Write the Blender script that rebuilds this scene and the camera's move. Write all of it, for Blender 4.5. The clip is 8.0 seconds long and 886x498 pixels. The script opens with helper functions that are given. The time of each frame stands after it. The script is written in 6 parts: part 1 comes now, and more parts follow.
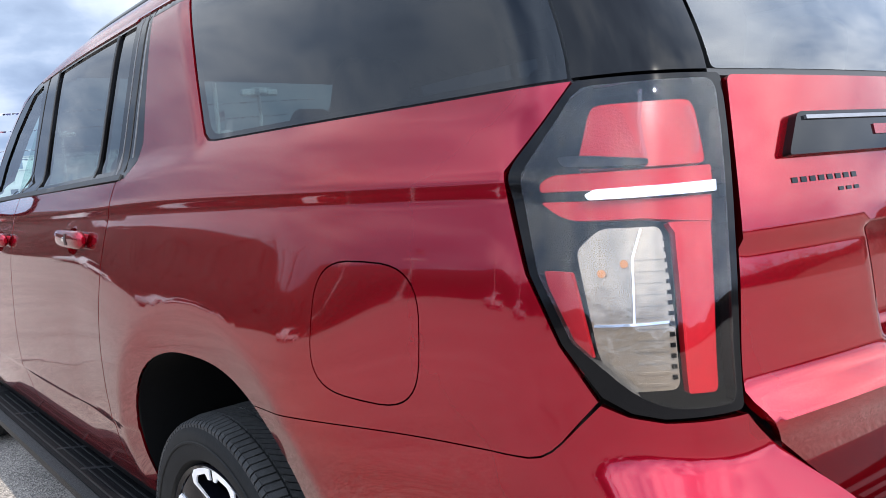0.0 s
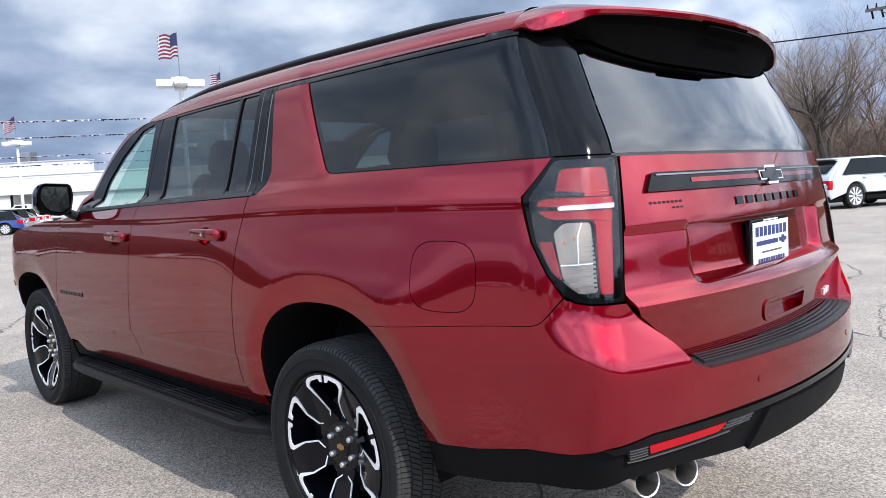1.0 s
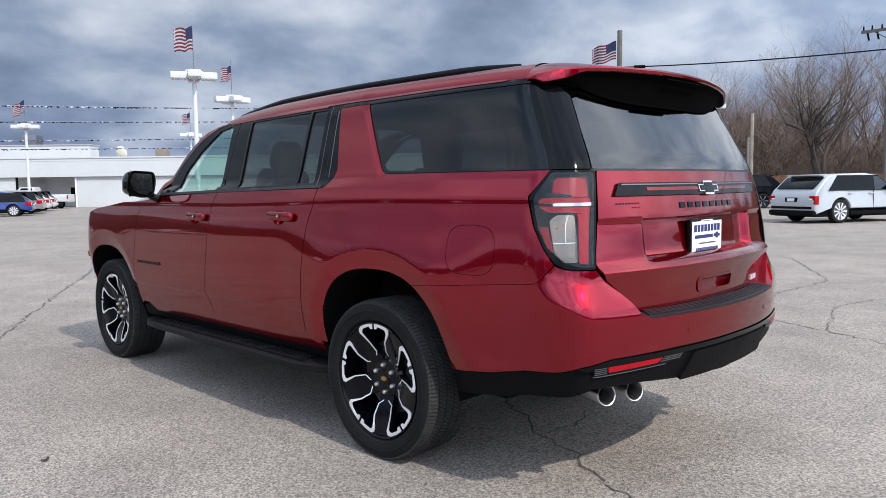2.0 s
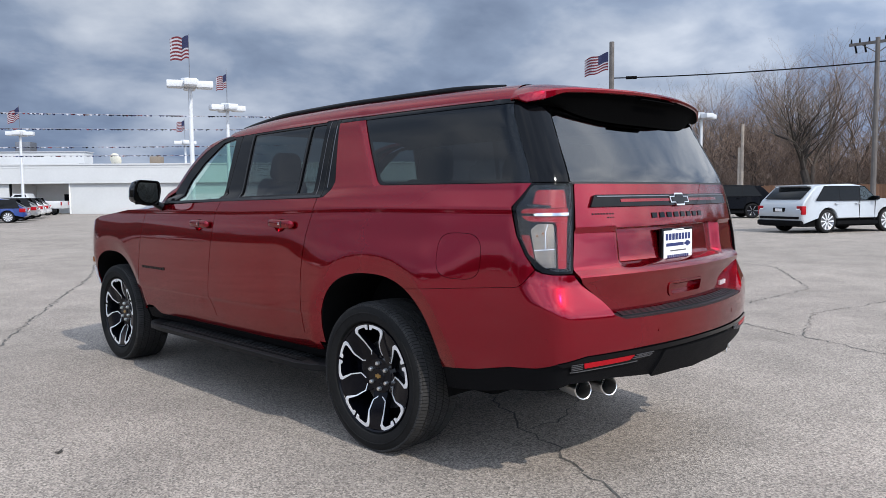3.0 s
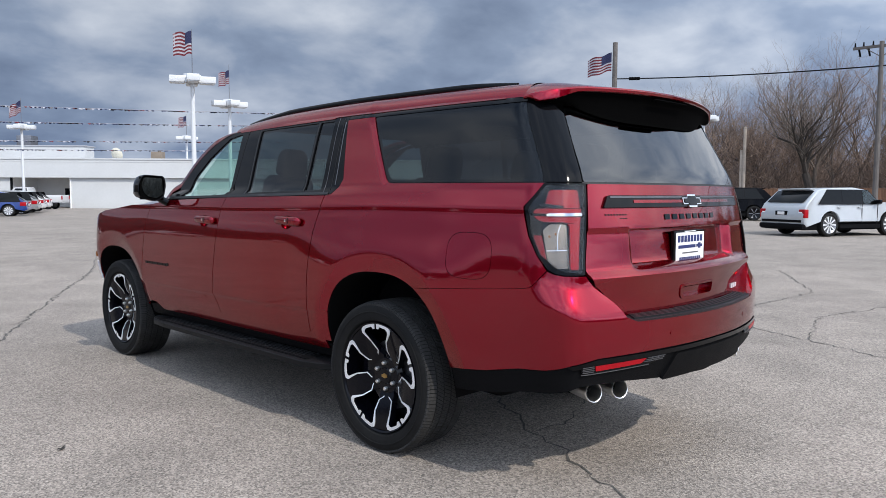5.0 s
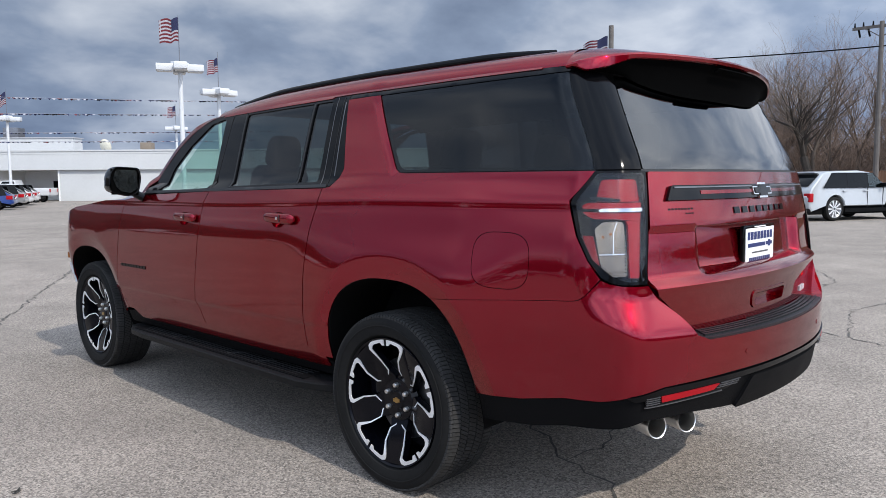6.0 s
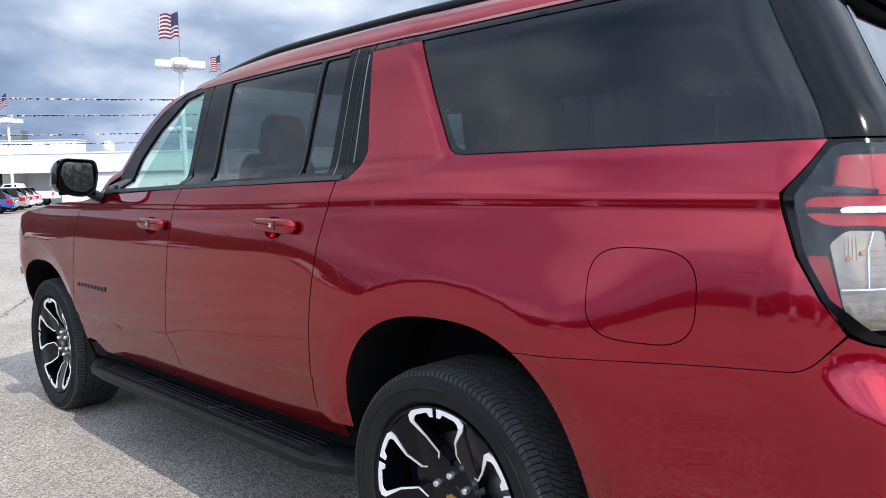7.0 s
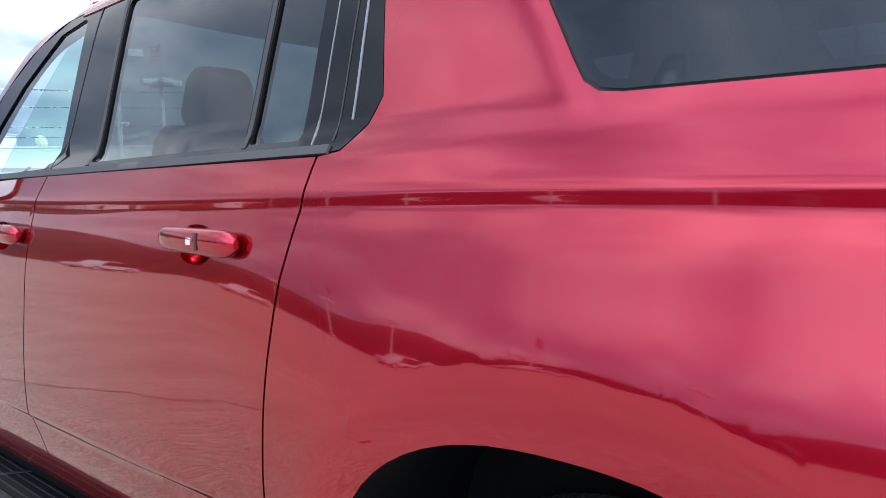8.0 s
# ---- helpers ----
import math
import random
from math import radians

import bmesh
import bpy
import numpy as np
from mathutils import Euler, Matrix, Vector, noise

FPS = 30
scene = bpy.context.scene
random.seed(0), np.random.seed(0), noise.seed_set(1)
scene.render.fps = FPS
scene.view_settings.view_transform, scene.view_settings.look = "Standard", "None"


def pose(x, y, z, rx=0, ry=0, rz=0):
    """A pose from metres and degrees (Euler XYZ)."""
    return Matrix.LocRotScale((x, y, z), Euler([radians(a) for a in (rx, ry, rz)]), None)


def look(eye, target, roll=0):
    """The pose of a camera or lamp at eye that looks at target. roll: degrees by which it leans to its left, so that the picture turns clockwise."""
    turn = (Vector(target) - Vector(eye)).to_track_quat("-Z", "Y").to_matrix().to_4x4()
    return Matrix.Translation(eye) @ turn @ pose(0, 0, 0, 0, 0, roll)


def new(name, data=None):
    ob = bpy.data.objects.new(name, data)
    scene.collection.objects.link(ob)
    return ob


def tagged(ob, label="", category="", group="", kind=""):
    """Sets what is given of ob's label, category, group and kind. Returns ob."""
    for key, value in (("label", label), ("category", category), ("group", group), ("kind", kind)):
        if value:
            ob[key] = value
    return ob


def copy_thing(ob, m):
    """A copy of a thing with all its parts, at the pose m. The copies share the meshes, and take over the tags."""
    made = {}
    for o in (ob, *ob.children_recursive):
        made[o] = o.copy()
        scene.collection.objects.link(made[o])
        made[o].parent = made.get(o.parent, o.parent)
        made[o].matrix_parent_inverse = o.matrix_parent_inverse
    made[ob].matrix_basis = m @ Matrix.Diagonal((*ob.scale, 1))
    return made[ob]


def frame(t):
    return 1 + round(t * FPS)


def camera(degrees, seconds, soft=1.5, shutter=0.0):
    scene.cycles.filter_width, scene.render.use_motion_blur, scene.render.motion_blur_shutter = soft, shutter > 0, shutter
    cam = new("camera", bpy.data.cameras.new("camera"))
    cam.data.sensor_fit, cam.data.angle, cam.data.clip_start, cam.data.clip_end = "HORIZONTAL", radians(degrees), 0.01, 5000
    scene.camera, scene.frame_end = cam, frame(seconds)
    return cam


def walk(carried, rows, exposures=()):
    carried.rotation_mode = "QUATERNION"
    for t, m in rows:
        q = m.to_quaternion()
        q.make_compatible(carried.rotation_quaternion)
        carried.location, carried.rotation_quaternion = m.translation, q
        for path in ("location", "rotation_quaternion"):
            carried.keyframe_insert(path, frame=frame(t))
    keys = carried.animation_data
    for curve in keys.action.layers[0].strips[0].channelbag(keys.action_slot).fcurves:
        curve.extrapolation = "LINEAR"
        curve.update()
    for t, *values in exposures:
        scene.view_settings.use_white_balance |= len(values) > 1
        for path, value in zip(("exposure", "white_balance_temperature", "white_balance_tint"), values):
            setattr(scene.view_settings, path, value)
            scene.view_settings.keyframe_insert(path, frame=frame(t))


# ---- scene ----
cam = camera(61.7, 8.0, soft=0.55)
PATH = [
    (0, (-1.654, -1.622, 1.34), (-0.344, -0.124, 1.138), -4.1),
    (0.5, (-2.124, -1.952, 1.36), (-0.732, -0.527, 1.178), -3.9),
    (1, (-2.59, -2.283, 1.378), (-1.187, -0.867, 1.211), -3.1),
    (1.5, (-2.986, -2.626, 1.388), (-1.591, -1.203, 1.21), -1.7),
    (1.7, (-3.162, -2.727, 1.379), (-1.761, -1.311, 1.203), -1.2),
    (2.8, (-3.552, -3.071, 1.394), (-2.13, -1.672, 1.245), -0.5),
    (3, (-3.549, -3.068, 1.393), (-2.125, -1.671, 1.247), -0.5),
    (3.5, (-3.573, -3.08, 1.392), (-2.154, -1.678, 1.246), -0.2),
    (4, (-3.578, -3.069, 1.393), (-2.163, -1.663, 1.245), -0.1),
    (4.5, (-3.585, -3.064, 1.392), (-2.165, -1.663, 1.243), 0.1),
    (5.8, (-3.309, -2.641, 1.399), (-1.871, -1.26, 1.235), -0.1),
    (6, (-3.198, -2.484, 1.409), (-1.764, -1.102, 1.227), -0.5),
    (6.5, (-2.84, -2.031, 1.4), (-1.439, -0.617, 1.214), -0.9),
    (7, (-2.514, -1.53, 1.377), (-1.093, -0.135, 1.191), -1.2),
    (7.5, (-2.131, -1.036, 1.352), (-0.722, 0.375, 1.205), -1.3),
    (8, (-1.811, -0.517, 1.34), (-0.297, 0.776, 1.149), -0.9),
]
EXPOSURE = [(0, 1.0), (0.5, 0.8), (1.0, 0.55), (1.5, 0.28), (3.0, 0.02), (4.5, -0.03), (6.0, -0.04), (6.5, 0.22), (7.0, 0.62), (7.5, 1.03), (8.0, 1.38)]
walk(cam, [(t, look(eye, target, roll)) for t, eye, target, roll in PATH], EXPOSURE)

# ---- world, sun, exposure ----
SUN_FROM = Vector((-0.10, -1.14, 1.0)).normalized()
world = bpy.data.worlds.new("sky")
scene.world = world
world.use_nodes = True
wn, wl = world.node_tree.nodes, world.node_tree.links
wn.clear()


def wnode(kind, **values):
    n = wn.new(kind)
    for k, v in values.items():
        n.inputs[k].default_value = v
    return n


sky = wn.new("ShaderNodeTexSky")
sky.sky_type, sky.sun_disc = "NISHITA", False
sky.sun_elevation = math.asin(SUN_FROM.z)
sky.sun_rotation = math.atan2(SUN_FROM.x, SUN_FROM.y)
sky_gain = wnode("ShaderNodeMixRGB", Fac=1.0, Color2=(0.085, 0.085, 0.085, 1))
sky_gain.blend_type = "MULTIPLY"
wl.new(sky.outputs[0], sky_gain.inputs[1])
coord = wn.new("ShaderNodeTexCoord")
# clouds lie in a flat sheet overhead: the direction is divided by its height
split = wn.new("ShaderNodeSeparateXYZ")
wl.new(coord.outputs["Generated"], split.inputs[0])
lift = wn.new("ShaderNodeMath")
lift.operation = "MAXIMUM"
lift.inputs[1].default_value = 0.0
wl.new(split.outputs[2], lift.inputs[0])
add = wn.new("ShaderNodeMath")
add.operation = "ADD"
add.inputs[1].default_value = 0.36
wl.new(lift.outputs[0], add.inputs[0])
flat = wn.new("ShaderNodeVectorMath")
flat.operation = "DIVIDE"
both = wn.new("ShaderNodeCombineXYZ")
for i in range(3):
    wl.new(add.outputs[0], both.inputs[i])
wl.new(coord.outputs["Generated"], flat.inputs[0])
wl.new(both.outputs[0], flat.inputs[1])
big = wnode("ShaderNodeTexNoise", Scale=1.25, Detail=9.0, Roughness=0.50, Distortion=0.15)
wl.new(flat.outputs[0], big.inputs["Vector"])
fine = wnode("ShaderNodeTexNoise", Scale=4.4, Detail=8.0, Roughness=0.5, Distortion=0.2)
wl.new(flat.outputs[0], fine.inputs["Vector"])
cloud_tone = wn.new("ShaderNodeValToRGB")
for p, c in ((0.0, (0.15, 0.20, 0.30, 1)), (1.0, (0.66, 0.71, 0.78, 1))):
    e = cloud_tone.color_ramp.elements[int(p)]
    e.position, e.color = (0.35, c) if p == 0 else (0.64, c)
e = cloud_tone.color_ramp.elements.new(0.47)
e.color = (0.27, 0.34, 0.46, 1)
mixn = wnode("ShaderNodeMixRGB", Fac=0.35)
wl.new(big.outputs[0], mixn.inputs[1])
wl.new(fine.outputs[0], mixn.inputs[2])
wl.new(mixn.outputs[0], cloud_tone.inputs[0])
cover = wn.new("ShaderNodeValToRGB")
cover.color_ramp.elements[0].position, cover.color_ramp.elements[1].position = 0.27, 0.38
wl.new(big.outputs[0], cover.inputs[0])
mix = wn.new("ShaderNodeMixRGB")
wl.new(cover.outputs[0], mix.inputs[0])
wl.new(sky_gain.outputs[0], mix.inputs[1])
wl.new(cloud_tone.outputs[0], mix.inputs[2])
# low clouds are darker and bluer than those overhead
high = wn.new("ShaderNodeValToRGB")
for k, (p, c) in enumerate(((0.0, (0.66, 0.72, 0.84, 1)), (0.55, (1.06, 1.06, 1.07, 1)))):
    high.color_ramp.elements[k].position, high.color_ramp.elements[k].color = p, c
for p, c in ((0.10, (0.84, 0.87, 0.94, 1)), (0.22, (1.0, 1.0, 1.02, 1))):
    high.color_ramp.elements.new(p).color = c
wl.new(lift.outputs[0], high.inputs[0])
deep = wnode("ShaderNodeMixRGB", Fac=1.0)
deep.blend_type = "MULTIPLY"
wl.new(mix.outputs[0], deep.inputs[1])
wl.new(high.outputs[0], deep.inputs[2])
# the clouds brighten towards the sun
toward = wn.new("ShaderNodeVectorMath")
toward.operation = "DOT_PRODUCT"
toward.inputs[1].default_value = (SUN_FROM + Vector((-0.17, 0, 0))).normalized()
wl.new(coord.outputs["Generated"], toward.inputs[0])
glow = wn.new("ShaderNodeMapRange")
glow.interpolation_type = "SMOOTHSTEP"
for k, v in (("From Min", -0.65), ("From Max", 1.0), ("To Min", 1.0), ("To Max", 3.8)):
    glow.inputs[k].default_value = v
wl.new(toward.outputs["Value"], glow.inputs[0])
bg = wn.new("ShaderNodeBackground")
wl.new(glow.outputs[0], bg.inputs[1])
wl.new(deep.outputs[0], bg.inputs[0])
wl.new(bg.outputs[0], wn.new("ShaderNodeOutputWorld").inputs[0])

sun = new("sun", bpy.data.lights.new("sun", "SUN"))
sun.data.energy, sun.data.angle, sun.data.color = 3.4, radians(0.6), (1.0, 0.95, 0.88)
sun.matrix_world = look(SUN_FROM * 60, (0, 0, 0))


# ---- materials ----
def material(name, color, rough=0.5, metal=0.0, coat=0.0, vary=0.12, scale=8.0, bump=0.0, bump_scale=60.0,
             rough_vary=0.0, ior=1.45, per_object=0.0, dark=None):
    """A surface with variation at two scales, and fine relief where bump is given."""
    m = bpy.data.materials.new(name)
    m.use_nodes = True
    nodes, links = m.node_tree.nodes, m.node_tree.links
    b = nodes["Principled BSDF"]
    b.inputs["Roughness"].default_value, b.inputs["Metallic"].default_value = rough, metal
    b.inputs["Coat Weight"].default_value, b.inputs["Coat Roughness"].default_value = coat, 0.03
    b.inputs["IOR"].default_value = ior
    tc = nodes.new("ShaderNodeTexCoord")
    n1, n2 = nodes.new("ShaderNodeTexNoise"), nodes.new("ShaderNodeTexNoise")
    n1.inputs["Scale"].default_value, n1.inputs["Detail"].default_value = scale, 5
    n2.inputs["Scale"].default_value, n2.inputs["Detail"].default_value = scale * 9, 3
    for n in (n1, n2):
        links.new(tc.outputs["Object"], n.inputs["Vector"])
    mixf = nodes.new("ShaderNodeMixRGB")
    mixf.inputs[0].default_value = 0.4
    links.new(n1.outputs[0], mixf.inputs[1])
    links.new(n2.outputs[0], mixf.inputs[2])
    ramp = nodes.new("ShaderNodeValToRGB")
    lo = dark or tuple(c * (1 - vary) for c in color)
    hi = tuple(min(1.0, c * (1 + vary)) for c in color)
    ramp.color_ramp.elements[0].position, ramp.color_ramp.elements[0].color = 0.33, (*lo, 1)
    ramp.color_ramp.elements[1].position, ramp.color_ramp.elements[1].color = 0.67, (*hi, 1)
    links.new(mixf.outputs[0], ramp.inputs[0])
    out = ramp.outputs[0]
    if per_object:
        info, hsv = nodes.new("ShaderNodeObjectInfo"), nodes.new("ShaderNodeHueSaturation")
        mr = nodes.new("ShaderNodeMapRange")
        mr.inputs["To Min"].default_value, mr.inputs["To Max"].default_value = 1 - per_object, 1 + per_object
        links.new(info.outputs["Random"], mr.inputs[0])
        links.new(mr.outputs[0], hsv.inputs["Value"])
        links.new(out, hsv.inputs["Color"])
        out = hsv.outputs[0]
    links.new(out, b.inputs["Base Color"])
    if rough_vary:
        mr = nodes.new("ShaderNodeMapRange")
        mr.inputs["To Min"].default_value, mr.inputs["To Max"].default_value = max(0, rough - rough_vary), rough + rough_vary
        links.new(n1.outputs[0], mr.inputs[0])
        links.new(mr.outputs[0], b.inputs["Roughness"])
    if bump:
        n3, bp = nodes.new("ShaderNodeTexNoise"), nodes.new("ShaderNodeBump")
        n3.inputs["Scale"].default_value, n3.inputs["Detail"].default_value = bump_scale, 4
        links.new(tc.outputs["Object"], n3.inputs["Vector"])
        bp.inputs["Strength"].default_value, bp.inputs["Distance"].default_value = bump, 0.01
        links.new(n3.outputs[0], bp.inputs["Height"])
        links.new(bp.outputs[0], b.inputs["Normal"])
    return m


def glass(name, tint, clear, rough=0.0, shine=0.085):
    """Thin tinted glass: a mirror-like sheet over what shows through it."""
    m = bpy.data.materials.new(name)
    m.use_nodes = True
    nodes, links = m.node_tree.nodes, m.node_tree.links
    nodes.clear()
    through_it, gloss = nodes.new("ShaderNodeBsdfTransparent"), nodes.new("ShaderNodeBsdfGlossy")
    through_it.inputs[0].default_value = (*(c * clear for c in tint), 1)
    gloss.inputs["Roughness"].default_value = rough
    edge = nodes.new("ShaderNodeLayerWeight")
    edge.inputs[0].default_value = 0.5
    power, more = nodes.new("ShaderNodeMath"), nodes.new("ShaderNodeMath")
    power.operation, power.inputs[1].default_value = "POWER", 4.0
    links.new(edge.outputs["Facing"], power.inputs[0])
    more.operation, more.use_clamp = "MULTIPLY_ADD", True
    more.inputs[1].default_value, more.inputs[2].default_value = 0.9, shine
    links.new(power.outputs[0], more.inputs[0])
    mx = nodes.new("ShaderNodeMixShader")
    links.new(more.outputs[0], mx.inputs[0])
    links.new(through_it.outputs[0], mx.inputs[1])
    links.new(gloss.outputs[0], mx.inputs[2])
    links.new(mx.outputs[0], nodes.new("ShaderNodeOutputMaterial").inputs[0])
    return m


def tinted_paint(name, flake, pigment, share):
    """Clear-coated car paint: bright metal flakes that lie flat, in a rougher pigment layer."""
    m = material(name, flake, 0.12, 1.0, 1.0, vary=0.04, scale=2.0)
    nodes, links = m.node_tree.nodes, m.node_tree.links
    a, b = nodes["Principled BSDF"], nodes.new("ShaderNodeBsdfPrincipled")
    a.inputs["Specular Tint"].default_value = (*flake, 1)
    b.inputs["Base Color"].default_value = (*pigment, 1)
    b.inputs["Roughness"].default_value, b.inputs["Metallic"].default_value = 0.44, 0.9
    b.inputs["Coat Weight"].default_value, b.inputs["Specular IOR Level"].default_value = 1.0, 0.0
    for n in (a, b):
        n.inputs["Coat Roughness"].default_value, n.inputs["Coat IOR"].default_value = 0.03, 1.45
    mx = nodes.new("ShaderNodeMixShader")
    mx.inputs[0].default_value = share
    links.new(a.outputs[0], mx.inputs[1])
    links.new(b.outputs[0], mx.inputs[2])
    links.new(mx.outputs[0], nodes["Material Output"].inputs[0])
    return m


RED = tinted_paint("red_metallic_paint", (0.195, 0.0012, 0.0155), (0.70, 0.002, 0.019), 0.165)
GLOSS_BLACK = material("gloss_black", (0.003, 0.003, 0.0035), 0.06, scale=3, ior=1.25)
DEEP_BLACK = material("unlit_black_plastic", (0.002, 0.002, 0.002), 0.8, scale=3, ior=1.06)
MATT_BLACK = material("grained_black_plastic", (0.004, 0.004, 0.0045), 0.6, ior=1.16, bump=0.2, bump_scale=420, rough_vary=0.08)
BOARD_BLACK = material("step_black_plastic", (0.006, 0.006, 0.0065), 0.5, ior=1.25, bump=0.2, bump_scale=300)
PAD_GREY = material("step_pad_plastic", (0.012, 0.0125, 0.014), 0.42, ior=1.35, bump=0.15, bump_scale=300, rough_vary=0.08)
DARK = material("dark_underbody", (0.003, 0.003, 0.0032), 0.9, ior=1.2, scale=5)
RUBBER = material("tyre_rubber", (0.010, 0.0098, 0.0096), 0.75, ior=1.25, vary=0.3, scale=6, bump=0.12, bump_scale=200, rough_vary=0.1)
# paler than the sidewall rubber: sunlight on the tread is put into its colour
TREAD = material("sunlit_tread_rubber", (0.034, 0.033, 0.032), 0.75, vary=0.35, scale=9, ior=1.25, bump=0.15, bump_scale=200)
RIB = material("worn_rib_rubber", (0.009, 0.009, 0.0095), 0.55, vary=0.3, scale=12, ior=1.3)
SEAL = material("rubber_seal", (0.012, 0.012, 0.013), 0.55)
RIM_BLACK = material("gloss_black_alloy", (0.003, 0.003, 0.005), 0.15, 0.0, 0.0, scale=5, ior=1.28)
ALLOY = material("machined_alloy", (0.92, 0.92, 0.92), 0.4, 0.6, vary=0.06, scale=30, rough_vary=0.06)
CHROME = material("chrome", (0.80, 0.80, 0.81), 0.10, 1.0, vary=0.03)
SATIN = material("satin_steel", (0.74, 0.73, 0.71), 0.3, 1.0, vary=0.06, scale=20)
TIP = material("polished_steel", (0.74, 0.73, 0.71), 0.28, 1.0, vary=0.06, scale=20)
STEEL = material("dull_steel", (0.20, 0.20, 0.21), 0.4, 0.9, vary=0.2)
GOLD = material("gold_badge", (0.42, 0.27, 0.10), 0.3, 0.9)
TINT = glass("privacy_glass", (0.80, 0.92, 1.0), 0.12, 0.0, 0.045)
REAR_TINT = glass("rear_privacy_glass", (0.80, 0.92, 1.0), 0.12, 0.0, 0.10)
CLEAR = glass("door_glass", (0.74, 1.0, 0.93), 0.76, 0.0, 0.06)
LENS = glass("lamp_lens", (0.96, 0.96, 0.97), 0.93, 0.0, 0.05)
LAMP_RED = material("red_lamp_plastic", (0.30, 0.005, 0.010), 0.3, scale=12, ior=1.25)
LAMP_DARK = material("deep_red_reflector", (0.24, 0.005, 0.010), 0.4, ior=1.25, bump=0.08, bump_scale=300)
LAMP_CLEAR = material("silvered_reflector", (0.30, 0.245, 0.185), 0.22, 0.8, vary=0.15, scale=30, bump=0.35, bump_scale=14)
AMBER = material("amber_bulb", (0.38, 0.16, 0.06), 0.2, 0.5)
WHITE = material("white_paint", (0.78, 0.78, 0.77), 0.5, vary=0.04, scale=2)
PLATE_BLUE = material("blue_print", (0.015, 0.025, 0.11), 0.5)
CABIN = material("black_leather", (0.016, 0.016, 0.017), 0.6, bump=0.2, bump_scale=180)



# ---- mesh helpers ----
from mathutils.geometry import delaunay_2d_cdt


def part(name, bm, mat, parent=None, label="", smooth=True, m=None, sharp=35):
    me = bpy.data.meshes.new(name)
    bm.to_mesh(me)
    bm.free()
    if smooth:
        me.polygons.foreach_set("use_smooth", [True] * len(me.polygons))
        me.set_sharp_from_angle(angle=radians(sharp))
    me.materials.append(mat)
    ob = new(name, me)
    if parent is not None:
        ob.parent = parent
    if m is not None:
        ob.matrix_basis = m
    return tagged(ob, label)


def thing(name, label, category, m=None, group="", kind=""):
    ob = new(name)
    if m is not None:
        ob.matrix_basis = m
    return tagged(ob, label, category, group, kind)


def lathe(rings, n=48, axis="x", closed=False):
    """Rings of (along the axis, radius) turned round it."""
    bm = bmesh.new()
    rows = []
    for a, r in rings:
        row = []
        for i in range(n):
            c, s = math.cos(2 * math.pi * i / n), math.sin(2 * math.pi * i / n)
            p = {"x": (a, r * c, r * s), "y": (r * c, a, r * s), "z": (r * c, r * s, a)}[axis]
            row.append(bm.verts.new(p))
        rows.append(row)
    pairs = list(zip(rows, rows[1:])) + ([(rows[-1], rows[0])] if closed else [])
    for a, b in pairs:
        for i in range(n):
            j = (i + 1) % n
            bm.faces.new((a[i], a[j], b[j], b[i]))
    bmesh.ops.remove_doubles(bm, verts=bm.verts, dist=1e-5)
    bmesh.ops.recalc_face_normals(bm, faces=bm.faces)
    return bm


def box(x0, x1, y0, y1, z0, z1, bevel=0.0, segments=2):
    bm = bmesh.new()
    bmesh.ops.create_cube(bm, size=1)
    for v in bm.verts:
        v.co = ((x0 + x1) / 2 + v.co.x * (x1 - x0), (y0 + y1) / 2 + v.co.y * (y1 - y0), (z0 + z1) / 2 + v.co.z * (z1 - z0))
    if bevel:
        bmesh.ops.bevel(bm, geom=bm.edges[:], offset=bevel, segments=segments, profile=0.6, affect="EDGES")
    return bm


def join(*bms):
    out = bmesh.new()
    for b in bms:
        me = bpy.data.meshes.new("tmp")
        b.to_mesh(me)
        b.free()
        out.from_mesh(me)
        bpy.data.meshes.remove(me)
    return out


def moved(bm, m):
    bmesh.ops.transform(bm, matrix=m, verts=bm.verts)
    if m.determinant() < 0:
        bmesh.ops.reverse_faces(bm, faces=bm.faces)
    return bm


def tube(points, radius, n=8, caps=True, flat=1.0):
    """A round bar along points; radius a number or one per point; flat squashes it in height."""
    bm = bmesh.new()
    pts = [Vector(p) for p in points]
    rows = []
    for i, p in enumerate(pts):
        way = (pts[min(i + 1, len(pts) - 1)] - pts[max(i - 1, 0)]).normalized()
        side = way.cross(Vector((0, 0, 1)))
        side = side.normalized() if side.length > 1e-4 else Vector((1, 0, 0))
        up = side.cross(way).normalized()
        r = radius[i] if isinstance(radius, (list, tuple)) else radius
        rows.append([bm.verts.new(p + r * (math.cos(2 * math.pi * k / n) * side + flat * math.sin(2 * math.pi * k / n) * up)) for k in range(n)])
    for a, b in zip(rows, rows[1:]):
        for i in range(n):
            bm.faces.new((a[i], a[(i + 1) % n], b[(i + 1) % n], b[i]))
    if caps:
        bm.faces.new(rows[0][::-1])
        bm.faces.new(rows[-1])
    bmesh.ops.recalc_face_normals(bm, faces=bm.faces)
    return bm


def rounded(corners, seg=5):
    """A closed outline from (a, b) or (a, b, radius) corners."""
    out, n = [], len(corners)
    for i, c in enumerate(corners):
        p = Vector(c[:2])
        r = c[2] if len(c) > 2 else 0
        if not r:
            out.append(p)
            continue
        before, after = Vector(corners[i - 1][:2]) - p, Vector(corners[(i + 1) % n][:2]) - p
        d = min(r, before.length * 0.49, after.length * 0.49)
        a, b = p + before.normalized() * d, p + after.normalized() * d
        for k in range(seg + 1):
            t = k / seg
            out.append((1 - t) ** 2 * a + 2 * t * (1 - t) * p + t * t * b)
    return [(q.x, q.y) for q in out]


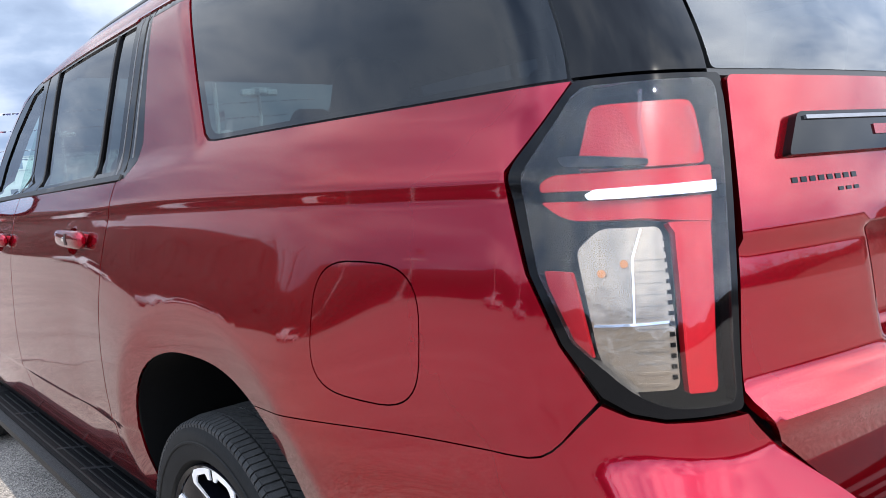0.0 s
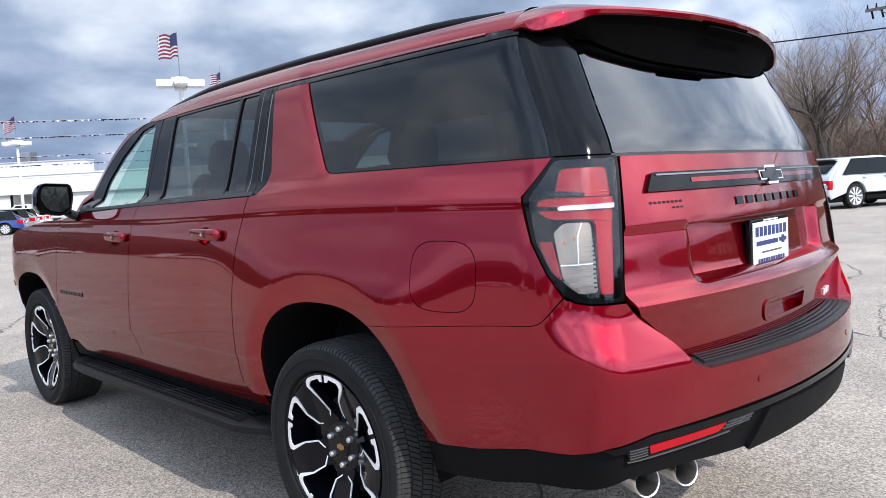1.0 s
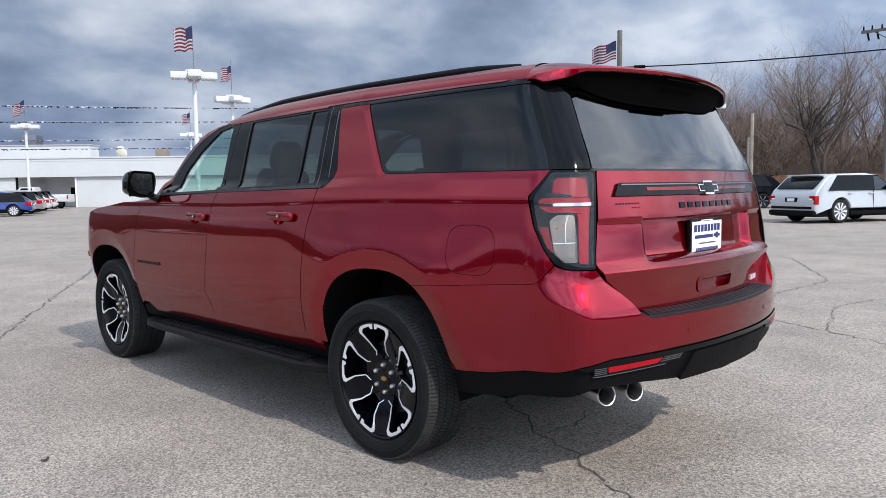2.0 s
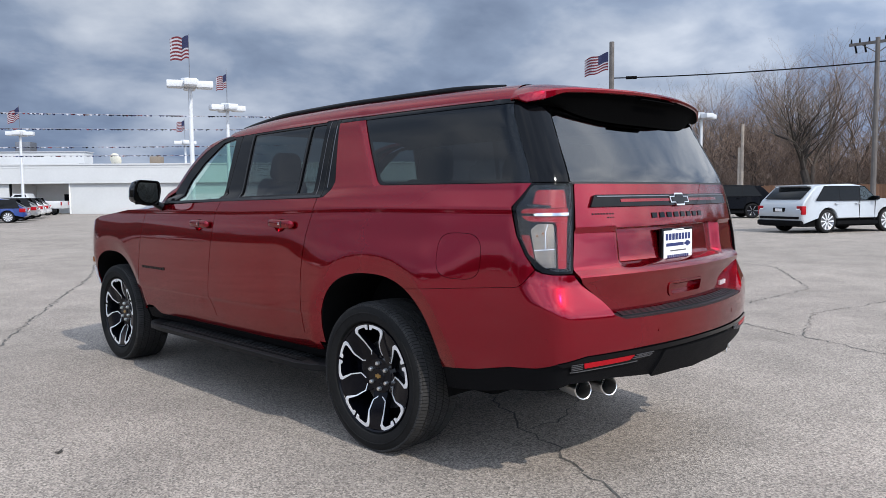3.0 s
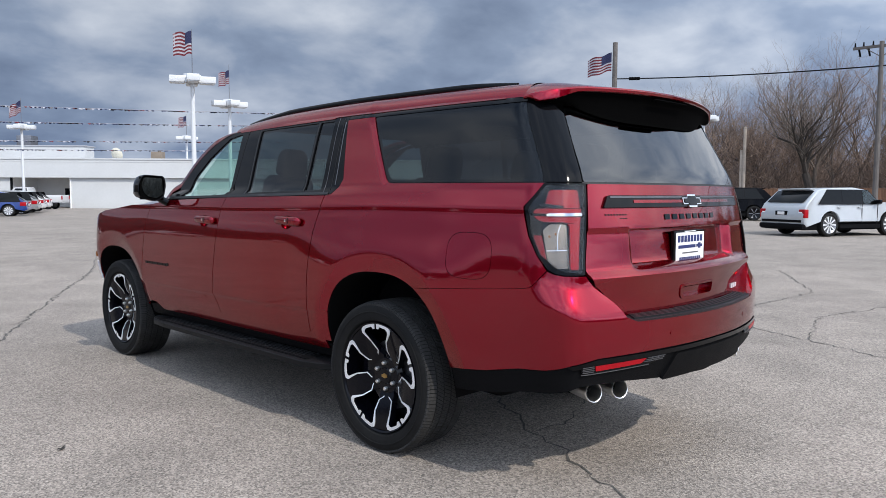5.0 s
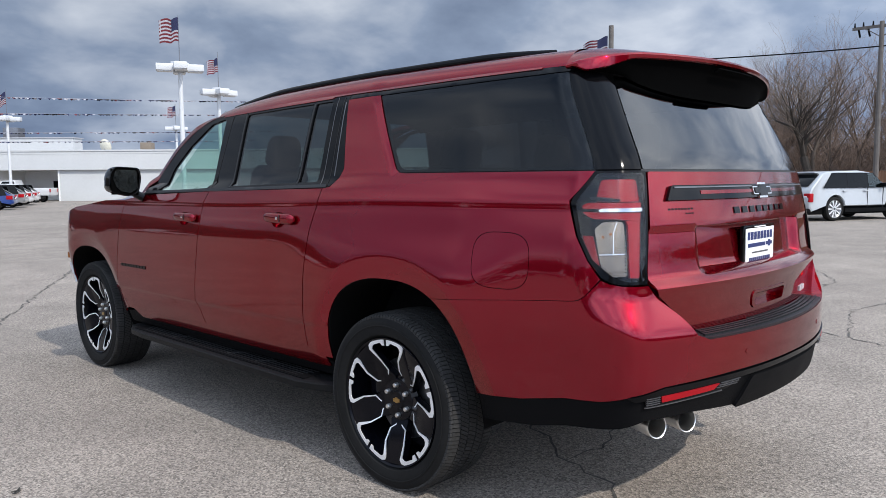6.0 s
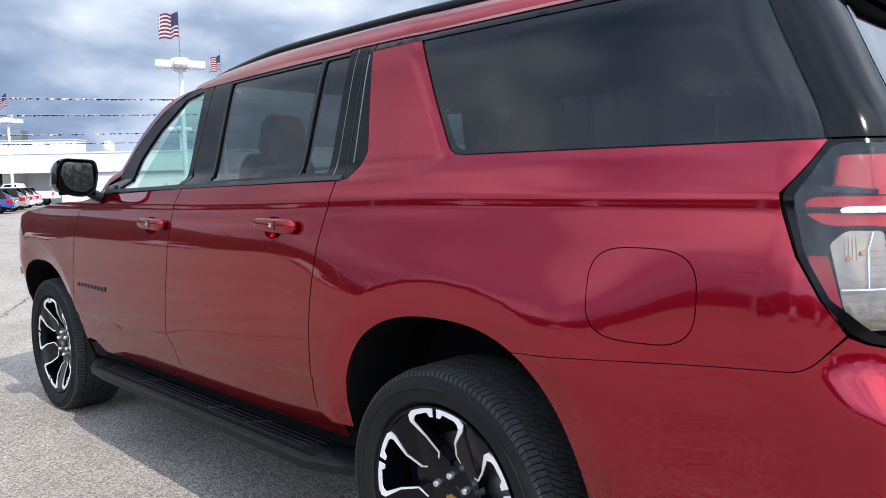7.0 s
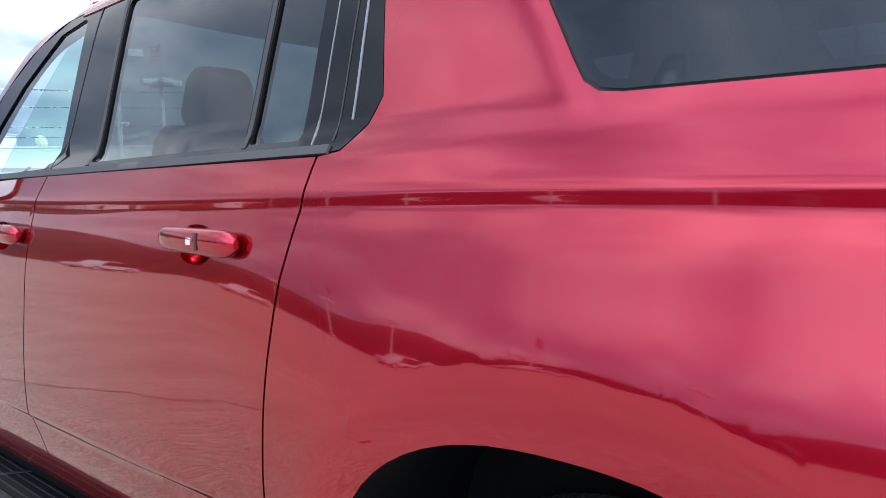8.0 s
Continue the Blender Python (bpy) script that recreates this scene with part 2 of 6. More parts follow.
def resample(outline, gap):
    out, n = [], len(outline)
    for i in range(n):
        a, b = outline[i], outline[(i + 1) % n]
        k = max(1, math.ceil(math.dist(a, b) / gap))
        out += [(a[0] + (b[0] - a[0]) * j / k, a[1] + (b[1] - a[1]) * j / k) for j in range(k)]
    return out


def inside(outline, pts):
    hit = np.zeros(len(pts), bool)
    x, y = pts[:, 0], pts[:, 1]
    for (x0, y0), (x1, y1) in zip(outline, outline[1:] + outline[:1]):
        cross = (y0 > y) != (y1 > y)
        hit ^= cross & (x < (x1 - x0) * (y - y0) / ((y1 - y0) or 1e-9) + x0)
    return hit


def panel(outline, surf, grid=0.03, holes=(), fold=0.012, off=0.0, flip=False, rows=()):
    """A sheet cut to an outline of two parameters, laid on the surface surf(a, b), its rim folded back."""
    loops = [resample(outline, grid)] + [resample(h, grid) for h in holes]
    coords, edges = [], []
    for loop in loops:
        n0 = len(coords)
        coords += loop
        edges += [(n0 + i, n0 + (i + 1) % len(loop)) for i in range(len(loop))]
    rim = np.array(coords)
    lo, hi = rim.min(0), rim.max(0)
    gx, gy = np.meshgrid(np.arange(lo[0] + grid / 2, hi[0], grid), np.arange(lo[1] + grid / 2, hi[1], grid))
    pts = np.stack([gx.ravel(), gy.ravel()], 1)
    keep = inside(loops[0], pts)
    for h in loops[1:]:
        keep &= ~inside(h, pts)
    pts = pts[keep]
    if len(pts):
        near = np.concatenate([((chunk[:, None] - rim[None]) ** 2).sum(-1).min(1) for chunk in np.array_split(pts, max(1, len(pts) // 400))])
        pts = pts[near > (0.5 * grid) ** 2]
    # rows of points along creases
    for row in rows:
        if not callable(row):
            line = np.array(row)
            line = line[inside(loops[0], line)]
            for h in loops[1:]:
                line = line[~inside(h, line)]
            if len(line):
                line = line[((line[:, None] - rim[None]) ** 2).sum(-1).min(1) > (0.3 * grid) ** 2]
            if len(line):
                pts = np.concatenate([pts[((pts[:, None] - line[None]) ** 2).sum(-1).min(1) > (0.3 * grid) ** 2], line])
            continue
        a = np.arange(lo[0] + grid / 4, hi[0], grid / 2)
        line = np.stack([a, np.array([row(v) for v in a])], 1)
        line = line[inside(loops[0], line)]
        for h in loops[1:]:
            line = line[~inside(h, line)]
        if len(line):
            line = line[((line[:, None] - rim[None]) ** 2).sum(-1).min(1) > (0.003) ** 2]
        if len(line):
            far_off = np.abs(pts[:, 1] - np.interp(pts[:, 0], line[:, 0], line[:, 1])) > 0.003
            pts = np.concatenate([pts[far_off], line])
    flatv, _, tris, *_ = delaunay_2d_cdt([Vector(c) for c in coords + [tuple(p) for p in pts]], edges, [], 0, 1e-6)
    flatv = np.array([tuple(v) for v in flatv])
    mid = flatv[np.array(tris)].mean(1)
    ok = inside(loops[0], mid)
    for h in loops[1:]:
        ok &= ~inside(h, mid)
    bm = bmesh.new()
    verts, normals = [], []
    e = 0.002
    for a, b in flatv:
        p = Vector(surf(a, b))
        n = (Vector(surf(a + e, b)) - Vector(surf(a - e, b))).cross(Vector(surf(a, b + e)) - Vector(surf(a, b - e))).normalized() * (-1 if flip else 1)
        verts.append(bm.verts.new(p + n * off))
        normals.append(n)
    bm.verts.index_update()
    for tri, good in zip(tris, ok):
        if good:
            try:
                f = bm.faces.new([verts[i] for i in tri])
            except ValueError:
                continue
            f.normal_update()
            if f.normal.dot(normals[tri[0]]) < 0:
                f.normal_flip()
    loose = [v for v in bm.verts if not v.link_faces]
    back = {v: -normals[i] * fold for i, v in enumerate(verts)} if fold else {}
    if fold:
        rimedges = [ed for ed in bm.edges if len(ed.link_faces) == 1]
        copies = {}
        for ed in rimedges:
            for v in ed.verts:
                if v not in copies:
                    copies[v] = bm.verts.new(v.co + back[v])
        for ed in rimedges:
            f = ed.link_faces[0]
            a, b = ed.verts
            order = [l.vert for l in f.loops]
            if order[(order.index(a) + 1) % len(order)] == b:
                a, b = b, a
            bm.faces.new((a, b, copies[b], copies[a]))
    bmesh.ops.delete(bm, geom=loose, context="VERTS")
    return bm


# ---- the shape of the large car's body ----
def curve(*knots):
    """A smooth monotone curve through (a, b) knots."""
    xs, ys = [k[0] for k in knots], [k[1] for k in knots]
    d = [(ys[i + 1] - ys[i]) / (xs[i + 1] - xs[i]) for i in range(len(xs) - 1)]
    m = [d[0]] + [0 if d[i - 1] * d[i] <= 0 else 2 * d[i - 1] * d[i] / (d[i - 1] + d[i]) for i in range(1, len(d))] + [d[-1]]

    def at(x):
        if x <= xs[0]:
            return ys[0] + m[0] * (x - xs[0])
        if x >= xs[-1]:
            return ys[-1] + m[-1] * (x - xs[-1])
        i = 0
        while x > xs[i + 1]:
            i += 1
        h = xs[i + 1] - xs[i]
        t = (x - xs[i]) / h
        return ((1 + 2 * t) * (1 - t) ** 2 * ys[i] + t * (1 - t) ** 2 * h * m[i]
                + t * t * (3 - 2 * t) * ys[i + 1] + t * t * (t - 1) * h * m[i + 1])
    return at


def step(a, b, x):
    t = min(1.0, max(0.0, (x - a) / (b - a)))
    return t * t * (3 - 2 * t)


# half-widths of the body by height: at the doors and at the rear quarter
DOOR = curve((0.40, 0.935), (0.50, 0.970), (0.565, 0.986), (0.62, 0.998), (0.664, 1.0045), (0.680, 1.0072), (0.687, 1.0126), (0.70, 1.0140), (0.80, 1.024), (0.90, 1.0285),
             (1.00, 1.0295), (1.08, 1.0280), (1.12, 1.0257), (1.18, 1.0188), (1.24, 1.0083), (1.272, 1.0012), (1.292, 1.0009), (1.310, 0.9965), (1.36, 0.981), (1.40, 0.966))
REAR = curve((0.40, 0.944), (0.50, 0.963), (0.60, 0.979), (0.80, 1.0045), (0.92, 1.0145), (1.00, 1.0145), (1.05, 1.0125), (1.10, 1.0090), (1.20, 0.9985),
             (1.28, 0.9872), (1.303, 0.9838), (1.325, 0.9835), (1.345, 0.9782), (1.40, 0.9595), (1.45, 0.943))
GLASS = curve((1.36, 0.970), (1.45, 0.943), (1.60, 0.909), (1.79, 0.862), (1.83, 0.845), (1.86, 0.815))


LIPS = ((-0.035, 0.58, 0.63), (3.385, 0.575, 0.60))


def half_width(y, z):
    s = step(0.75, -0.35, y)
    lift = 0.03 * step(1.6, -0.2, y) - 0.004 * step(1.6, 3.0, y)
    low = DOOR(z - lift) * (1 - s) + REAR(z) * s
    g = step(1.37, 1.43, z - 0.02 * step(0.6, 0.1, y))
    w = low * (1 - g) + GLASS(z) * g
    # the swell of the rear quarter, and the flat lips round both wheel openings
    w += 0.025 * step(0.90, 0.25, y) * step(-0.85, -0.40, y) * step(1.23, 0.92, z) * step(0.45, 0.72, z)
    w += 0.008 * step(2.75, 3.20, y) * step(4.15, 3.75, y) * step(1.23, 0.92, z) * step(0.45, 0.72, z)
    for yc, a, b in LIPS:
        r = ((abs(y - yc) / a) ** 2.2 + (max(0.0, z - 0.45) / b) ** 2.2) ** (1 / 2.2)
        if r < 1.03:
            w -= 0.125 * (1.0 - r if r < 0.97 else (1.03 - r) ** 2 / 0.12)
    if z > 1.38 and y < 0.3:
        # the flange that leads in to the quarter window
        below, ahead = max(0.0, 1.453 - z), max(0.0, (y + 0.02) * 0.864 - (z - 1.47) * 0.504)
        w -= 0.005 * step(0.040, 0.002, math.hypot(below, ahead))
    w -= 0.66 * step(3.55, 4.45, y) ** 2 + 0.012 * step(-0.4, -1.0, y)
    if z > 1.4:
        w -= 0.03 * step(0.9, 2.2, y)
    return w


# the rear end: where the corner ends, how far back it stands and how it bows
CORNER_X = curve((0.40, 0.78), (0.90, 0.80), (1.04, 0.85), (1.44, 0.785), (1.82, 0.70))
CORNER_Y = curve((0.40, 1.19), (0.47, 1.235), (0.58, 1.275), (0.72, 1.292), (0.835, 1.290), (0.870, 1.284), (0.905, 1.270), (0.975, 1.231), (0.995, 1.220), (1.04, 1.212),
                 (1.20, 1.195), (1.443, 1.148), (1.60, 1.075), (1.82, 0.965))
BOW = curve((0.40, 0.10), (0.70, 0.13), (0.90, 0.125), (1.04, 0.10), (1.44, 0.095), (1.82, 0.06))
SIDE_END, CENTRE = 1.13, 2.08


def corner_shift(z):
    return 0.15 * step(1.40, 1.84, z)


def body(u, z):
    """The outer skin: u runs round the car from the middle of its rear, the left side negative."""
    a, sg = abs(u), (1 if u > 0 else -1)
    if a >= SIDE_END:
        s = a - CENTRE
        y = s + corner_shift(z) * step(-0.6, -0.95, s)
        return (sg * half_width(y, z), y, z)
    y0 = SIDE_END - CENTRE + corner_shift(z)
    w0, xb, yb, k = half_width(y0, z), CORNER_X(z), -CORNER_Y(z), BOW(z)
    if a >= 0.80:
        t = (SIDE_END - a) / (SIDE_END - 0.80)
        h = w0 - xb
        f = 0.60 + 0.27 * step(1.04, 0.89, z)
        lean = (half_width(y0 + 0.01, z) - half_width(y0 - 0.01, z)) / 0.02
        p = ((w0, y0), (w0 + lean * f * (yb - y0), y0 + f * (yb - y0)), (xb + f * h, yb + 2 * k / xb * f * h), (xb, yb))
        c = ((1 - t) ** 3, 3 * t * (1 - t) ** 2, 3 * t * t * (1 - t), t ** 3)
        return (sg * sum(q * w[0] for q, w in zip(c, p)), sum(q * w[1] for q, w in zip(c, p)), z)
    q = a / 0.80
    return (sg * q * xb, yb - k * (1 - q * q), z)


def side(sg):
    """The skin of one side by distance ahead of the rear axle and height."""
    return lambda s, z: body(sg * (s + CENTRE), z)


GATE_Y = curve((0.84, 1.203), (0.90, 1.208), (0.98, 1.226), (1.025, 1.238), (1.06, 1.214), (1.20, 1.195), (1.443, 1.148))
GATE_BOW = curve((0.84, 0.115), (1.04, 0.10), (1.44, 0.095))


def gate(x, z):
    """The tailgate's skin, with the recess for the plate."""
    y = -GATE_Y(z) - GATE_BOW(z) * (1 - (x / 0.82) ** 2)
    y += 0.045 * step(0.545, 0.485, abs(x)) * step(1.048, 1.078, z) * step(1.237, 1.222, z)
    y += 0.007 * step(1.236, 1.228, z) * step(1.02, 1.06, z)
    return (x, y, z)


def arch(yc, top, a0, a1, n=28, grow=0.0):
    """Points of a wheel opening's edge between two angles in degrees, 0 ahead, 90 up."""
    out = []
    for i in range(n + 1):
        t = radians(a0 + (a1 - a0) * i / n)
        c, s = math.cos(t), math.sin(t)
        k = (abs(c) ** 2.5 + abs(s) ** 2.5) ** (-1 / 2.5)
        out.append((yc + ((0.480 if yc < 1 else 0.460 if c > 0 else 0.495) + grow) * k * c, 0.45 + (top - 0.45 + grow) * k * s))
    return out


REAR_ARCH, FRONT_ARCH = (-0.030, 0.978), (3.385, 0.942)


def arch_tail(z):
    """Where the rear edge of the rear wheel opening stands at a height."""
    return REAR_ARCH[0] - 0.480 * (1 - ((z - 0.45) / (REAR_ARCH[1] - 0.45)) ** 2.5) ** 0.4


# ---- ground ----
bm = bmesh.new()
bmesh.ops.create_grid(bm, x_segments=2, y_segments=2, size=1500)
ASPHALT = bpy.data.materials.new("worn_asphalt")
ASPHALT.use_nodes = True
an, al = ASPHALT.node_tree.nodes, ASPHALT.node_tree.links
ab, ac = an["Principled BSDF"], an.new("ShaderNodeTexCoord")
ab.inputs["Roughness"].default_value = 0.92
stones, grit, wear, patch = (an.new("ShaderNodeTexVoronoi"), an.new("ShaderNodeTexNoise"), an.new("ShaderNodeTexNoise"), an.new("ShaderNodeTexNoise"))
stones.inputs["Scale"].default_value = 115
for n, sc, de in ((grit, 62, 4), (wear, 1.3, 6), (patch, 0.16, 5)):
    n.inputs["Scale"].default_value, n.inputs["Detail"].default_value = sc, de
for n in (stones, grit, wear, patch):
    al.new(ac.outputs["Object"], n.inputs["Vector"])
# each stone of the surface has its own tone
tone = an.new("ShaderNodeValToRGB")
tone.color_ramp.elements[0].position, tone.color_ramp.elements[0].color = 0.15, (0.120, 0.102, 0.087, 1)
tone.color_ramp.elements[1].position, tone.color_ramp.elements[1].color = 0.85, (0.368, 0.316, 0.266, 1)
al.new(stones.outputs["Color"], tone.inputs[0])
gritty = an.new("ShaderNodeMixRGB")
gritty.blend_type, gritty.inputs[0].default_value = "OVERLAY", 0.55
al.new(tone.outputs[0], gritty.inputs[1])
al.new(grit.outputs[0], gritty.inputs[2])
worn = an.new("ShaderNodeMixRGB")
worn.blend_type, worn.inputs[0].default_value = "OVERLAY", 0.35
al.new(gritty.outputs[0], worn.inputs[1])
al.new(wear.outputs[0], worn.inputs[2])
patchy = an.new("ShaderNodeMixRGB")
patchy.blend_type, patchy.inputs[0].default_value = "OVERLAY", 0.35
al.new(worn.outputs[0], patchy.inputs[1])
al.new(patch.outputs[0], patchy.inputs[2])
al.new(patchy.outputs[0], ab.inputs["Base Color"])
abump = an.new("ShaderNodeBump")
abump.inputs["Strength"].default_value, abump.inputs["Distance"].default_value = 0.7, 0.006
al.new(stones.outputs["Distance"], abump.inputs["Height"])
al.new(abump.outputs[0], ab.inputs["Normal"])
tagged(part("ground", bm, ASPHALT, smooth=False), "worn pale grey asphalt car park with cracks", "ground", kind="structure")

# ---- the large red car ----
car = thing("large_suv", "dark red metallic large SUV with closed tailgate, parked on asphalt", "car")


def flap(outline, sg, name, mat, parent, label="", grid=0.03, holes=(), off=0.0, fold=0.012, rows=()):
    return part(name, panel(outline, side(sg), grid, holes, fold, off, sg < 0, rows), mat, parent, label)


def crease_lift(y):
    return 0.03 * step(1.6, -0.2, y) - 0.004 * step(1.6, 3.0, y)


CREASES = [lambda y, h=h: h + crease_lift(y) for h in (0.679, 0.688, 1.270, 1.276, 1.284, 1.292, 1.298, 1.310)]


def lip_rows(k):
    """Lines of points along the crease round a wheel opening."""
    yc, a, b = LIPS[k]
    return [[(yc + s * a * math.copysign(abs(math.cos(t)) ** (1 / 1.1), math.cos(t)), 0.45 + s * b * math.sin(t) ** (1 / 1.1)) for t in (math.pi * i / 110 for i in range(2, 109))]
            for s in (0.965, 1.0, 1.035)]


def superellipse(cy, cz, a, b, n=2.0, count=40):
    out = []
    for i in range(count):
        t = 2 * math.pi * i / count
        c, s = math.cos(t), math.sin(t)
        out.append((cy + a * math.copysign(abs(c) ** (2 / n), c), cz + b * math.copysign(abs(s) ** (2 / n), s)))
    return out


# seams, as (ahead of the rear axle, height)
SEAM_R = [(0.474, 1.379), (0.497, 1.29), (0.532, 1.17), (0.565, 0.96), (0.588, 0.80), (0.606, 0.64), (0.610, 0.575)]
SEAM_B = [(1.575, 1.361), (1.622, 1.280), (1.630, 1.20), (1.665, 1.00), (1.735, 0.70), (1.722, 0.675), (1.690, 0.63), (1.668, 0.562)]
SEAM_F = [(2.712, 1.300), (2.730, 1.24), (2.760, 1.15), (2.862, 0.72), (2.835, 0.62), (2.765, 0.535)]


def shifted(line, d):
    return [(a + d, b) for a, b in line]


G = 0.0028
QUARTER = (shifted(SEAM_R, -G)[::-1] + [(0.42, 1.387), (0.375, 1.430), (0.352, 1.475), (0.373, 1.603), (0.405, 1.811), (0.178, 1.814)]
           + [(0.080, 1.628), (0.002, 1.492), (-0.016, 1.464), (-0.040, 1.449), (-0.074, 1.445)]
           + [(-1.046, 1.441), (-0.963, 1.337), (-0.968, 1.30), (-0.993, 1.21), (-1.034, 1.125), (-1.078, 1.062)]
           + [(-1.03, 1.0100), (-1.015, 0.9968), (-1.0, 0.9870), (-0.985, 0.9816), (-0.96, 0.9778), (arch_tail(0.920), 0.920)])
# down the rear of the arch, over it and down its front
QUARTER += [p for p in arch(*REAR_ARCH, 180, 0, 40) if p[1] > 0.50 and not (p[0] < -0.2 and p[1] < 0.922)]
QUARTER += [(0.56, 0.535)]
FUEL = superellipse(-0.672, 1.104, 0.134, 0.107, 3.2)
REAR_DOOR = shifted(SEAM_R, G) + [(0.70, 0.566)] + shifted(SEAM_B, -G)[::-1]
FRONT_DOOR = shifted(SEAM_B, G) + [(2.60, 0.528)] + shifted(SEAM_F, -G)[::-1] + [(2.45, 1.333)]
FENDER = shifted(SEAM_F, G) + [(2.90, 0.50)] + arch(*FRONT_ARCH, 180, 0, 40)[1:] + [(4.00, 0.55), (4.09, 0.75), (4.08, 0.95), (4.03, 1.05), (3.95, 1.125), (3.82, 1.185), (3.60, 1.235), (3.05, 1.292)]
A_LINE = [(2.45, 1.335), (2.31, 1.485), (2.12, 1.645), (1.91, 1.752), (1.70, 1.806), (1.46, 1.818)]
TOP = [(1.46, 1.818), (1.0, 1.832), (0.5, 1.838), (0.405, 1.839)]
GREENHOUSE = ([(2.445, 1.339)] + A_LINE[1:] + TOP[1:] + [(0.405, 1.808), (0.376, 1.603), (0.355, 1.476), (0.378, 1.433), (0.423, 1.391)]
              + [(0.474, 1.383), (1.575, 1.365)])
FRONT_PANE = rounded([(2.235, 1.358, 0.02), (1.605, 1.382, 0.02), (1.575, 1.796, 0.03), (1.75, 1.770), (1.99, 1.640), (2.17, 1.50, 0.05)])
REAR_PANE = rounded([(1.352, 1.392, 0.015), (0.722, 1.408, 0.01), (0.690, 1.812, 0.01), (1.325, 1.800, 0.015)])
FIXED_PANE = rounded([(0.700, 1.409, 0.01), (0.545, 1.411, 0.015), (0.528, 1.814, 0.015), (0.664, 1.812, 0.01)])
ROOF_STRIP = [(0.400, 1.842), (-0.25, 1.848), (-0.86, 1.844), (-0.975, 1.838), (-1.04, 1.832), (-1.034, 1.817), (0.400, 1.815)]
QUARTER_PANE = [(0.168, 1.811), (0.070, 1.625), (-0.004, 1.492), (-0.022, 1.467), (-0.044, 1.454), (-0.074, 1.450), (-1.040, 1.446), (-1.030, 1.813)]
D_PANEL = [(-1.046, 1.446), (-1.036, 1.832), (-1.12, 1.828), (-1.22, 1.800), (-1.2775, 1.76), (-1.2775, 1.446)]
LAMP = rounded([(-0.967, 1.337, 0.02), (-1.049, 1.441, 0.01), (-1.298, 1.441, 0.01), (-1.283, 1.043, 0.01), (-1.160, 1.044), (-1.118, 1.051), (-1.084, 1.068), (-1.038, 1.127), (-0.999, 1.21)])

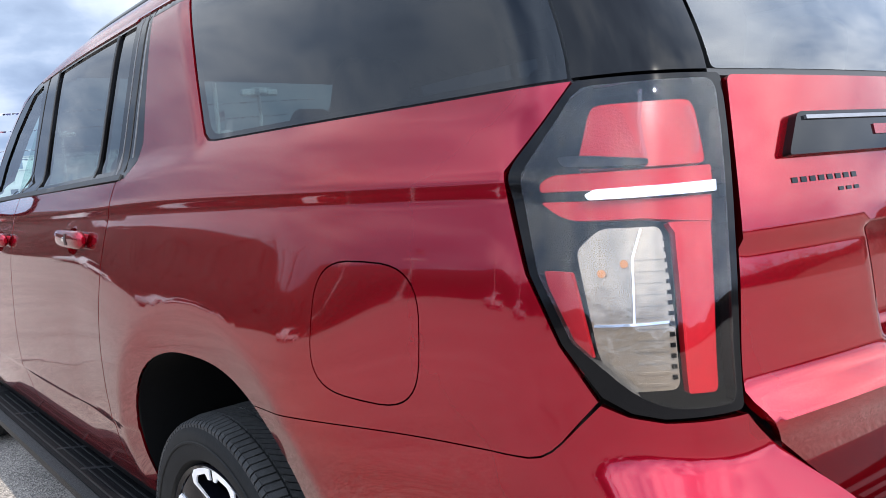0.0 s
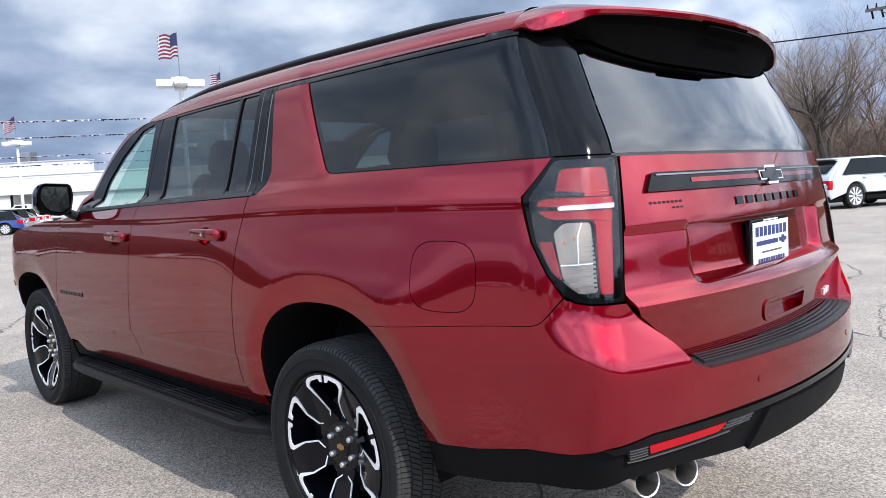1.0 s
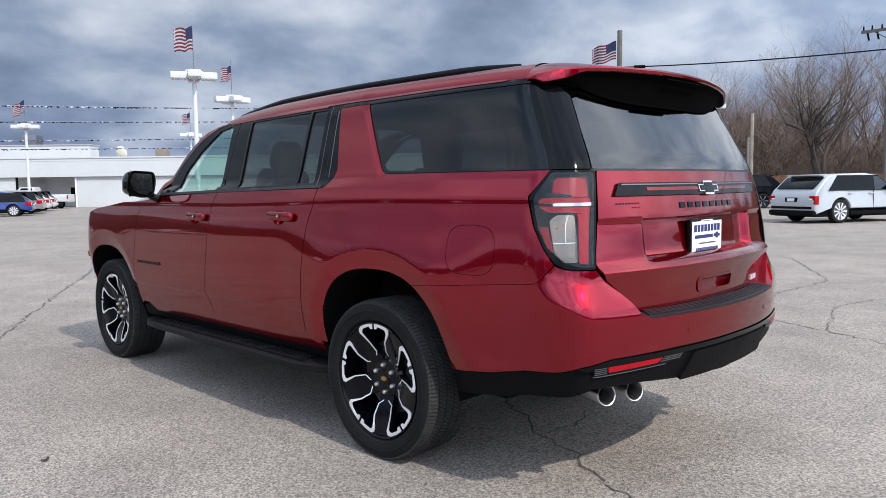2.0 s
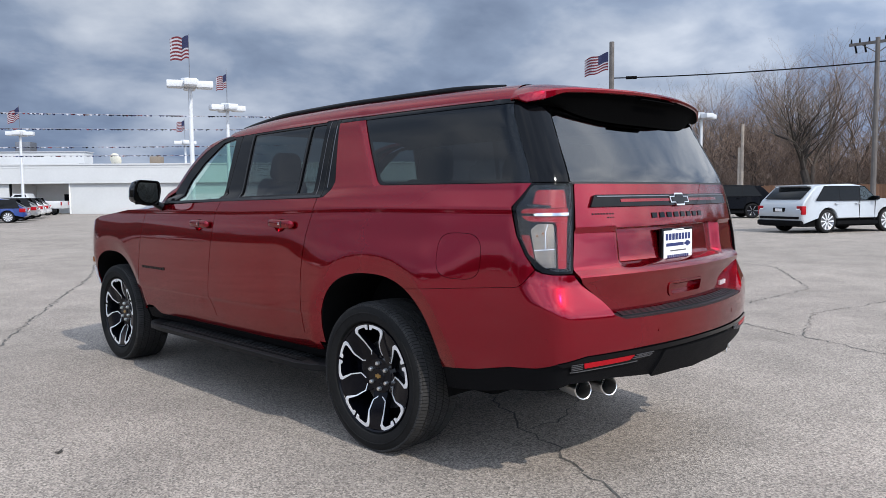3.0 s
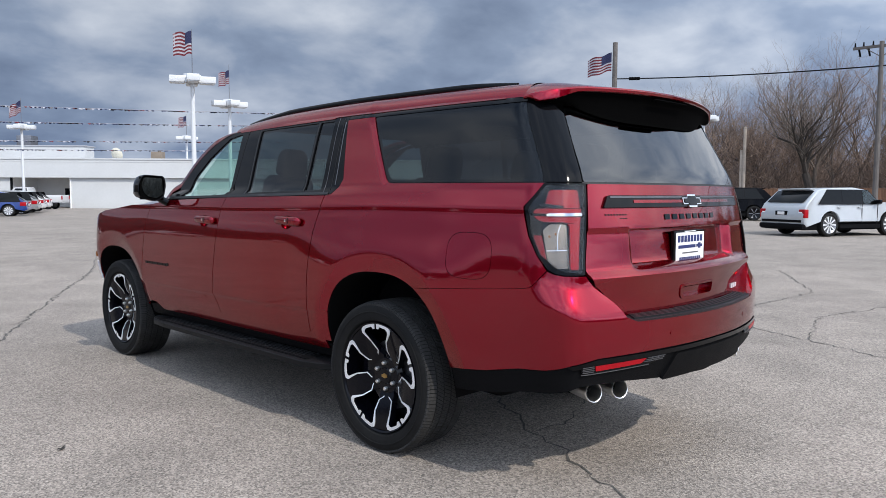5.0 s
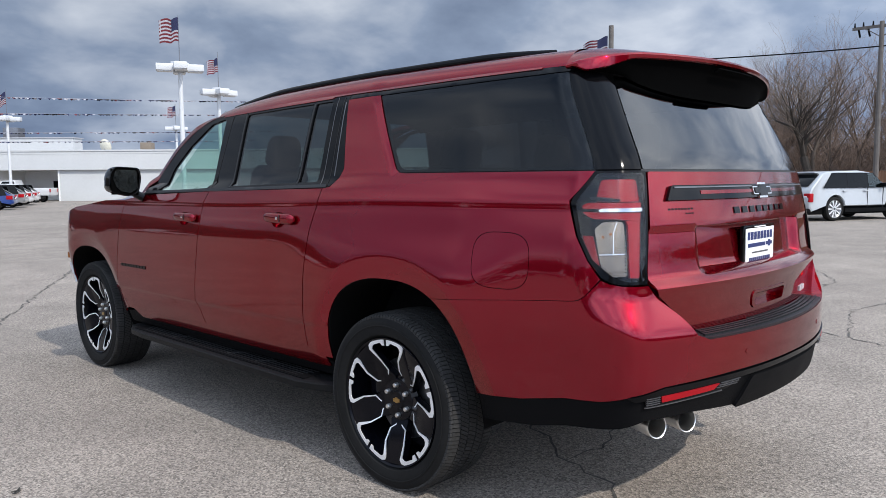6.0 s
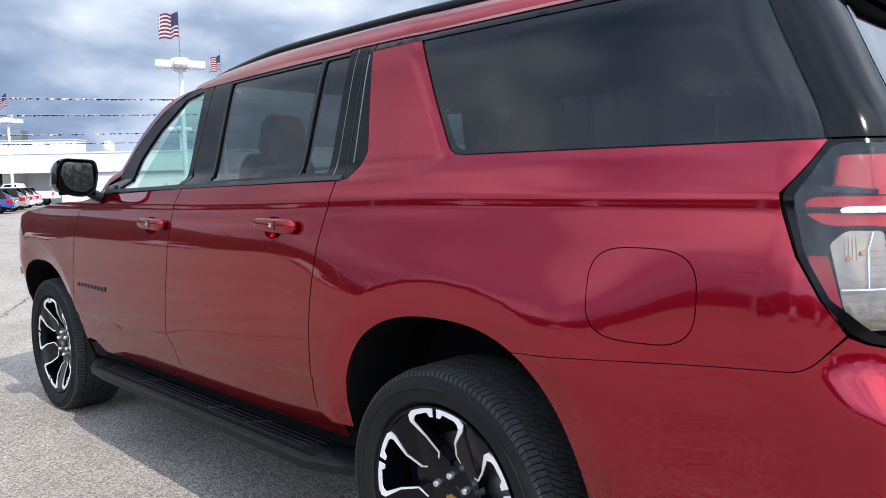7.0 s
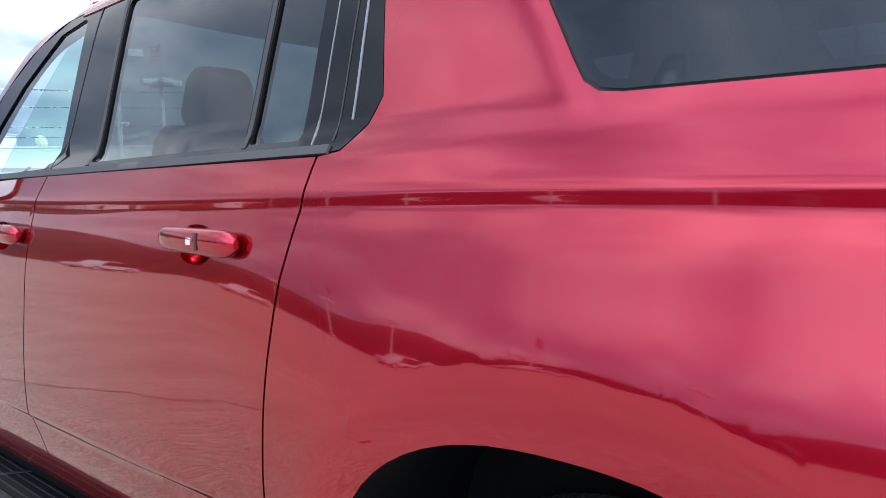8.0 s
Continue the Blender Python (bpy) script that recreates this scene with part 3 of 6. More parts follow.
HANDLES = ((0.648, 0.915, 1.226), (1.665, 1.930, 1.205))
CUPS = [superellipse(y0 + 0.60 * (y1 - y0), z - 0.010, 0.062, 0.040, 2.3, 28) for y0, y1, z in HANDLES]
for sg in (-1, 1):
    quarter = flap(QUARTER, sg, "quarter_panel", RED, car, grid=0.017, rows=lip_rows(0) + CREASES, holes=[superellipse(-0.672, 1.104, 0.1365, 0.1095, 3.2)])
    if sg < 0:
        flap(FUEL, sg, "fuel_flap", RED, quarter, grid=0.025)
        flap(superellipse(-0.672, 1.104, 0.148, 0.12, 3.2), sg, "fuel_pocket", DARK, quarter, off=-0.012, fold=0)
    rear_door = flap(REAR_DOOR, sg, "rear_door", RED, car, grid=0.022, rows=CREASES, holes=[CUPS[0]])
    front_door = flap(FRONT_DOOR, sg, "front_door", RED, car, grid=0.022, rows=CREASES, holes=[CUPS[1]])
    flap(FENDER, sg, "front_fender", RED, car, grid=0.022, rows=lip_rows(1) + CREASES)
    # a dark sheet behind the shut lines
    flap([(2.95, 1.30), (2.0, 1.33), (0.4, 1.36), (-0.9, 1.36), (-0.9, 0.99), (-0.40, 0.95)] + arch(*REAR_ARCH, 150, 20, 20, 0.03)
         + [(0.47, 0.54), (2.85, 0.52), (2.95, 0.80)], sg, "inner_shell", DARK, car, off=-0.03, grid=0.08, fold=0)
    trim = flap(GREENHOUSE, sg, "window_frame", GLOSS_BLACK, car, holes=[FRONT_PANE, REAR_PANE, FIXED_PANE], off=-0.001, fold=0.02)
    for name, pane, mat in (("front_pane", FRONT_PANE, CLEAR), ("rear_pane", REAR_PANE, TINT), ("fixed_pane", FIXED_PANE, TINT)):
        flap(pane, sg, name, mat, trim, off=-0.007, fold=0)
    # door gap in the middle pillar, bright-edged strips of the rear one
    for line, mat in (([(1.580, 1.368), (1.577, 1.368), (1.488, 1.812), (1.491, 1.812)], SEAL), ([(0.505, 1.400), (0.5025, 1.400), (0.4865, 1.828), (0.489, 1.828)], STEEL),
                      ([(0.452, 1.405), (0.450, 1.405), (0.438, 1.825), (0.440, 1.825)], SEAL), ([(0.420, 1.44), (0.415, 1.44), (0.418, 1.80), (0.423, 1.80)], STEEL),
                      ([(1.372, 1.385), (1.358, 1.385), (1.331, 1.806), (1.345, 1.806)], SEAL), ([(0.716, 1.402), (0.704, 1.402), (0.670, 1.812), (0.684, 1.812)], SEAL)):
        flap(line, sg, "trim_line", mat, trim, off=0.0008, fold=0.002)
    flap([(2.43, 1.345), (0.45, 1.383), (0.45, 1.398), (2.35, 1.362)], sg, "belt_moulding", SEAL, trim, off=0.004, fold=0.008)
    flap(QUARTER_PANE, sg, "quarter_window", TINT, car, off=-0.002, fold=0)
    cy, cz = -0.44, 1.63
    flap([(cy + (a - cy) * 1.03, cz + (b - cz) * 1.07) for a, b in QUARTER_PANE], sg, "window_seal", SEAL, car, off=-0.009, fold=0,
         holes=[[(cy + (a - cy) * 0.975, cz + (b - cz) * 0.93) for a, b in QUARTER_PANE]])
    flap(ROOF_STRIP, sg, "roof_strip", GLOSS_BLACK, car, off=-0.001)
    flap([(1.62, 1.803), (1.60, 1.815), (1.46, 1.822), (1.0, 1.836), (0.5, 1.843), (0.2, 1.846), (-0.27, 1.850), (-0.87, 1.844), (-0.87, 1.837), (-0.25, 1.838), (0.40, 1.836), (0.53, 1.834), (0.545, 1.827), (1.0, 1.818), (1.35, 1.810)], sg,
         "roof_side", RED, car, grid=0.012, off=0.002, fold=0.006)
    flap(D_PANEL, sg, "rear_pillar_panel", GLOSS_BLACK, car, off=-0.001, grid=0.02)
    # sill between the wheels
    flap([(0.46, 0.43), (0.457, 0.497), (0.56, 0.53), (0.70, 0.56), (1.668, 0.557), (2.60, 0.523), (2.88, 0.49), (2.88, 0.42)], sg, "sill", MATT_BLACK, car, off=-0.016)
    flap([(0.485, 0.480), (0.500, 0.530), (0.56, 0.56), (0.62, 0.592), (0.70, 0.582), (1.668, 0.577), (2.60, 0.543), (2.73, 0.538), (2.60, 0.476), (1.668, 0.482), (0.70, 0.481)], sg, "rocker_panel", RED, car, off=-0.007, fold=0.008)
    # wheel well
    for (yc, top), name in ((REAR_ARCH, "wheel_well"), (FRONT_ARCH, "wheel_well")):
        rim = arch(yc, top, -8, 188, 30)
        bm = bmesh.new()
        rows = [[bm.verts.new((sg * (half_width(a, b) - 0.006 if k == 0 else 0.64), a, b)) for a, b in rim] for k in (0, 1)]
        for i in range(len(rim) - 1):
            bm.faces.new((rows[0][i], rows[0][i + 1], rows[1][i + 1], rows[1][i]))
        bm.faces.new(rows[1])
        part(name, bm, DARK, car)


def both_sides(half):
    """A closed outline round the rear from its left half, given as (ahead of the axle, height) from the middle outwards and back."""
    left = [(-(s + CENTRE), z) for s, z in half]
    return left + [(-u, z) for u, z in left[::-1]]


ARCH_TAIL = [p for p in arch(*REAR_ARCH, 180, 90, 24) if p[0] < -0.3 and 0.55 < p[1] < 0.912][::-1]
BUMPER_LINE = [(arch_tail(0.54), 0.54), (-0.75, 0.568), (-1.02, 0.625), (-1.12, 0.660), (-1.25, 0.684), (-1.60, 0.692), (-2.08, 0.695)]
bumper = part("rear_bumper", panel(both_sides([(-2.08, 0.824), (-1.46, 0.828), (-1.40, 0.850), (-1.335, 0.945), (-1.287, 1.036), (-1.160, 1.039), (-1.114, 1.046), (-1.081, 1.058),
              (-1.03, 1.0072), (-1.015, 0.9942), (-1.0, 0.9846), (-0.985, 0.9793), (-0.96, 0.9757), (arch_tail(0.918), 0.918)] + ARCH_TAIL + BUMPER_LINE), body, 0.012, rows=[lambda u: 0.864, lambda u: 0.880, lambda u: 0.975]), RED, car)
LOWER = [(s, z - 0.004) for s, z in BUMPER_LINE[::-1]] + [(-0.511, 0.50), (-0.515, 0.43), (-0.80, 0.465), (-1.08, 0.53), (-1.18, 0.562), (-1.40, 0.560), (-1.64, 0.540), (-2.08, 0.510)]
lower = part("lower_bumper", panel(both_sides(LOWER), body, 0.03, off=-0.006, fold=0.03), MATT_BLACK, bumper, "black grained plastic lower bumper")
# the raised black moulding along the colour break
part("bumper_moulding", panel(both_sides([(-2.08, 0.690), (-1.25, 0.681), (-1.10, 0.653), (-1.13, 0.640), (-1.27, 0.660), (-2.08, 0.670)]), body, 0.02, off=0.006, fold=0.012),
     GLOSS_BLACK, bumper)
# flat skid panel in the middle
part("tow_cover", panel(rounded([(-0.36, 0.655, 0.02), (0.36, 0.655, 0.02), (0.43, 0.535, 0.02), (-0.43, 0.535, 0.02)]), body, 0.03, off=0.008, fold=0.014), MATT_BLACK, bumper)


def shelf(u, d):
    x, y, z = body(u, 0.824)
    return (x, y + d, 0.822 + 0.08 * d)


for sg in (-1, 1):
    # the bumper's cheek beside the tailgate
    bm, rows = bmesh.new(), []
    for s, z in ((-1.50, 0.824), (-1.46, 0.828), (-1.40, 0.850), (-1.335, 0.945), (-1.287, 1.036), (-1.275, 1.039)):
        e = Vector(body(sg * (s + CENTRE), z))
        rows.append([bm.verts.new(e + Vector((-sg * 0.03 * t, 0.10 * t, 0.0))) for t in (0.0, 0.5, 1.0)])
    for ra, rb in zip(rows, rows[1:]):
        for i in range(2):
            bm.faces.new((ra[i], ra[i + 1], rb[i + 1], rb[i]))
    part("bumper_cheek", bm, RED, bumper)
part("bumper_top", panel([(-0.70, 0.0), (0.70, 0.0), (0.66, 0.19), (-0.66, 0.19)], shelf, 0.03, fold=0), RED, bumper)
pad = part("step_pad", panel(rounded([(-0.685, 0.018, 0.01), (-0.60, 0.006, 0.02), (0.60, 0.006, 0.02), (0.685, 0.018, 0.01), (0.62, 0.115, 0.02), (-0.62, 0.115, 0.02)]), shelf, 0.03, off=0.012, fold=0.018),
           PAD_GREY, bumper, "black ribbed plastic step pad")
for i in range(5):
    d = 0.028 + 0.018 * i
    w = 0.61 - 0.012 * i
    part("rib", panel([(-w, d), (w, d), (w, d + 0.009), (-w, d + 0.009)], shelf, 0.04, off=0.019, fold=0.007), PAD_GREY, pad)

for sg in (-1, 1):
    bez = rounded([(sg * 0.915, 0.657, 0.006), (sg * 0.435, 0.668, 0.006), (sg * 0.475, 0.640, 0.006), (sg * 0.55, 0.626, 0.01), (sg * 0.905, 0.616, 0.012)])
    bezel = part("reflector_bezel", panel(bez, body, 0.02, off=0.004, fold=0.012), GLOSS_BLACK, lower)
    ref = rounded([(sg * 0.845, 0.654, 0.004), (sg * 0.570, 0.660, 0.004), (sg * 0.600, 0.640, 0.006), (sg * 0.842, 0.632, 0.004)])
    part("reflector", panel(ref, body, 0.02, off=0.008, fold=0.006), LAMP_RED, bezel, "red reflector")
    part("bezel_edge", panel([(sg * 0.912, 0.6175), (sg * 0.55, 0.6275), (sg * 0.55, 0.6305), (sg * 0.912, 0.6205)], body, 0.02, off=0.008, fold=0.005), STEEL, bezel)
    for i in range(4):
        z = 0.627 + 0.0075 * i
        part("slat", panel([(sg * 0.850, z + 0.003), (sg * 0.905, z), (sg * 0.905, z + 0.0025), (sg * 0.850, z + 0.0055)], body, 0.02, off=0.009, fold=0.006), STEEL, bezel)
    for i in range(3):
        z = 0.643 + 0.0075 * i
        part("slat", panel([(sg * (0.462 - 0.008 * i), z + 0.002), (sg * (0.585 - 0.012 * i), z), (sg * (0.585 - 0.012 * i), z + 0.002), (sg * (0.462 - 0.008 * i), z + 0.004)], body, 0.02, off=0.009, fold=0.006), STEEL, bezel)
    for k in range(3):
        u = 0.475 + 0.035 * k
        part("slat", panel([(sg * u, 0.643), (sg * (u + 0.003), 0.643), (sg * (u - 0.015), 0.662), (sg * (u - 0.018), 0.662)], body, 0.02, off=0.0095, fold=0.006), STEEL, bezel)
    # parking sensors
    for u in (1.02, 0.40):
        part("parking_sensor", panel(superellipse(sg * u, 0.755, 0.010, 0.010, 2, 14), body, 0.01, off=0.002, fold=0.004), RED, bumper)
    # twin exhaust tips, cut at a slant
    for cx, cy in ((0.765, -1.215), (0.625, -1.262)):
        m = pose(sg * cx, cy, 0.512, 0, 0, sg * 20)
        rings = [(0.17, 0.030), (0.15, 0.040), (0.06, 0.0425), (0.012, 0.0445), (0.003, 0.0450), (-0.001, 0.0435), (0.001, 0.0405), (0.02, 0.0375), (0.11, 0.036)]
        bm = lathe(rings, 40, "y")
        for v in bm.verts:
            v.co.y += v.co.z * 0.12
        part("exhaust_tip", bm, TIP, car, "polished steel exhaust tip", m=m)
        # a black disc closes the tip: the shade inside the pipe, as colour
        part("exhaust_bore", lathe([(0.075, 0.001), (0.078, 0.0368)], 24, "y"), DARK, car, m=m)

# tailgate
GATE = rounded([(-0.766, 1.437, 0.01), (0.766, 1.437, 0.01), (0.834, 1.04, 0.03), (0.70, 0.842, 0.02), (-0.70, 0.842, 0.02), (-0.834, 1.04, 0.03)])
POCKET = rounded([(-0.165, 0.945, 0.02), (0.165, 0.945, 0.02), (0.155, 0.892, 0.02), (-0.155, 0.892, 0.02)])
tailgate = part("tailgate", panel(GATE, gate, 0.0125, holes=[POCKET]), RED, car, "closed red tailgate")


def inset(d, surf=gate):
    def at(x, z):
        p = surf(x, z)
        return (p[0], p[1] + d, p[2])
    return at


part("handle_pocket", panel(POCKET, inset(0.03), 0.02, fold=-0.03), RED, tailgate)
part("handle_rim", panel(rounded([(-0.185, 0.955, 0.03), (0.185, 0.955, 0.03), (0.175, 0.882, 0.03), (-0.175, 0.882, 0.03)]), gate, 0.02, holes=[POCKET], off=0.005, fold=0.008), RED, tailgate)
spear = part("spear_trim", panel(rounded([(-0.70, 1.330, 0.008), (-0.665, 1.385, 0.01), (0.665, 1.385, 0.01), (0.70, 1.330, 0.008)]), gate, 0.02, off=0.012, fold=0.014), GLOSS_BLACK, tailgate,
             "gloss black trim bar")
for sg in (-1, 1):
    part("trim_slot", panel(sorted([(sg * 0.085, 1.350), (sg * 0.50, 1.350), (sg * 0.50, 1.364), (sg * 0.085, 1.364)], key=lambda p: math.atan2(p[1] - 1.357, p[0] - sg * 0.3)), gate, 0.02, off=0.014, fold=0.004), RED, spear)
    part("trim_edge", panel(sorted([(sg * 0.10, 1.374), (sg * 0.655, 1.374), (sg * 0.655, 1.379), (sg * 0.10, 1.379)], key=lambda p: math.atan2(p[1] - 1.3765, p[0] - sg * 0.4)), gate, 0.02, off=0.016, fold=0.004), STEEL, spear)
CROSS = [(-0.085, 1.343), (-0.040, 1.343), (-0.036, 1.330), (0.042, 1.330), (0.046, 1.343), (0.091, 1.343), (0.085, 1.371), (0.040, 1.371), (0.036, 1.385), (-0.042, 1.385), (-0.046, 1.371), (-0.091, 1.371)]
emblem = part("emblem", panel([(x * 1.08, 1.3575 + (z - 1.3575) * 1.15) for x, z in CROSS], gate, 0.015, off=0.018, fold=0.008), CHROME, tailgate, "chrome-edged black emblem")
part("emblem_face", panel([(x * 0.94, 1.3575 + (z - 1.3575) * 0.85) for x, z in CROSS], gate, 0.015, off=0.021, fold=0.006), GLOSS_BLACK, emblem)


def bar_word(surf, x0, x1, z0, z1, count, mat, parent, off=0.004, flip=False):
    """Letters that are not written out: a row of plain upright blocks."""
    w = (x1 - x0) / count
    for i in range(count):
        a, b = x0 + w * i + 0.19 * w, x0 + w * (i + 1) - 0.19 * w
        part("letter_block", panel([(a, z0), (b, z0), (b, z1), (a, z1)], surf, 0.03, off=off, fold=0.005, flip=flip), mat, parent)


bar_word(gate, -0.275, 0.275, 1.272, 1.297, 8, GLOSS_BLACK, tailgate)
bar_word(gate, -0.695, -0.545, 1.296, 1.303, 8, GLOSS_BLACK, tailgate, 0.001)
bar_word(gate, -0.60, -0.545, 1.280, 1.285, 3, GLOSS_BLACK, tailgate, 0.001)
bar_word(gate, 0.475, 0.60, 0.876, 0.900, 3, ALLOY, tailgate, 0.006)
# number plate with a dealer's card
py = gate(0, 1.13)[1]
plate = part("number_plate", box(-0.165, 0.165, py - 0.022, py - 0.004, 1.022, 1.215, 0.006), GLOSS_BLACK, tailgate, "white card in a black plate frame")
part("card", box(-0.150, 0.150, py - 0.025, py - 0.021, 1.052, 1.203, 0.001), WHITE, plate)


def strip(name, x0, x1, z0, z1, mat, parent, y):
    return part(name, box(x0, x1, y - 0.0015, y, z0, z1), mat, parent, smooth=False)


for i in range(8):
    x = -0.135 + 0.0340 * i
    strip("print_block", x, x + 0.025, 1.155, 1.188, PLATE_BLUE, plate, py - 0.0252)
strip("print_band", -0.128, 0.055, 1.124, 1.140, PLATE_BLUE, plate, py - 0.0252)
part("print_cross", join(box(0.066, 0.130, py - 0.0268, py - 0.0252, 1.126, 1.140), box(0.086, 0.110, py - 0.0271, py - 0.0255, 1.119, 1.147)), PLATE_BLUE, plate, smooth=False)
strip("print_line", -0.085, 0.085, 1.098, 1.104, STEEL, plate, py - 0.0252)
for i in range(11):
    strip("print_block", -0.115 + 0.0210 * i, -0.115 + 0.0210 * i + 0.015, 1.066, 1.080, PLATE_BLUE, plate, py - 0.0252)
strip("frame_word", -0.06, 0.06, 1.206, 1.210, WHITE, plate, py - 0.0222)
strip("frame_word", -0.06, 0.06, 1.030, 1.044, WHITE, plate, py - 0.0222)
for x in (-0.135, 0.135):
    part("plate_screw", box(x - 0.012, x + 0.012, py - 0.024, py - 0.021, 1.030, 1.044, 0.004), ALLOY, plate)

# rear window: glass in a black surround, on the skin of the corner
REAR_GLASS = rounded([(-0.793, 1.447, 0.01), (0.793, 1.447, 0.01), (0.795, 1.80, 0.01), (-0.795, 1.80, 0.01)])
part("rear_window", panel(REAR_GLASS, body, 0.03, off=-0.002, fold=0), REAR_TINT, tailgate, "tinted rear window")
part("rear_window_seal", panel([(-0.80, 1.438), (0.80, 1.438), (0.80, 1.447), (-0.80, 1.447)], body, 0.03, off=-0.003, fold=0.01), SEAL, tailgate)

# spoiler: a wing from the roof's end, red above and black beneath
SPOILER_Y = -0.862
WING = [(0.843, -0.862, 1.842), (0.838, -0.90, 1.848), (0.825, -0.945, 1.855), (0.79, -0.985, 1.864), (0.73, -1.017, 1.874), (0.655, -1.045, 1.884), (0.53, -1.083, 1.890), (0.38, -1.118, 1.894), (0.20, -1.146, 1.897), (0.0, -1.156, 1.898)]
WING_AT = [curve(*[(i, p[k]) for i, p in enumerate(WING)]) for k in range(3)]


def wing_edge(i, n=72):
    """A point of the wing's outer edge, from its left root round the tail to its right one."""
    t = 2 * i / n
    sg = -1 if t <= 1 else 1
    u = (t if t <= 1 else 2 - t) * (len(WING) - 1)
    return Vector((sg * WING_AT[0](u), WING_AT[1](u), WING_AT[2](u))), u


def sheet(rows):
    bm = bmesh.new()
    grid = [[bm.verts.new(p) for p in r] for r in rows]
    for a, b in zip(grid, grid[1:]):
        for i in range(len(a) - 1):
            bm.faces.new((a[i], a[i + 1], b[i + 1], b[i]))
    bmesh.ops.remove_doubles(bm, verts=bm.verts, dist=1e-5)
    bmesh.ops.recalc_face_normals(bm, faces=bm.faces)
    return bm


def wing_lip(e, u):
    """The section of the wing's rim from the top edge down to where the black underside begins."""
    out = Vector((e.x * 0.5 * step(8, 2, u), -1 + step(3, 0, u), 0)).normalized()
    deep = 0.018 + 0.006 * step(0.5, 2.0, u) + 0.022 * step(5.2, 3.0, u) * step(0.6, 2.2, u)
    return [e, e + out * 0.005 - Vector((0, 0, 0.008)), e + out * 0.003 - Vector((0, 0, deep - 0.004)), e - out * 0.004 - Vector((0, 0, deep))]


def spoiler_mesh():
    rows = []
    for i in range(73):
        e, u = wing_edge(i)
        zr = 1.840 + 0.076 * (1 - min(1.0, abs(e.x) / 0.843) ** 14)
        row = [Vector((e.x, e.y + (SPOILER_Y - e.y) * t, e.z + (zr - e.z) * (1 - (1 - t) ** 2.4))) for t in (1.0, 0.75, 0.5, 0.3, 0.16, 0.07, 0.02)]
        rows.append(row + wing_lip(e, u))
    return sheet(rows)


def spoiler_under():
    rows = []
    for i in range(73):
        e, u = wing_edge(i)
        p = wing_lip(e, u)[-1]
        a = max(-1.0, min(1.0, e.x / 0.80))
        g = Vector(body(a * 0.745, 1.738 + 0.065 * abs(a) ** 4)) + Vector((0, -0.006, 0))
        rows.append([Vector((p.x + (g.x - p.x) * t, p.y + (g.y - p.y) * t, p.z + (g.z - p.z) * (0.3 * t + 0.7 * t ** 3))) for t in (0, 0.15, 0.3, 0.45, 0.6, 0.75, 0.88, 1.0)])
    return sheet(rows)


spoiler = part("roof_spoiler", spoiler_mesh(), RED, tailgate, "red roof spoiler with black underside")
part("spoiler_underside", spoiler_under(), DEEP_BLACK, spoiler)
bm = panel(rounded([(-0.17, 1.862, 0.004), (0.17, 1.862, 0.004), (0.17, 1.852, 0.004), (-0.17, 1.852, 0.004)]), lambda x, z: (x, -1.158 + 0.2 * x * x + (1.862 - z) * 2.2, z), 0.03, off=0.004, fold=0.006)
part("brake_light", bm, DEEP_BLACK, spoiler, "unlit dark high brake light")

# roof with front pillars
EDGE = curve((-1.0, 1.824), (-0.86, 1.838), (-0.27, 1.847), (0.2, 1.843), (1.0, 1.834), (1.46, 1.820), (1.70, 1.808), (1.91, 1.754), (2.12, 1.647), (2.31, 1.487), (2.45, 1.337))
CROWN = curve((-1.0, 1.912), (-0.5, 1.926), (0.3, 1.932), (1.0, 1.920), (1.5, 1.887), (1.75, 1.850))


def roof_point(a, y):
    e = EDGE(y)
    w = half_width(y, e) - 0.001
    q = abs(a)
    x = math.copysign(1, a) * w * (1 - (1 - q) ** 1.0) if a else 0.0
    z = e + (CROWN(y) - e) * (1 - q ** 22)
    return (x, y, z)


def roof_mesh():
    bm = bmesh.new()
    n, m = 48, 60
    rows = []
    for j in range(m + 1):
        rows.append([])
        for i in range(n + 1):
            a = -1 + 2 * i / n
            a = math.copysign(1 - (1 - abs(a)) ** 2.0, a)
            y = -0.859 + (2.544 + 0.07 * (1 - a * a)) * j / m
            rows[-1].append(bm.verts.new(roof_point(a, y)))
    for a, b in zip(rows, rows[1:]):
        for i in range(n):
            bm.faces.new((a[i], a[i + 1], b[i + 1], b[i]))
    return bm


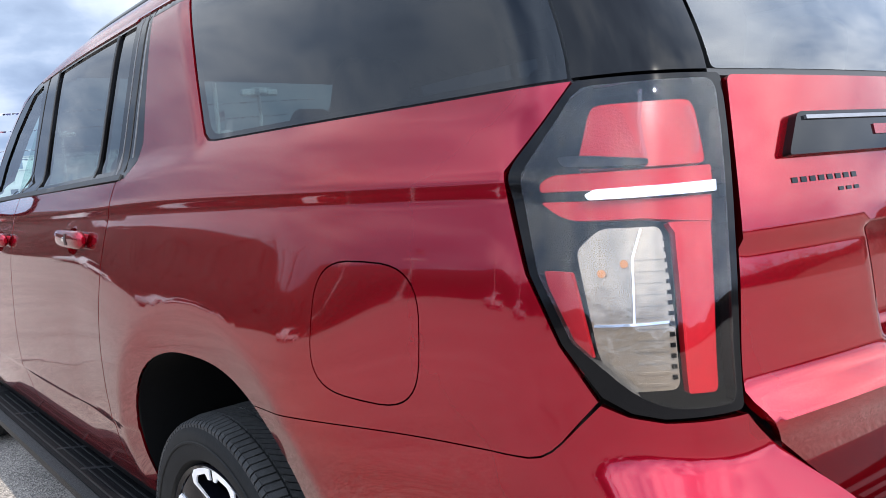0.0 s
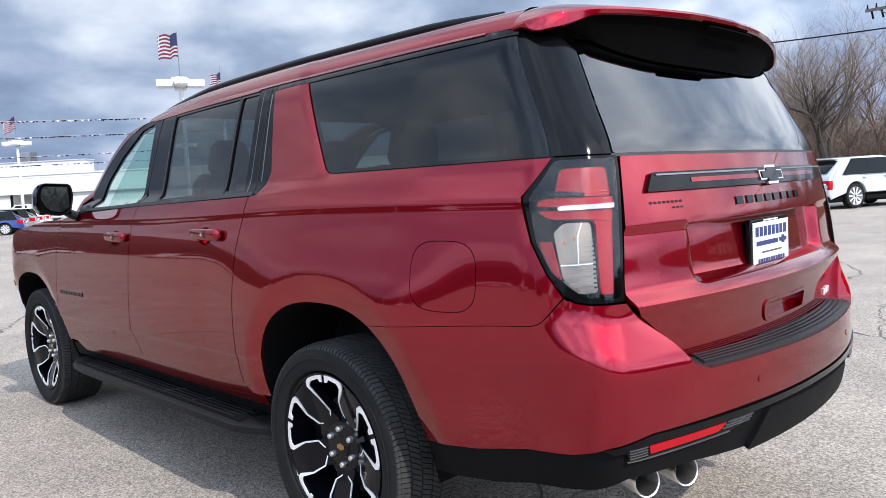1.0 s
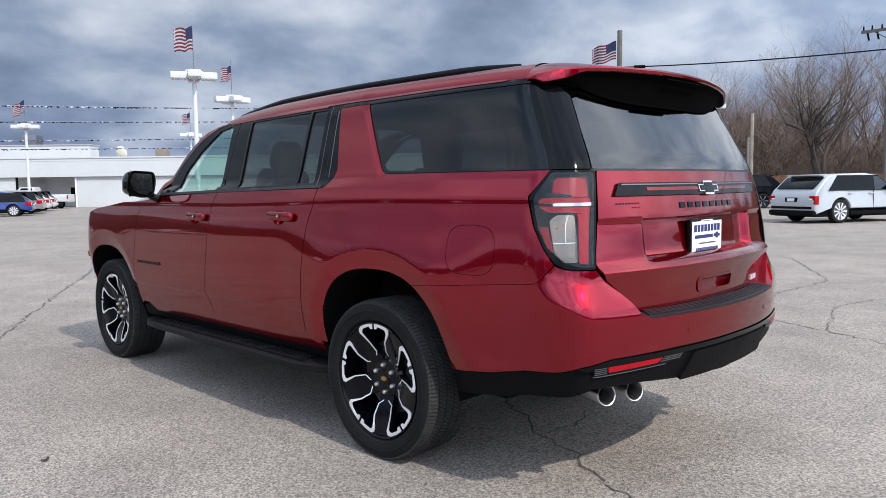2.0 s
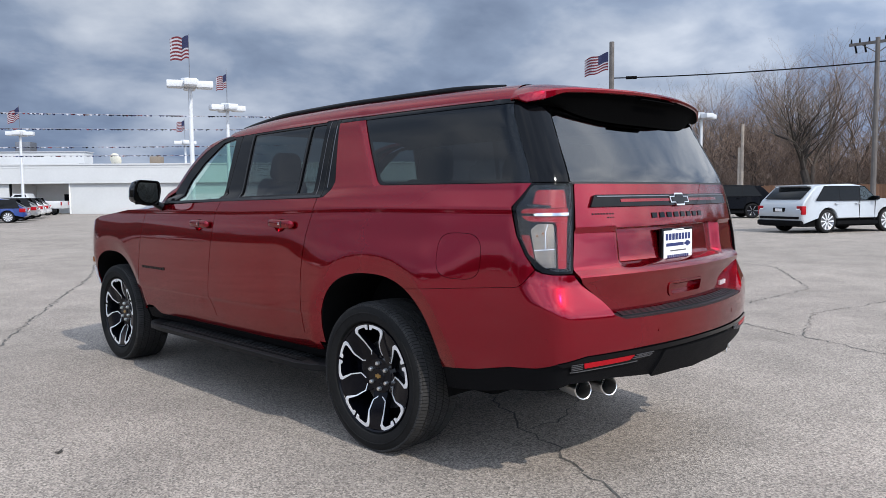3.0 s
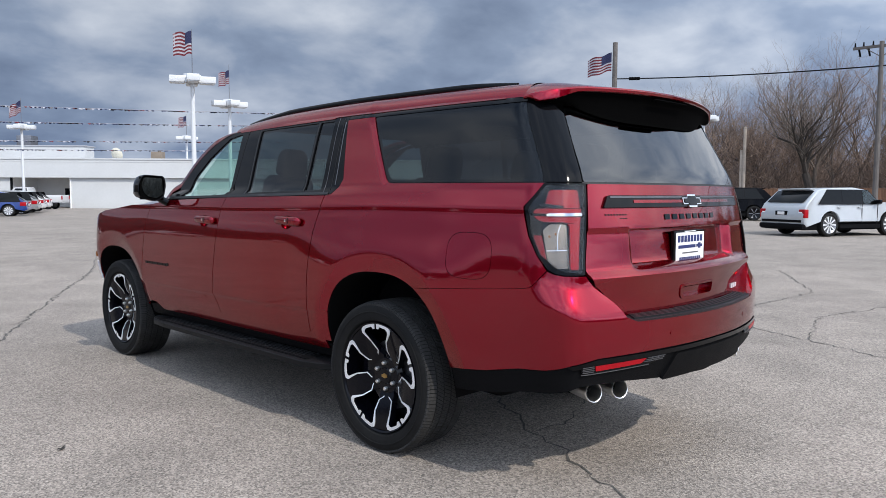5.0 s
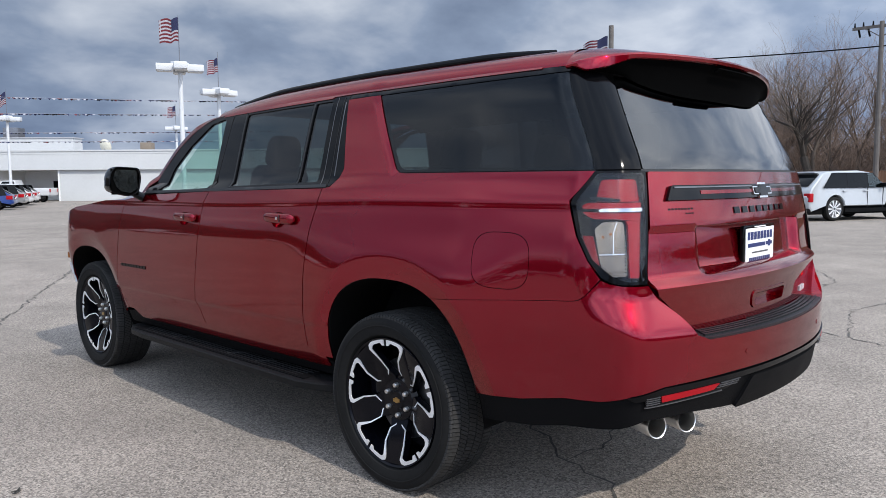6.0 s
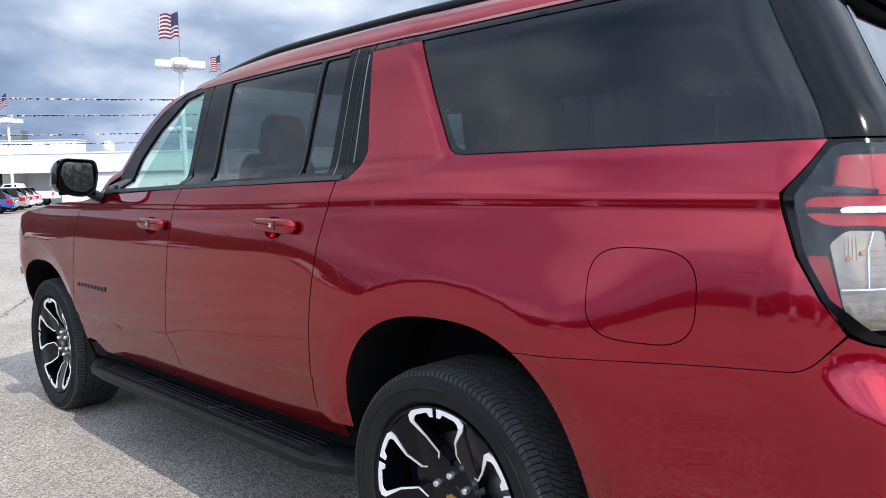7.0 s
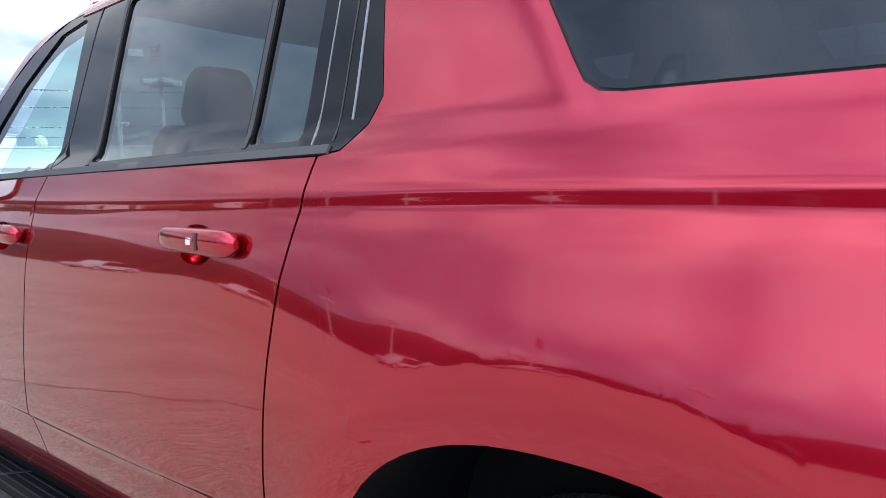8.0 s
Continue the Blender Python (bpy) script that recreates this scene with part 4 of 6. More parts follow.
part("roof", roof_mesh(), RED, car)
for sg in (-1, 1):
    bm = bmesh.new()
    rows = []
    for j in range(25):
        y = 1.62 + 0.85 * j / 24
        k = step(1.65, 2.0, y)
        e = EDGE(y)
        w = half_width(y, e)
        rows.append([bm.verts.new(p) for p in ((sg * (w - 0.001), y, e), (sg * (w - 0.012), y + 0.02 * k, e + 0.006 + 0.022 * k), (sg * (w - 0.045), y + 0.045 * k, e + 0.016 + 0.029 * k), (sg * (w - 0.09), y + 0.06 * k, e + 0.026 + 0.019 * k), (sg * (w - 0.10), y + 0.05 * k, e + 0.02 * k))])
    for a, b in zip(rows, rows[1:]):
        for i in range(4):
            bm.faces.new((a[i], a[i + 1], b[i + 1], b[i]))
    part("front_pillar", bm, RED, car)
    # roof rails
    pts = []
    for k in range(21):
        y = -0.72 + 2.34 * k / 20
        x = 0.712 + 0.0185 * (y + 0.6)
        e = EDGE(y)
        top_z = e + (CROWN(y) - e) * (1 - (x / half_width(y, e)) ** 22)
        pts.append((sg * x, y, top_z + 0.017 * min(1.0, 8 * k / 20, 5 * (20 - k) / 20) - 0.008))
    rail = part("roof_rail", tube(pts, 0.013, 10, flat=1.35), GLOSS_BLACK, car, "black roof rail")
    for y in (-0.40, 0.5, 1.30):
        x = 0.712 + 0.0185 * (y + 0.6)
        top_z = EDGE(y) + (CROWN(y) - EDGE(y)) * (1 - (x / half_width(y, EDGE(y))) ** 22)
        part("rail_foot", box(sg * x - 0.011, sg * x + 0.011, y - 0.05, y + 0.05, top_z - 0.012, top_z + 0.008, 0.006), GLOSS_BLACK, rail)

# small aerial fin at the front of the roof
bm = bmesh.new()
rows = [[bm.verts.new((-0.70 + sx * 0.016 * (1 - h * 0.8), 1.70 - 0.05 * h + a * 0.11 * (1 - 0.75 * h), 1.835 + 0.055 * h)) for sx, a in ((0, 1), (1, 0.4), (0.6, 0), (-0.6, 0), (-1, 0.4))] for h in (0, 0.5, 0.85, 1.0)]
for ra, rb in zip(rows, rows[1:]):
    for i in range(5):
        bm.faces.new((ra[i], ra[(i + 1) % 5], rb[(i + 1) % 5], rb[i]))
bm.faces.new(rows[-1])
bmesh.ops.recalc_face_normals(bm, faces=bm.faces)
part("aerial_fin", bm, RED, car)

# windscreen, bonnet, front
def windscreen(a, b):
    y = 1.74 + 0.80 * b + 0.12 * (1 - a * a) * (0.4 + b)
    return (a * (0.76 - 0.0 * b + 0.06 * b), y, 1.855 - 0.50 * b - 0.08 * b * b + 0.02 * (1 - a * a))


part("windscreen", panel([(-1, 0), (1, 0), (1, 1), (-1, 1)], windscreen, 0.1, fold=0), CLEAR, car)


def bonnet(a, b):
    y = 2.62 + 1.43 * b + 0.08 * (1 - a * a)
    w = half_width(y, 1.1) * (0.955 - 0.03 * b)
    side_z = 1.302 - 0.075 * b - 0.13 * b ** 5
    z = side_z + 0.062 * (1 - a ** 4) + 0.02 * step(0.85, 0.6, abs(a)) * step(0.0, 0.3, b)
    return (a * w, y, z)


part("bonnet", panel([(-1, 0), (1, 0), (1, 1), (-1, 1)], bonnet, 0.06, fold=0.02), RED, car)


def front(a, z):
    w = half_width(4.14, min(z, 1.2)) - 0.012
    return (a * w, 4.02 + 0.14 * (1 - a ** 4) - 0.10 * (z - 0.7) ** 2, z)


part("front_fascia", panel([(-1, 0.45), (1, 0.45), (1, 1.10), (-1, 1.10)], front, 0.06, fold=0.02), GLOSS_BLACK, car)
for sg in (-1, 1):
    part("running_light", panel([(sg * 0.90, 0.60), (sg * 0.995, 0.60), (sg * 0.995, 0.80), (sg * 0.90, 0.80)], front, 0.03, off=0.006, fold=0.01), WHITE, car, "white vertical running light")
    part("running_light", panel([(3.840, 0.62), (3.872, 0.62), (3.878, 0.78), (3.846, 0.78)], lambda y, z: (sg * half_width(y, z), y, z), 0.03, off=0.012, fold=0.02, flip=sg < 0), WHITE, car, "white vertical running light")
    part("side_marker", panel([(3.848, 0.82), (3.890, 0.82), (3.890, 0.865), (3.848, 0.865)], lambda y, z: (sg * half_width(y, z), y, z), 0.03, off=0.012, fold=0.018, flip=sg < 0), AMBER, car, "amber side marker")
    part("front_corner", panel([(3.98, 0.50), (4.10, 0.50), (4.12, 0.75), (4.12, 0.92), (3.98, 0.92)], lambda y, z: (sg * (half_width(y, z) - 0.002), y, z), 0.05, fold=0), MATT_BLACK, car)

# underbody, cabin tub, floor
part("underbody", join(box(-0.66, 0.66, -0.60, 4.0, 0.34, 0.50, 0.04), box(-0.60, 0.60, -1.05, -0.60, 0.44, 0.56, 0.04), box(-0.88, 0.88, 0.55, 2.80, 0.33, 0.50, 0.04)), DARK, car)
part("cabin_floor", join(box(-0.54, 0.54, -1.15, 2.9, 0.60, 0.66), box(-0.90, 0.90, 0.56, 2.80, 0.60, 0.65)), CABIN, car)
part("bulkhead", box(-0.93, 0.93, 2.75, 2.80, 0.5, 1.22), DARK, car)


def headliner(a, y):
    p = roof_point(a, y)
    return (p[0] * 0.985, p[1], p[2] - 0.04)


part("headliner", panel([(-1, -0.9), (1, -0.9), (1, 1.62), (-1, 1.62)], headliner, 0.12, fold=0, flip=False), CABIN, car)


def seat_bm(w):
    cushion = box(-w, w, -0.25, 0.27, 0.0, 0.20, 0.06, 3)
    back = box(-w, w, -0.07, 0.07, 0.0, 0.68, 0.06, 3)
    for v in back.verts:
        v.co.x *= 1 - 0.30 * step(0.50, 0.70, v.co.z)
    return join(cushion, moved(back, pose(0, -0.24, 0.16, 14, 0, 0)))


def headrest_bm():
    bm = box(-0.125, 0.125, -0.058, 0.058, 0.0, 0.215, 0.056, 5)
    for v in bm.verts:
        v.co.x *= 1 - 0.32 * step(0.10, 0.23, v.co.z) - 0.18 * step(0.08, -0.02, v.co.z)
    return bm


def seat(x, y, z, w):
    s = part("seat", seat_bm(w), CABIN, car, "black leather seat", m=pose(x, y, z))
    for hx in ((0,) if w < 0.3 else (-0.26, 0.26)):
        part("headrest", moved(headrest_bm(), pose(hx, -0.42, 0.80, 10, 0, 0)), CABIN, s)
    return s


for y, z in ((2.10, 0.70), (0.52, 0.66)):
    for x in (-0.39, 0.39):
        seat(x, y, z, 0.24)
seat(0.0, -0.40, 0.64, 0.53)
part("dashboard", box(-0.85, 0.85, 2.42, 2.74, 0.95, 1.30, 0.06), CABIN, car)
part("steering_wheel", moved(lathe([(0.0, 0.17), (0.018, 0.185), (0.0, 0.20), (-0.018, 0.185)], 32, "y", True), pose(-0.42, 2.33, 1.22, -25, 0, 0)), CABIN, car)

# ---- tail lamps ----
for sg in (-1, 1):
    lamp = flap(LAMP, sg, "tail_lamp", DEEP_BLACK, car, "red and clear tail lamp in a smoked black housing", grid=0.02, off=-0.030, fold=0.02)
    inner = rounded([(-0.985, 1.330, 0.02), (-1.056, 1.432, 0.02), (-1.285, 1.434, 0.02), (-1.272, 1.052, 0.02), (-1.145, 1.055, 0.05), (-1.050, 1.130), (-1.010, 1.21)])
    flap(LAMP, sg, "lamp_surround", GLOSS_BLACK, lamp, grid=0.02, holes=[inner], off=0.0, fold=0.034)
    flap(inner, sg, "lamp_cover", LENS, lamp, grid=0.02, off=0.001, fold=0)
    flap(rounded([(-1.056, 1.338, 0.01), (-1.072, 1.417, 0.02), (-1.261, 1.416, 0.02), (-1.272, 1.336, 0.01)]), sg, "upper_light", LAMP_RED, lamp, grid=0.02, off=-0.020, fold=0.010)
    flap(rounded([(-1.062, 1.352, 0.006), (-1.076, 1.412, 0.01), (-1.122, 1.410, 0.012), (-1.158, 1.345, 0.006)]), sg, "inner_cell", LAMP_DARK, lamp, grid=0.012, off=-0.012, fold=0.010)
    flap(rounded([(-1.040, 1.340, 0.006), (-1.165, 1.336, 0.004), (-1.165, 1.343, 0.004), (-1.066, 1.352, 0.01), (-1.030, 1.352, 0.006)]), sg, "inner_ledge", GLOSS_BLACK, lamp, grid=0.02, off=-0.008, fold=0.014)
    # the clear moulding that arches over the upper light
    flap([(-1.158, 1.425), (-1.152, 1.425), (-1.148, 1.385), (-1.156, 1.345), (-1.162, 1.345), (-1.154, 1.385)], sg, "lens_rib", LENS, lamp, grid=0.02, off=-0.004, fold=0.010)
    flap([(-1.236, 1.402), (-1.232, 1.402), (-1.244, 1.372), (-1.240, 1.345), (-1.246, 1.345), (-1.249, 1.372)], sg, "lens_rib", LENS, lamp, grid=0.02, off=-0.004, fold=0.010)
    flap(rounded([(-1.006, 1.318, 0.006), (-1.026, 1.331, 0.01), (-1.272, 1.331, 0.004), (-1.272, 1.311, 0.004), (-1.133, 1.309), (-1.006, 1.308, 0.006)]), sg, "light_bar", LAMP_RED, lamp, grid=0.02, off=-0.012, fold=0.016)
    flap(rounded([(-1.006, 1.297, 0.006), (-1.268, 1.296, 0.004), (-1.265, 1.264, 0.004), (-1.148, 1.274), (-1.041, 1.274, 0.02)]), sg, "light_bar", LAMP_RED, lamp, grid=0.02, off=-0.012, fold=0.016)
    flap(rounded([(-1.069, 1.303, 0.003), (-1.084, 1.309, 0.004), (-1.270, 1.311, 0.002), (-1.269, 1.298, 0.002), (-1.074, 1.297, 0.003)]), sg, "silver_strip", CHROME, lamp, grid=0.02, off=-0.004, fold=0.016)
    flap(rounded([(-1.188, 1.268, 0.004), (-1.265, 1.266, 0.004), (-1.256, 1.066, 0.01), (-1.204, 1.068, 0.004), (-1.199, 1.255)]), sg, "light_column", LAMP_RED, lamp, grid=0.02, off=-0.014, fold=0.014)
    chamber = flap(rounded([(-1.050, 1.239, 0.01), (-1.084, 1.265, 0.015), (-1.182, 1.265, 0.015), (-1.193, 1.160), (-1.196, 1.073, 0.015), (-1.113, 1.071, 0.02), (-1.078, 1.103, 0.03)]), sg, "reverse_light", LAMP_CLEAR, lamp,
                   "clear reverse light with silvered reflector", grid=0.012, off=-0.022, fold=0.006)
    for z in (1.085 + 0.0125 * k for k in range(14)):
        flap([(-1.184, z), (-1.191, z), (-1.191, z + 0.005), (-1.184, z + 0.005)], sg, "louvre", DARK, chamber, off=-0.019, fold=0.004)
    for k in range(4):
        a = -1.080 - 0.0085 * k
        flap([(a, 1.210), (a - 0.003, 1.210), (a - 0.003, 1.252), (a, 1.252)], sg, "flute", LAMP_CLEAR, chamber, off=-0.0195, fold=0.003)
    flap([(-1.127, 1.152), (-1.130, 1.152), (-1.132, 1.228), (-1.147, 1.262), (-1.144, 1.262), (-1.129, 1.228)], sg, "divider", CHROME, chamber, off=-0.015, fold=0.007)
    for k in range(12):
        z = 1.078 + 0.0135 * k
        flap([(-1.132, z), (-1.180, z), (-1.180, z + 0.003), (-1.132, z + 0.003)], sg, "flute", LAMP_CLEAR, chamber, off=-0.0195, fold=0.003)
    flap([(-1.072, 1.147), (-1.182, 1.151), (-1.182, 1.154), (-1.072, 1.150)], sg, "divider", CHROME, chamber, off=-0.018, fold=0.004)
    flap(superellipse(-1.086, 1.211, 0.006, 0.005, 2, 12), sg, "bulb", AMBER, chamber, grid=0.01, off=-0.014, fold=0.008)
    flap(superellipse(-1.118, 1.222, 0.006, 0.005, 2, 12), sg, "bulb", AMBER, chamber, grid=0.01, off=-0.014, fold=0.008)
    flap(rounded([(-1.012, 1.214, 0.004), (-1.047, 1.213, 0.004), (-1.076, 1.099, 0.006), (-1.060, 1.088, 0.01), (-1.034, 1.137)]), sg, "side_reflector", LAMP_DARK, lamp, grid=0.02, off=-0.010, fold=0.01)

# ---- door handles, badge, mirrors, running boards ----
for sg in (-1, 1):
    for (y0, y1, z), cup in zip(HANDLES, CUPS):
        yc = (y0 + y1) / 2
        x = half_width(yc, z)
        bm, rows = bmesh.new(), []
        for k in range(25):
            t = -1 + 2 * k / 24
            fat = max(0.12, (1 - abs(t) ** 9)) ** 0.5 * (1.0 - 0.08 * t)
            rows.append([])
            for q in range(14):
                c, sn = math.cos(2 * math.pi * q / 14), math.sin(2 * math.pi * q / 14)
                c, sn = math.copysign(abs(c) ** 0.75, c), math.copysign(abs(sn) ** 0.75, sn)
                rows[-1].append(bm.verts.new((0.015 * c * fat - 0.008 * t * t, t * (y1 - y0) / 2, 0.026 * sn * fat + 0.003 * t)))
        for a, b in zip(rows, rows[1:]):
            for q in range(14):
                bm.faces.new((a[q], a[(q + 1) % 14], b[(q + 1) % 14], b[q]))
        bm.faces.new(rows[0])
        bm.faces.new(rows[-1])
        bmesh.ops.recalc_face_normals(bm, faces=bm.faces)
        handle = part("door_handle", moved(bm, pose(sg * (x + 0.024), yc, z) @ Matrix.Diagonal((sg, 1, 1, 1))), RED, car, "red door handle")
        yk, zk = y0 + 0.60 * (y1 - y0), z - 0.010

        def bowl(a, b, sg=sg, yk=yk, zk=zk):
            q = min(1.0, math.hypot((a - yk) / 0.062, (b - zk) / 0.040))
            p = side(sg)(a, b)
            return (p[0] - sg * (0.003 + 0.030 * (1 - q ** 3)), p[1], p[2])
        part("handle_cup", panel(superellipse(yk, zk, 0.064, 0.042, 2.3, 28), bowl, 0.008, fold=0, flip=sg < 0), RED, handle)
        part("handle_split", box(sg * (x + 0.0385) - 0.003, sg * (x + 0.0385) + 0.003, y0 + 0.098, y0 + 0.101, z - 0.016, z + 0.018), SEAL, handle)
        part("key_button", box(sg * (x + 0.0385) - 0.002, sg * (x + 0.0385) + 0.002, y0 + 0.115, y0 + 0.132, z - 0.006, z + 0.008, 0.001), CHROME, handle)
        for k in (0, 1):
            part("handle_foot", box(sg * (x + 0.012) - 0.02, sg * (x + 0.012) + 0.02, (y0 + 0.030, y1 - 0.060)[k], (y0 + 0.060, y1 - 0.030)[k], z - 0.014, z + 0.014, 0.004), RED, handle)
    word = [(2.765 - 0.40 * i / 9, 2.765 - 0.40 * (i + 0.72) / 9) for i in range(9)]
    for i, (a, b) in enumerate(word):
        flap([(a, 0.838), (b, 0.838), (b, 0.856), (a, 0.856)] if i < 8 else [(a, 0.834), (b, 0.838), (b, 0.862), (a, 0.858)], sg, "letter_block", GLOSS_BLACK, car, off=0.004, fold=0.005)
    # mirror
    HOUSING = rounded([(0.115, 0.090, 0.03), (-0.075, 0.100, 0.04), (-0.112, 0.045, 0.03), (-0.118, -0.045, 0.03), (-0.095, -0.072, 0.02), (0.03, -0.100, 0.03), (0.105, -0.075, 0.03), (0.128, 0.02, 0.03)], 4)
    bm, rows = bmesh.new(), []
    for d, k in ((-0.062, 0.90), (-0.071, 0.955), (-0.066, 1.0), (-0.02, 1.0), (0.035, 0.93), (0.070, 0.76), (0.086, 0.45), (0.090, 0.02)):
        rows.append([bm.verts.new((a * k * 0.80, d - 0.18 * a, b * k)) for a, b in HOUSING])
    for ra, rb in zip(rows, rows[1:]):
        for i in range(len(HOUSING)):
            bm.faces.new((ra[i], ra[(i + 1) % len(HOUSING)], rb[(i + 1) % len(HOUSING)], rb[i]))
    bmesh.ops.recalc_face_normals(bm, faces=bm.faces)
    mirror = part("door_mirror", moved(bm, pose(sg * 1.118, 2.49, 1.425) @ Matrix.Diagonal((-sg, 1, 1, 1))), GLOSS_BLACK, car, "gloss black door mirror")
    FACE = rounded([(0.092, 0.074, 0.012), (-0.066, 0.080, 0.02), (-0.088, 0.020, 0.01), (-0.062, -0.040, 0.01), (-0.025, -0.066, 0.01), (0.042, -0.076, 0.01), (0.098, -0.046, 0.012)], 3)
    bm = bmesh.new()
    rows = [[bm.verts.new((a * k * 0.80, d - 0.18 * a, b * k)) for a, b in FACE] for d, k in ((-0.064, 1.0), (-0.067, 0.985))]
    bm.faces.new(rows[1])
    for i in range(len(FACE)):
        bm.faces.new((rows[0][i], rows[0][(i + 1) % len(FACE)], rows[1][(i + 1) % len(FACE)], rows[1][i]))
    part("mirror_back", moved(box(-0.08, 0.088, -0.005, 0.005, -0.085, 0.085), pose(sg * 1.118, 2.435, 1.425, 0, 0, sg * 12.4)), DEEP_BLACK, mirror)
    part("mirror_glass", moved(bm, pose(sg * 1.118, 2.49, 1.425) @ Matrix.Diagonal((-sg, 1, 1, 1))), material("mirror_silver", (0.55, 0.62, 0.62), 0.02, 1.0, vary=0.01) if sg < 0 else bpy.data.materials["mirror_silver"], mirror, smooth=False)
    part("mirror_arm", tube([(sg * 0.985, 2.44, 1.315), (sg * 1.02, 2.46, 1.335), (sg * 1.07, 2.49, 1.375)], [0.05, 0.045, 0.04], 12, flat=0.6), GLOSS_BLACK, mirror)
    # running board: a beam with an angled rear end and ribbed treads
    bm = bmesh.new()
    prof = [(0.80, 0.415), (0.985, 0.415), (1.048, 0.410), (1.060, 0.402), (1.058, 0.372), (1.02, 0.358), (0.80, 0.355)]
    rows = []
    for y, pull in ((0.30, 0.14), (0.50, 0.035), (0.62, 0.0), (1.2, 0.0), (2.4, 0.0), (2.62, 0.02), (2.74, 0.08)):
        rows.append([bm.verts.new((sg * (x - (pull if x > 0.9 else 0)), y, z)) for x, z in prof])
    for a, b in zip(rows, rows[1:]):
        for i in range(len(prof)):
            j = (i + 1) % len(prof)
            bm.faces.new((a[i], a[j], b[j], b[i]))
    bm.faces.new(rows[0])
    bm.faces.new(rows[-1])
    bmesh.ops.recalc_face_normals(bm, faces=bm.faces)
    board = part("running_board", bm, BOARD_BLACK, car, "black running board")
    part("tread_mat", box(min(sg * 0.86, sg * 1.030), max(sg * 0.86, sg * 1.030), 0.60, 2.58, 0.412, 0.4175, 0.002), MATT_BLACK, board, "black rubber step mat")
    for k in range(6):
        x = 0.880 + 0.026 * k
        part("tread_rib", box(sg * x - 0.003, sg * x + 0.003, 0.62 + 0.012 * k, 2.55 - 0.015 * k, 0.416, 0.4205, 0.0012), RIB, board)
    for y in (1.06, 1.36, 2.03):
        part("tread_bar", moved(box(-0.06, 0.06, -0.007, 0.007, 0, 0.006, 0.002), pose(sg * 0.955, y, 0.416, 0, 0, sg * 35)), RIB, board)

# ---- wheels ----
TYRE_R, AXLE_Z = 0.412, 0.403


def wheel_bm():
    """Wheel parts about the axle, outer face towards -x."""
    out = {}
    # tyre section: distance from the middle plane, radius
    sec = [(-0.105, 0.298), (-0.128, 0.312), (-0.1375, 0.345), (-0.136, 0.372), (-0.128, 0.392), (-0.112, 0.404), (-0.10, 0.4075)]
    sec += [(-0.04, 0.4085), (0.04, 0.4085), (0.125, 0.4075), (0.137, 0.404), (0.161, 0.372), (0.1625, 0.345), (0.153, 0.312), (0.13, 0.298)]
    out["tyre"] = lathe(sec, 96)
    # tread blocks in five rows
    bm = bmesh.new()
    n = 132
    for x0, x1, sh, lean in ((-0.1295, -0.121, 0.3, -0.004), (-0.120, -0.082, 0.3, 0.006), (-0.075, -0.031, 0.5, 0.030), (-0.024, 0.020, 0.2, 0.022), (0.027, 0.071, 0.6, 0.030), (0.078, 0.140, 0.1, 0.006)):
        for i in range(n):
            t0, t1 = 2 * math.pi * (i + sh + 0.11) / n, 2 * math.pi * (i + sh + 0.89) / n
            vs = []
            for low, out_r in ((True, 0.0), (False, 1.0)):
                for x, t, k in ((x0, t0, -1), (x1, t0, 1), (x1, t1, 1), (x0, t1, -1)):
                    r = 0.390 if low and x0 < -0.125 else 0.398 if low else TYRE_R + 0.001
                    if not low:
                        r -= 0.0 if abs(x) < 0.1 else 0.009 * ((abs(x) - 0.1) / 0.022) ** 1.5 if x < 0 else 0.004
                    tt = t + k * lean
                    vs.append(bm.verts.new((x, r * math.cos(tt), r * math.sin(tt))))
            for f in ((4, 5, 6, 7), (0, 1, 5, 4), (1, 2, 6, 5), (2, 3, 7, 6), (3, 0, 4, 7)):
                bm.faces.new([vs[k] for k in f])
    bmesh.ops.recalc_face_normals(bm, faces=bm.faces)
    out["tread"] = bm
    out["sidewall_ring"] = lathe([(-0.1385, 0.352), (-0.1405, 0.354), (-0.1405, 0.358), (-0.1380, 0.360)], 96)
    out["barrel"] = lathe([(-0.118, 0.3), (-0.124, 0.297), (-0.118, 0.288), (-0.06, 0.272), (0.10, 0.265), (0.11, 0.10), (0.11, 0.02)], 72)
    return out


def polar(r, deg):
    return (r * math.cos(radians(deg)), r * math.sin(radians(deg)))


def slab(outline, x_face, depth, bevel=0.003):
    """An outline in the wheel's plane, standing out to x_face (a number or a function of the radius)."""
    at = x_face if callable(x_face) else (lambda r: x_face)
    bm = bmesh.new()
    top = [bm.verts.new((at(math.hypot(*p)), *p)) for p in outline]
    bot = [bm.verts.new((at(math.hypot(*p)) + depth, p[0] * 1.0, p[1] * 1.0)) for p in outline]
    f = bm.faces.new(top)
    n = len(outline)
    for i in range(n):
        bm.faces.new((top[i], bot[i], bot[(i + 1) % n], top[(i + 1) % n]))
    bm.faces.new(bot[::-1])
    bmesh.ops.triangulate(bm, faces=[fc for fc in bm.faces if len(fc.verts) > 4])
    bmesh.ops.recalc_face_normals(bm, faces=bm.faces)
    return bm


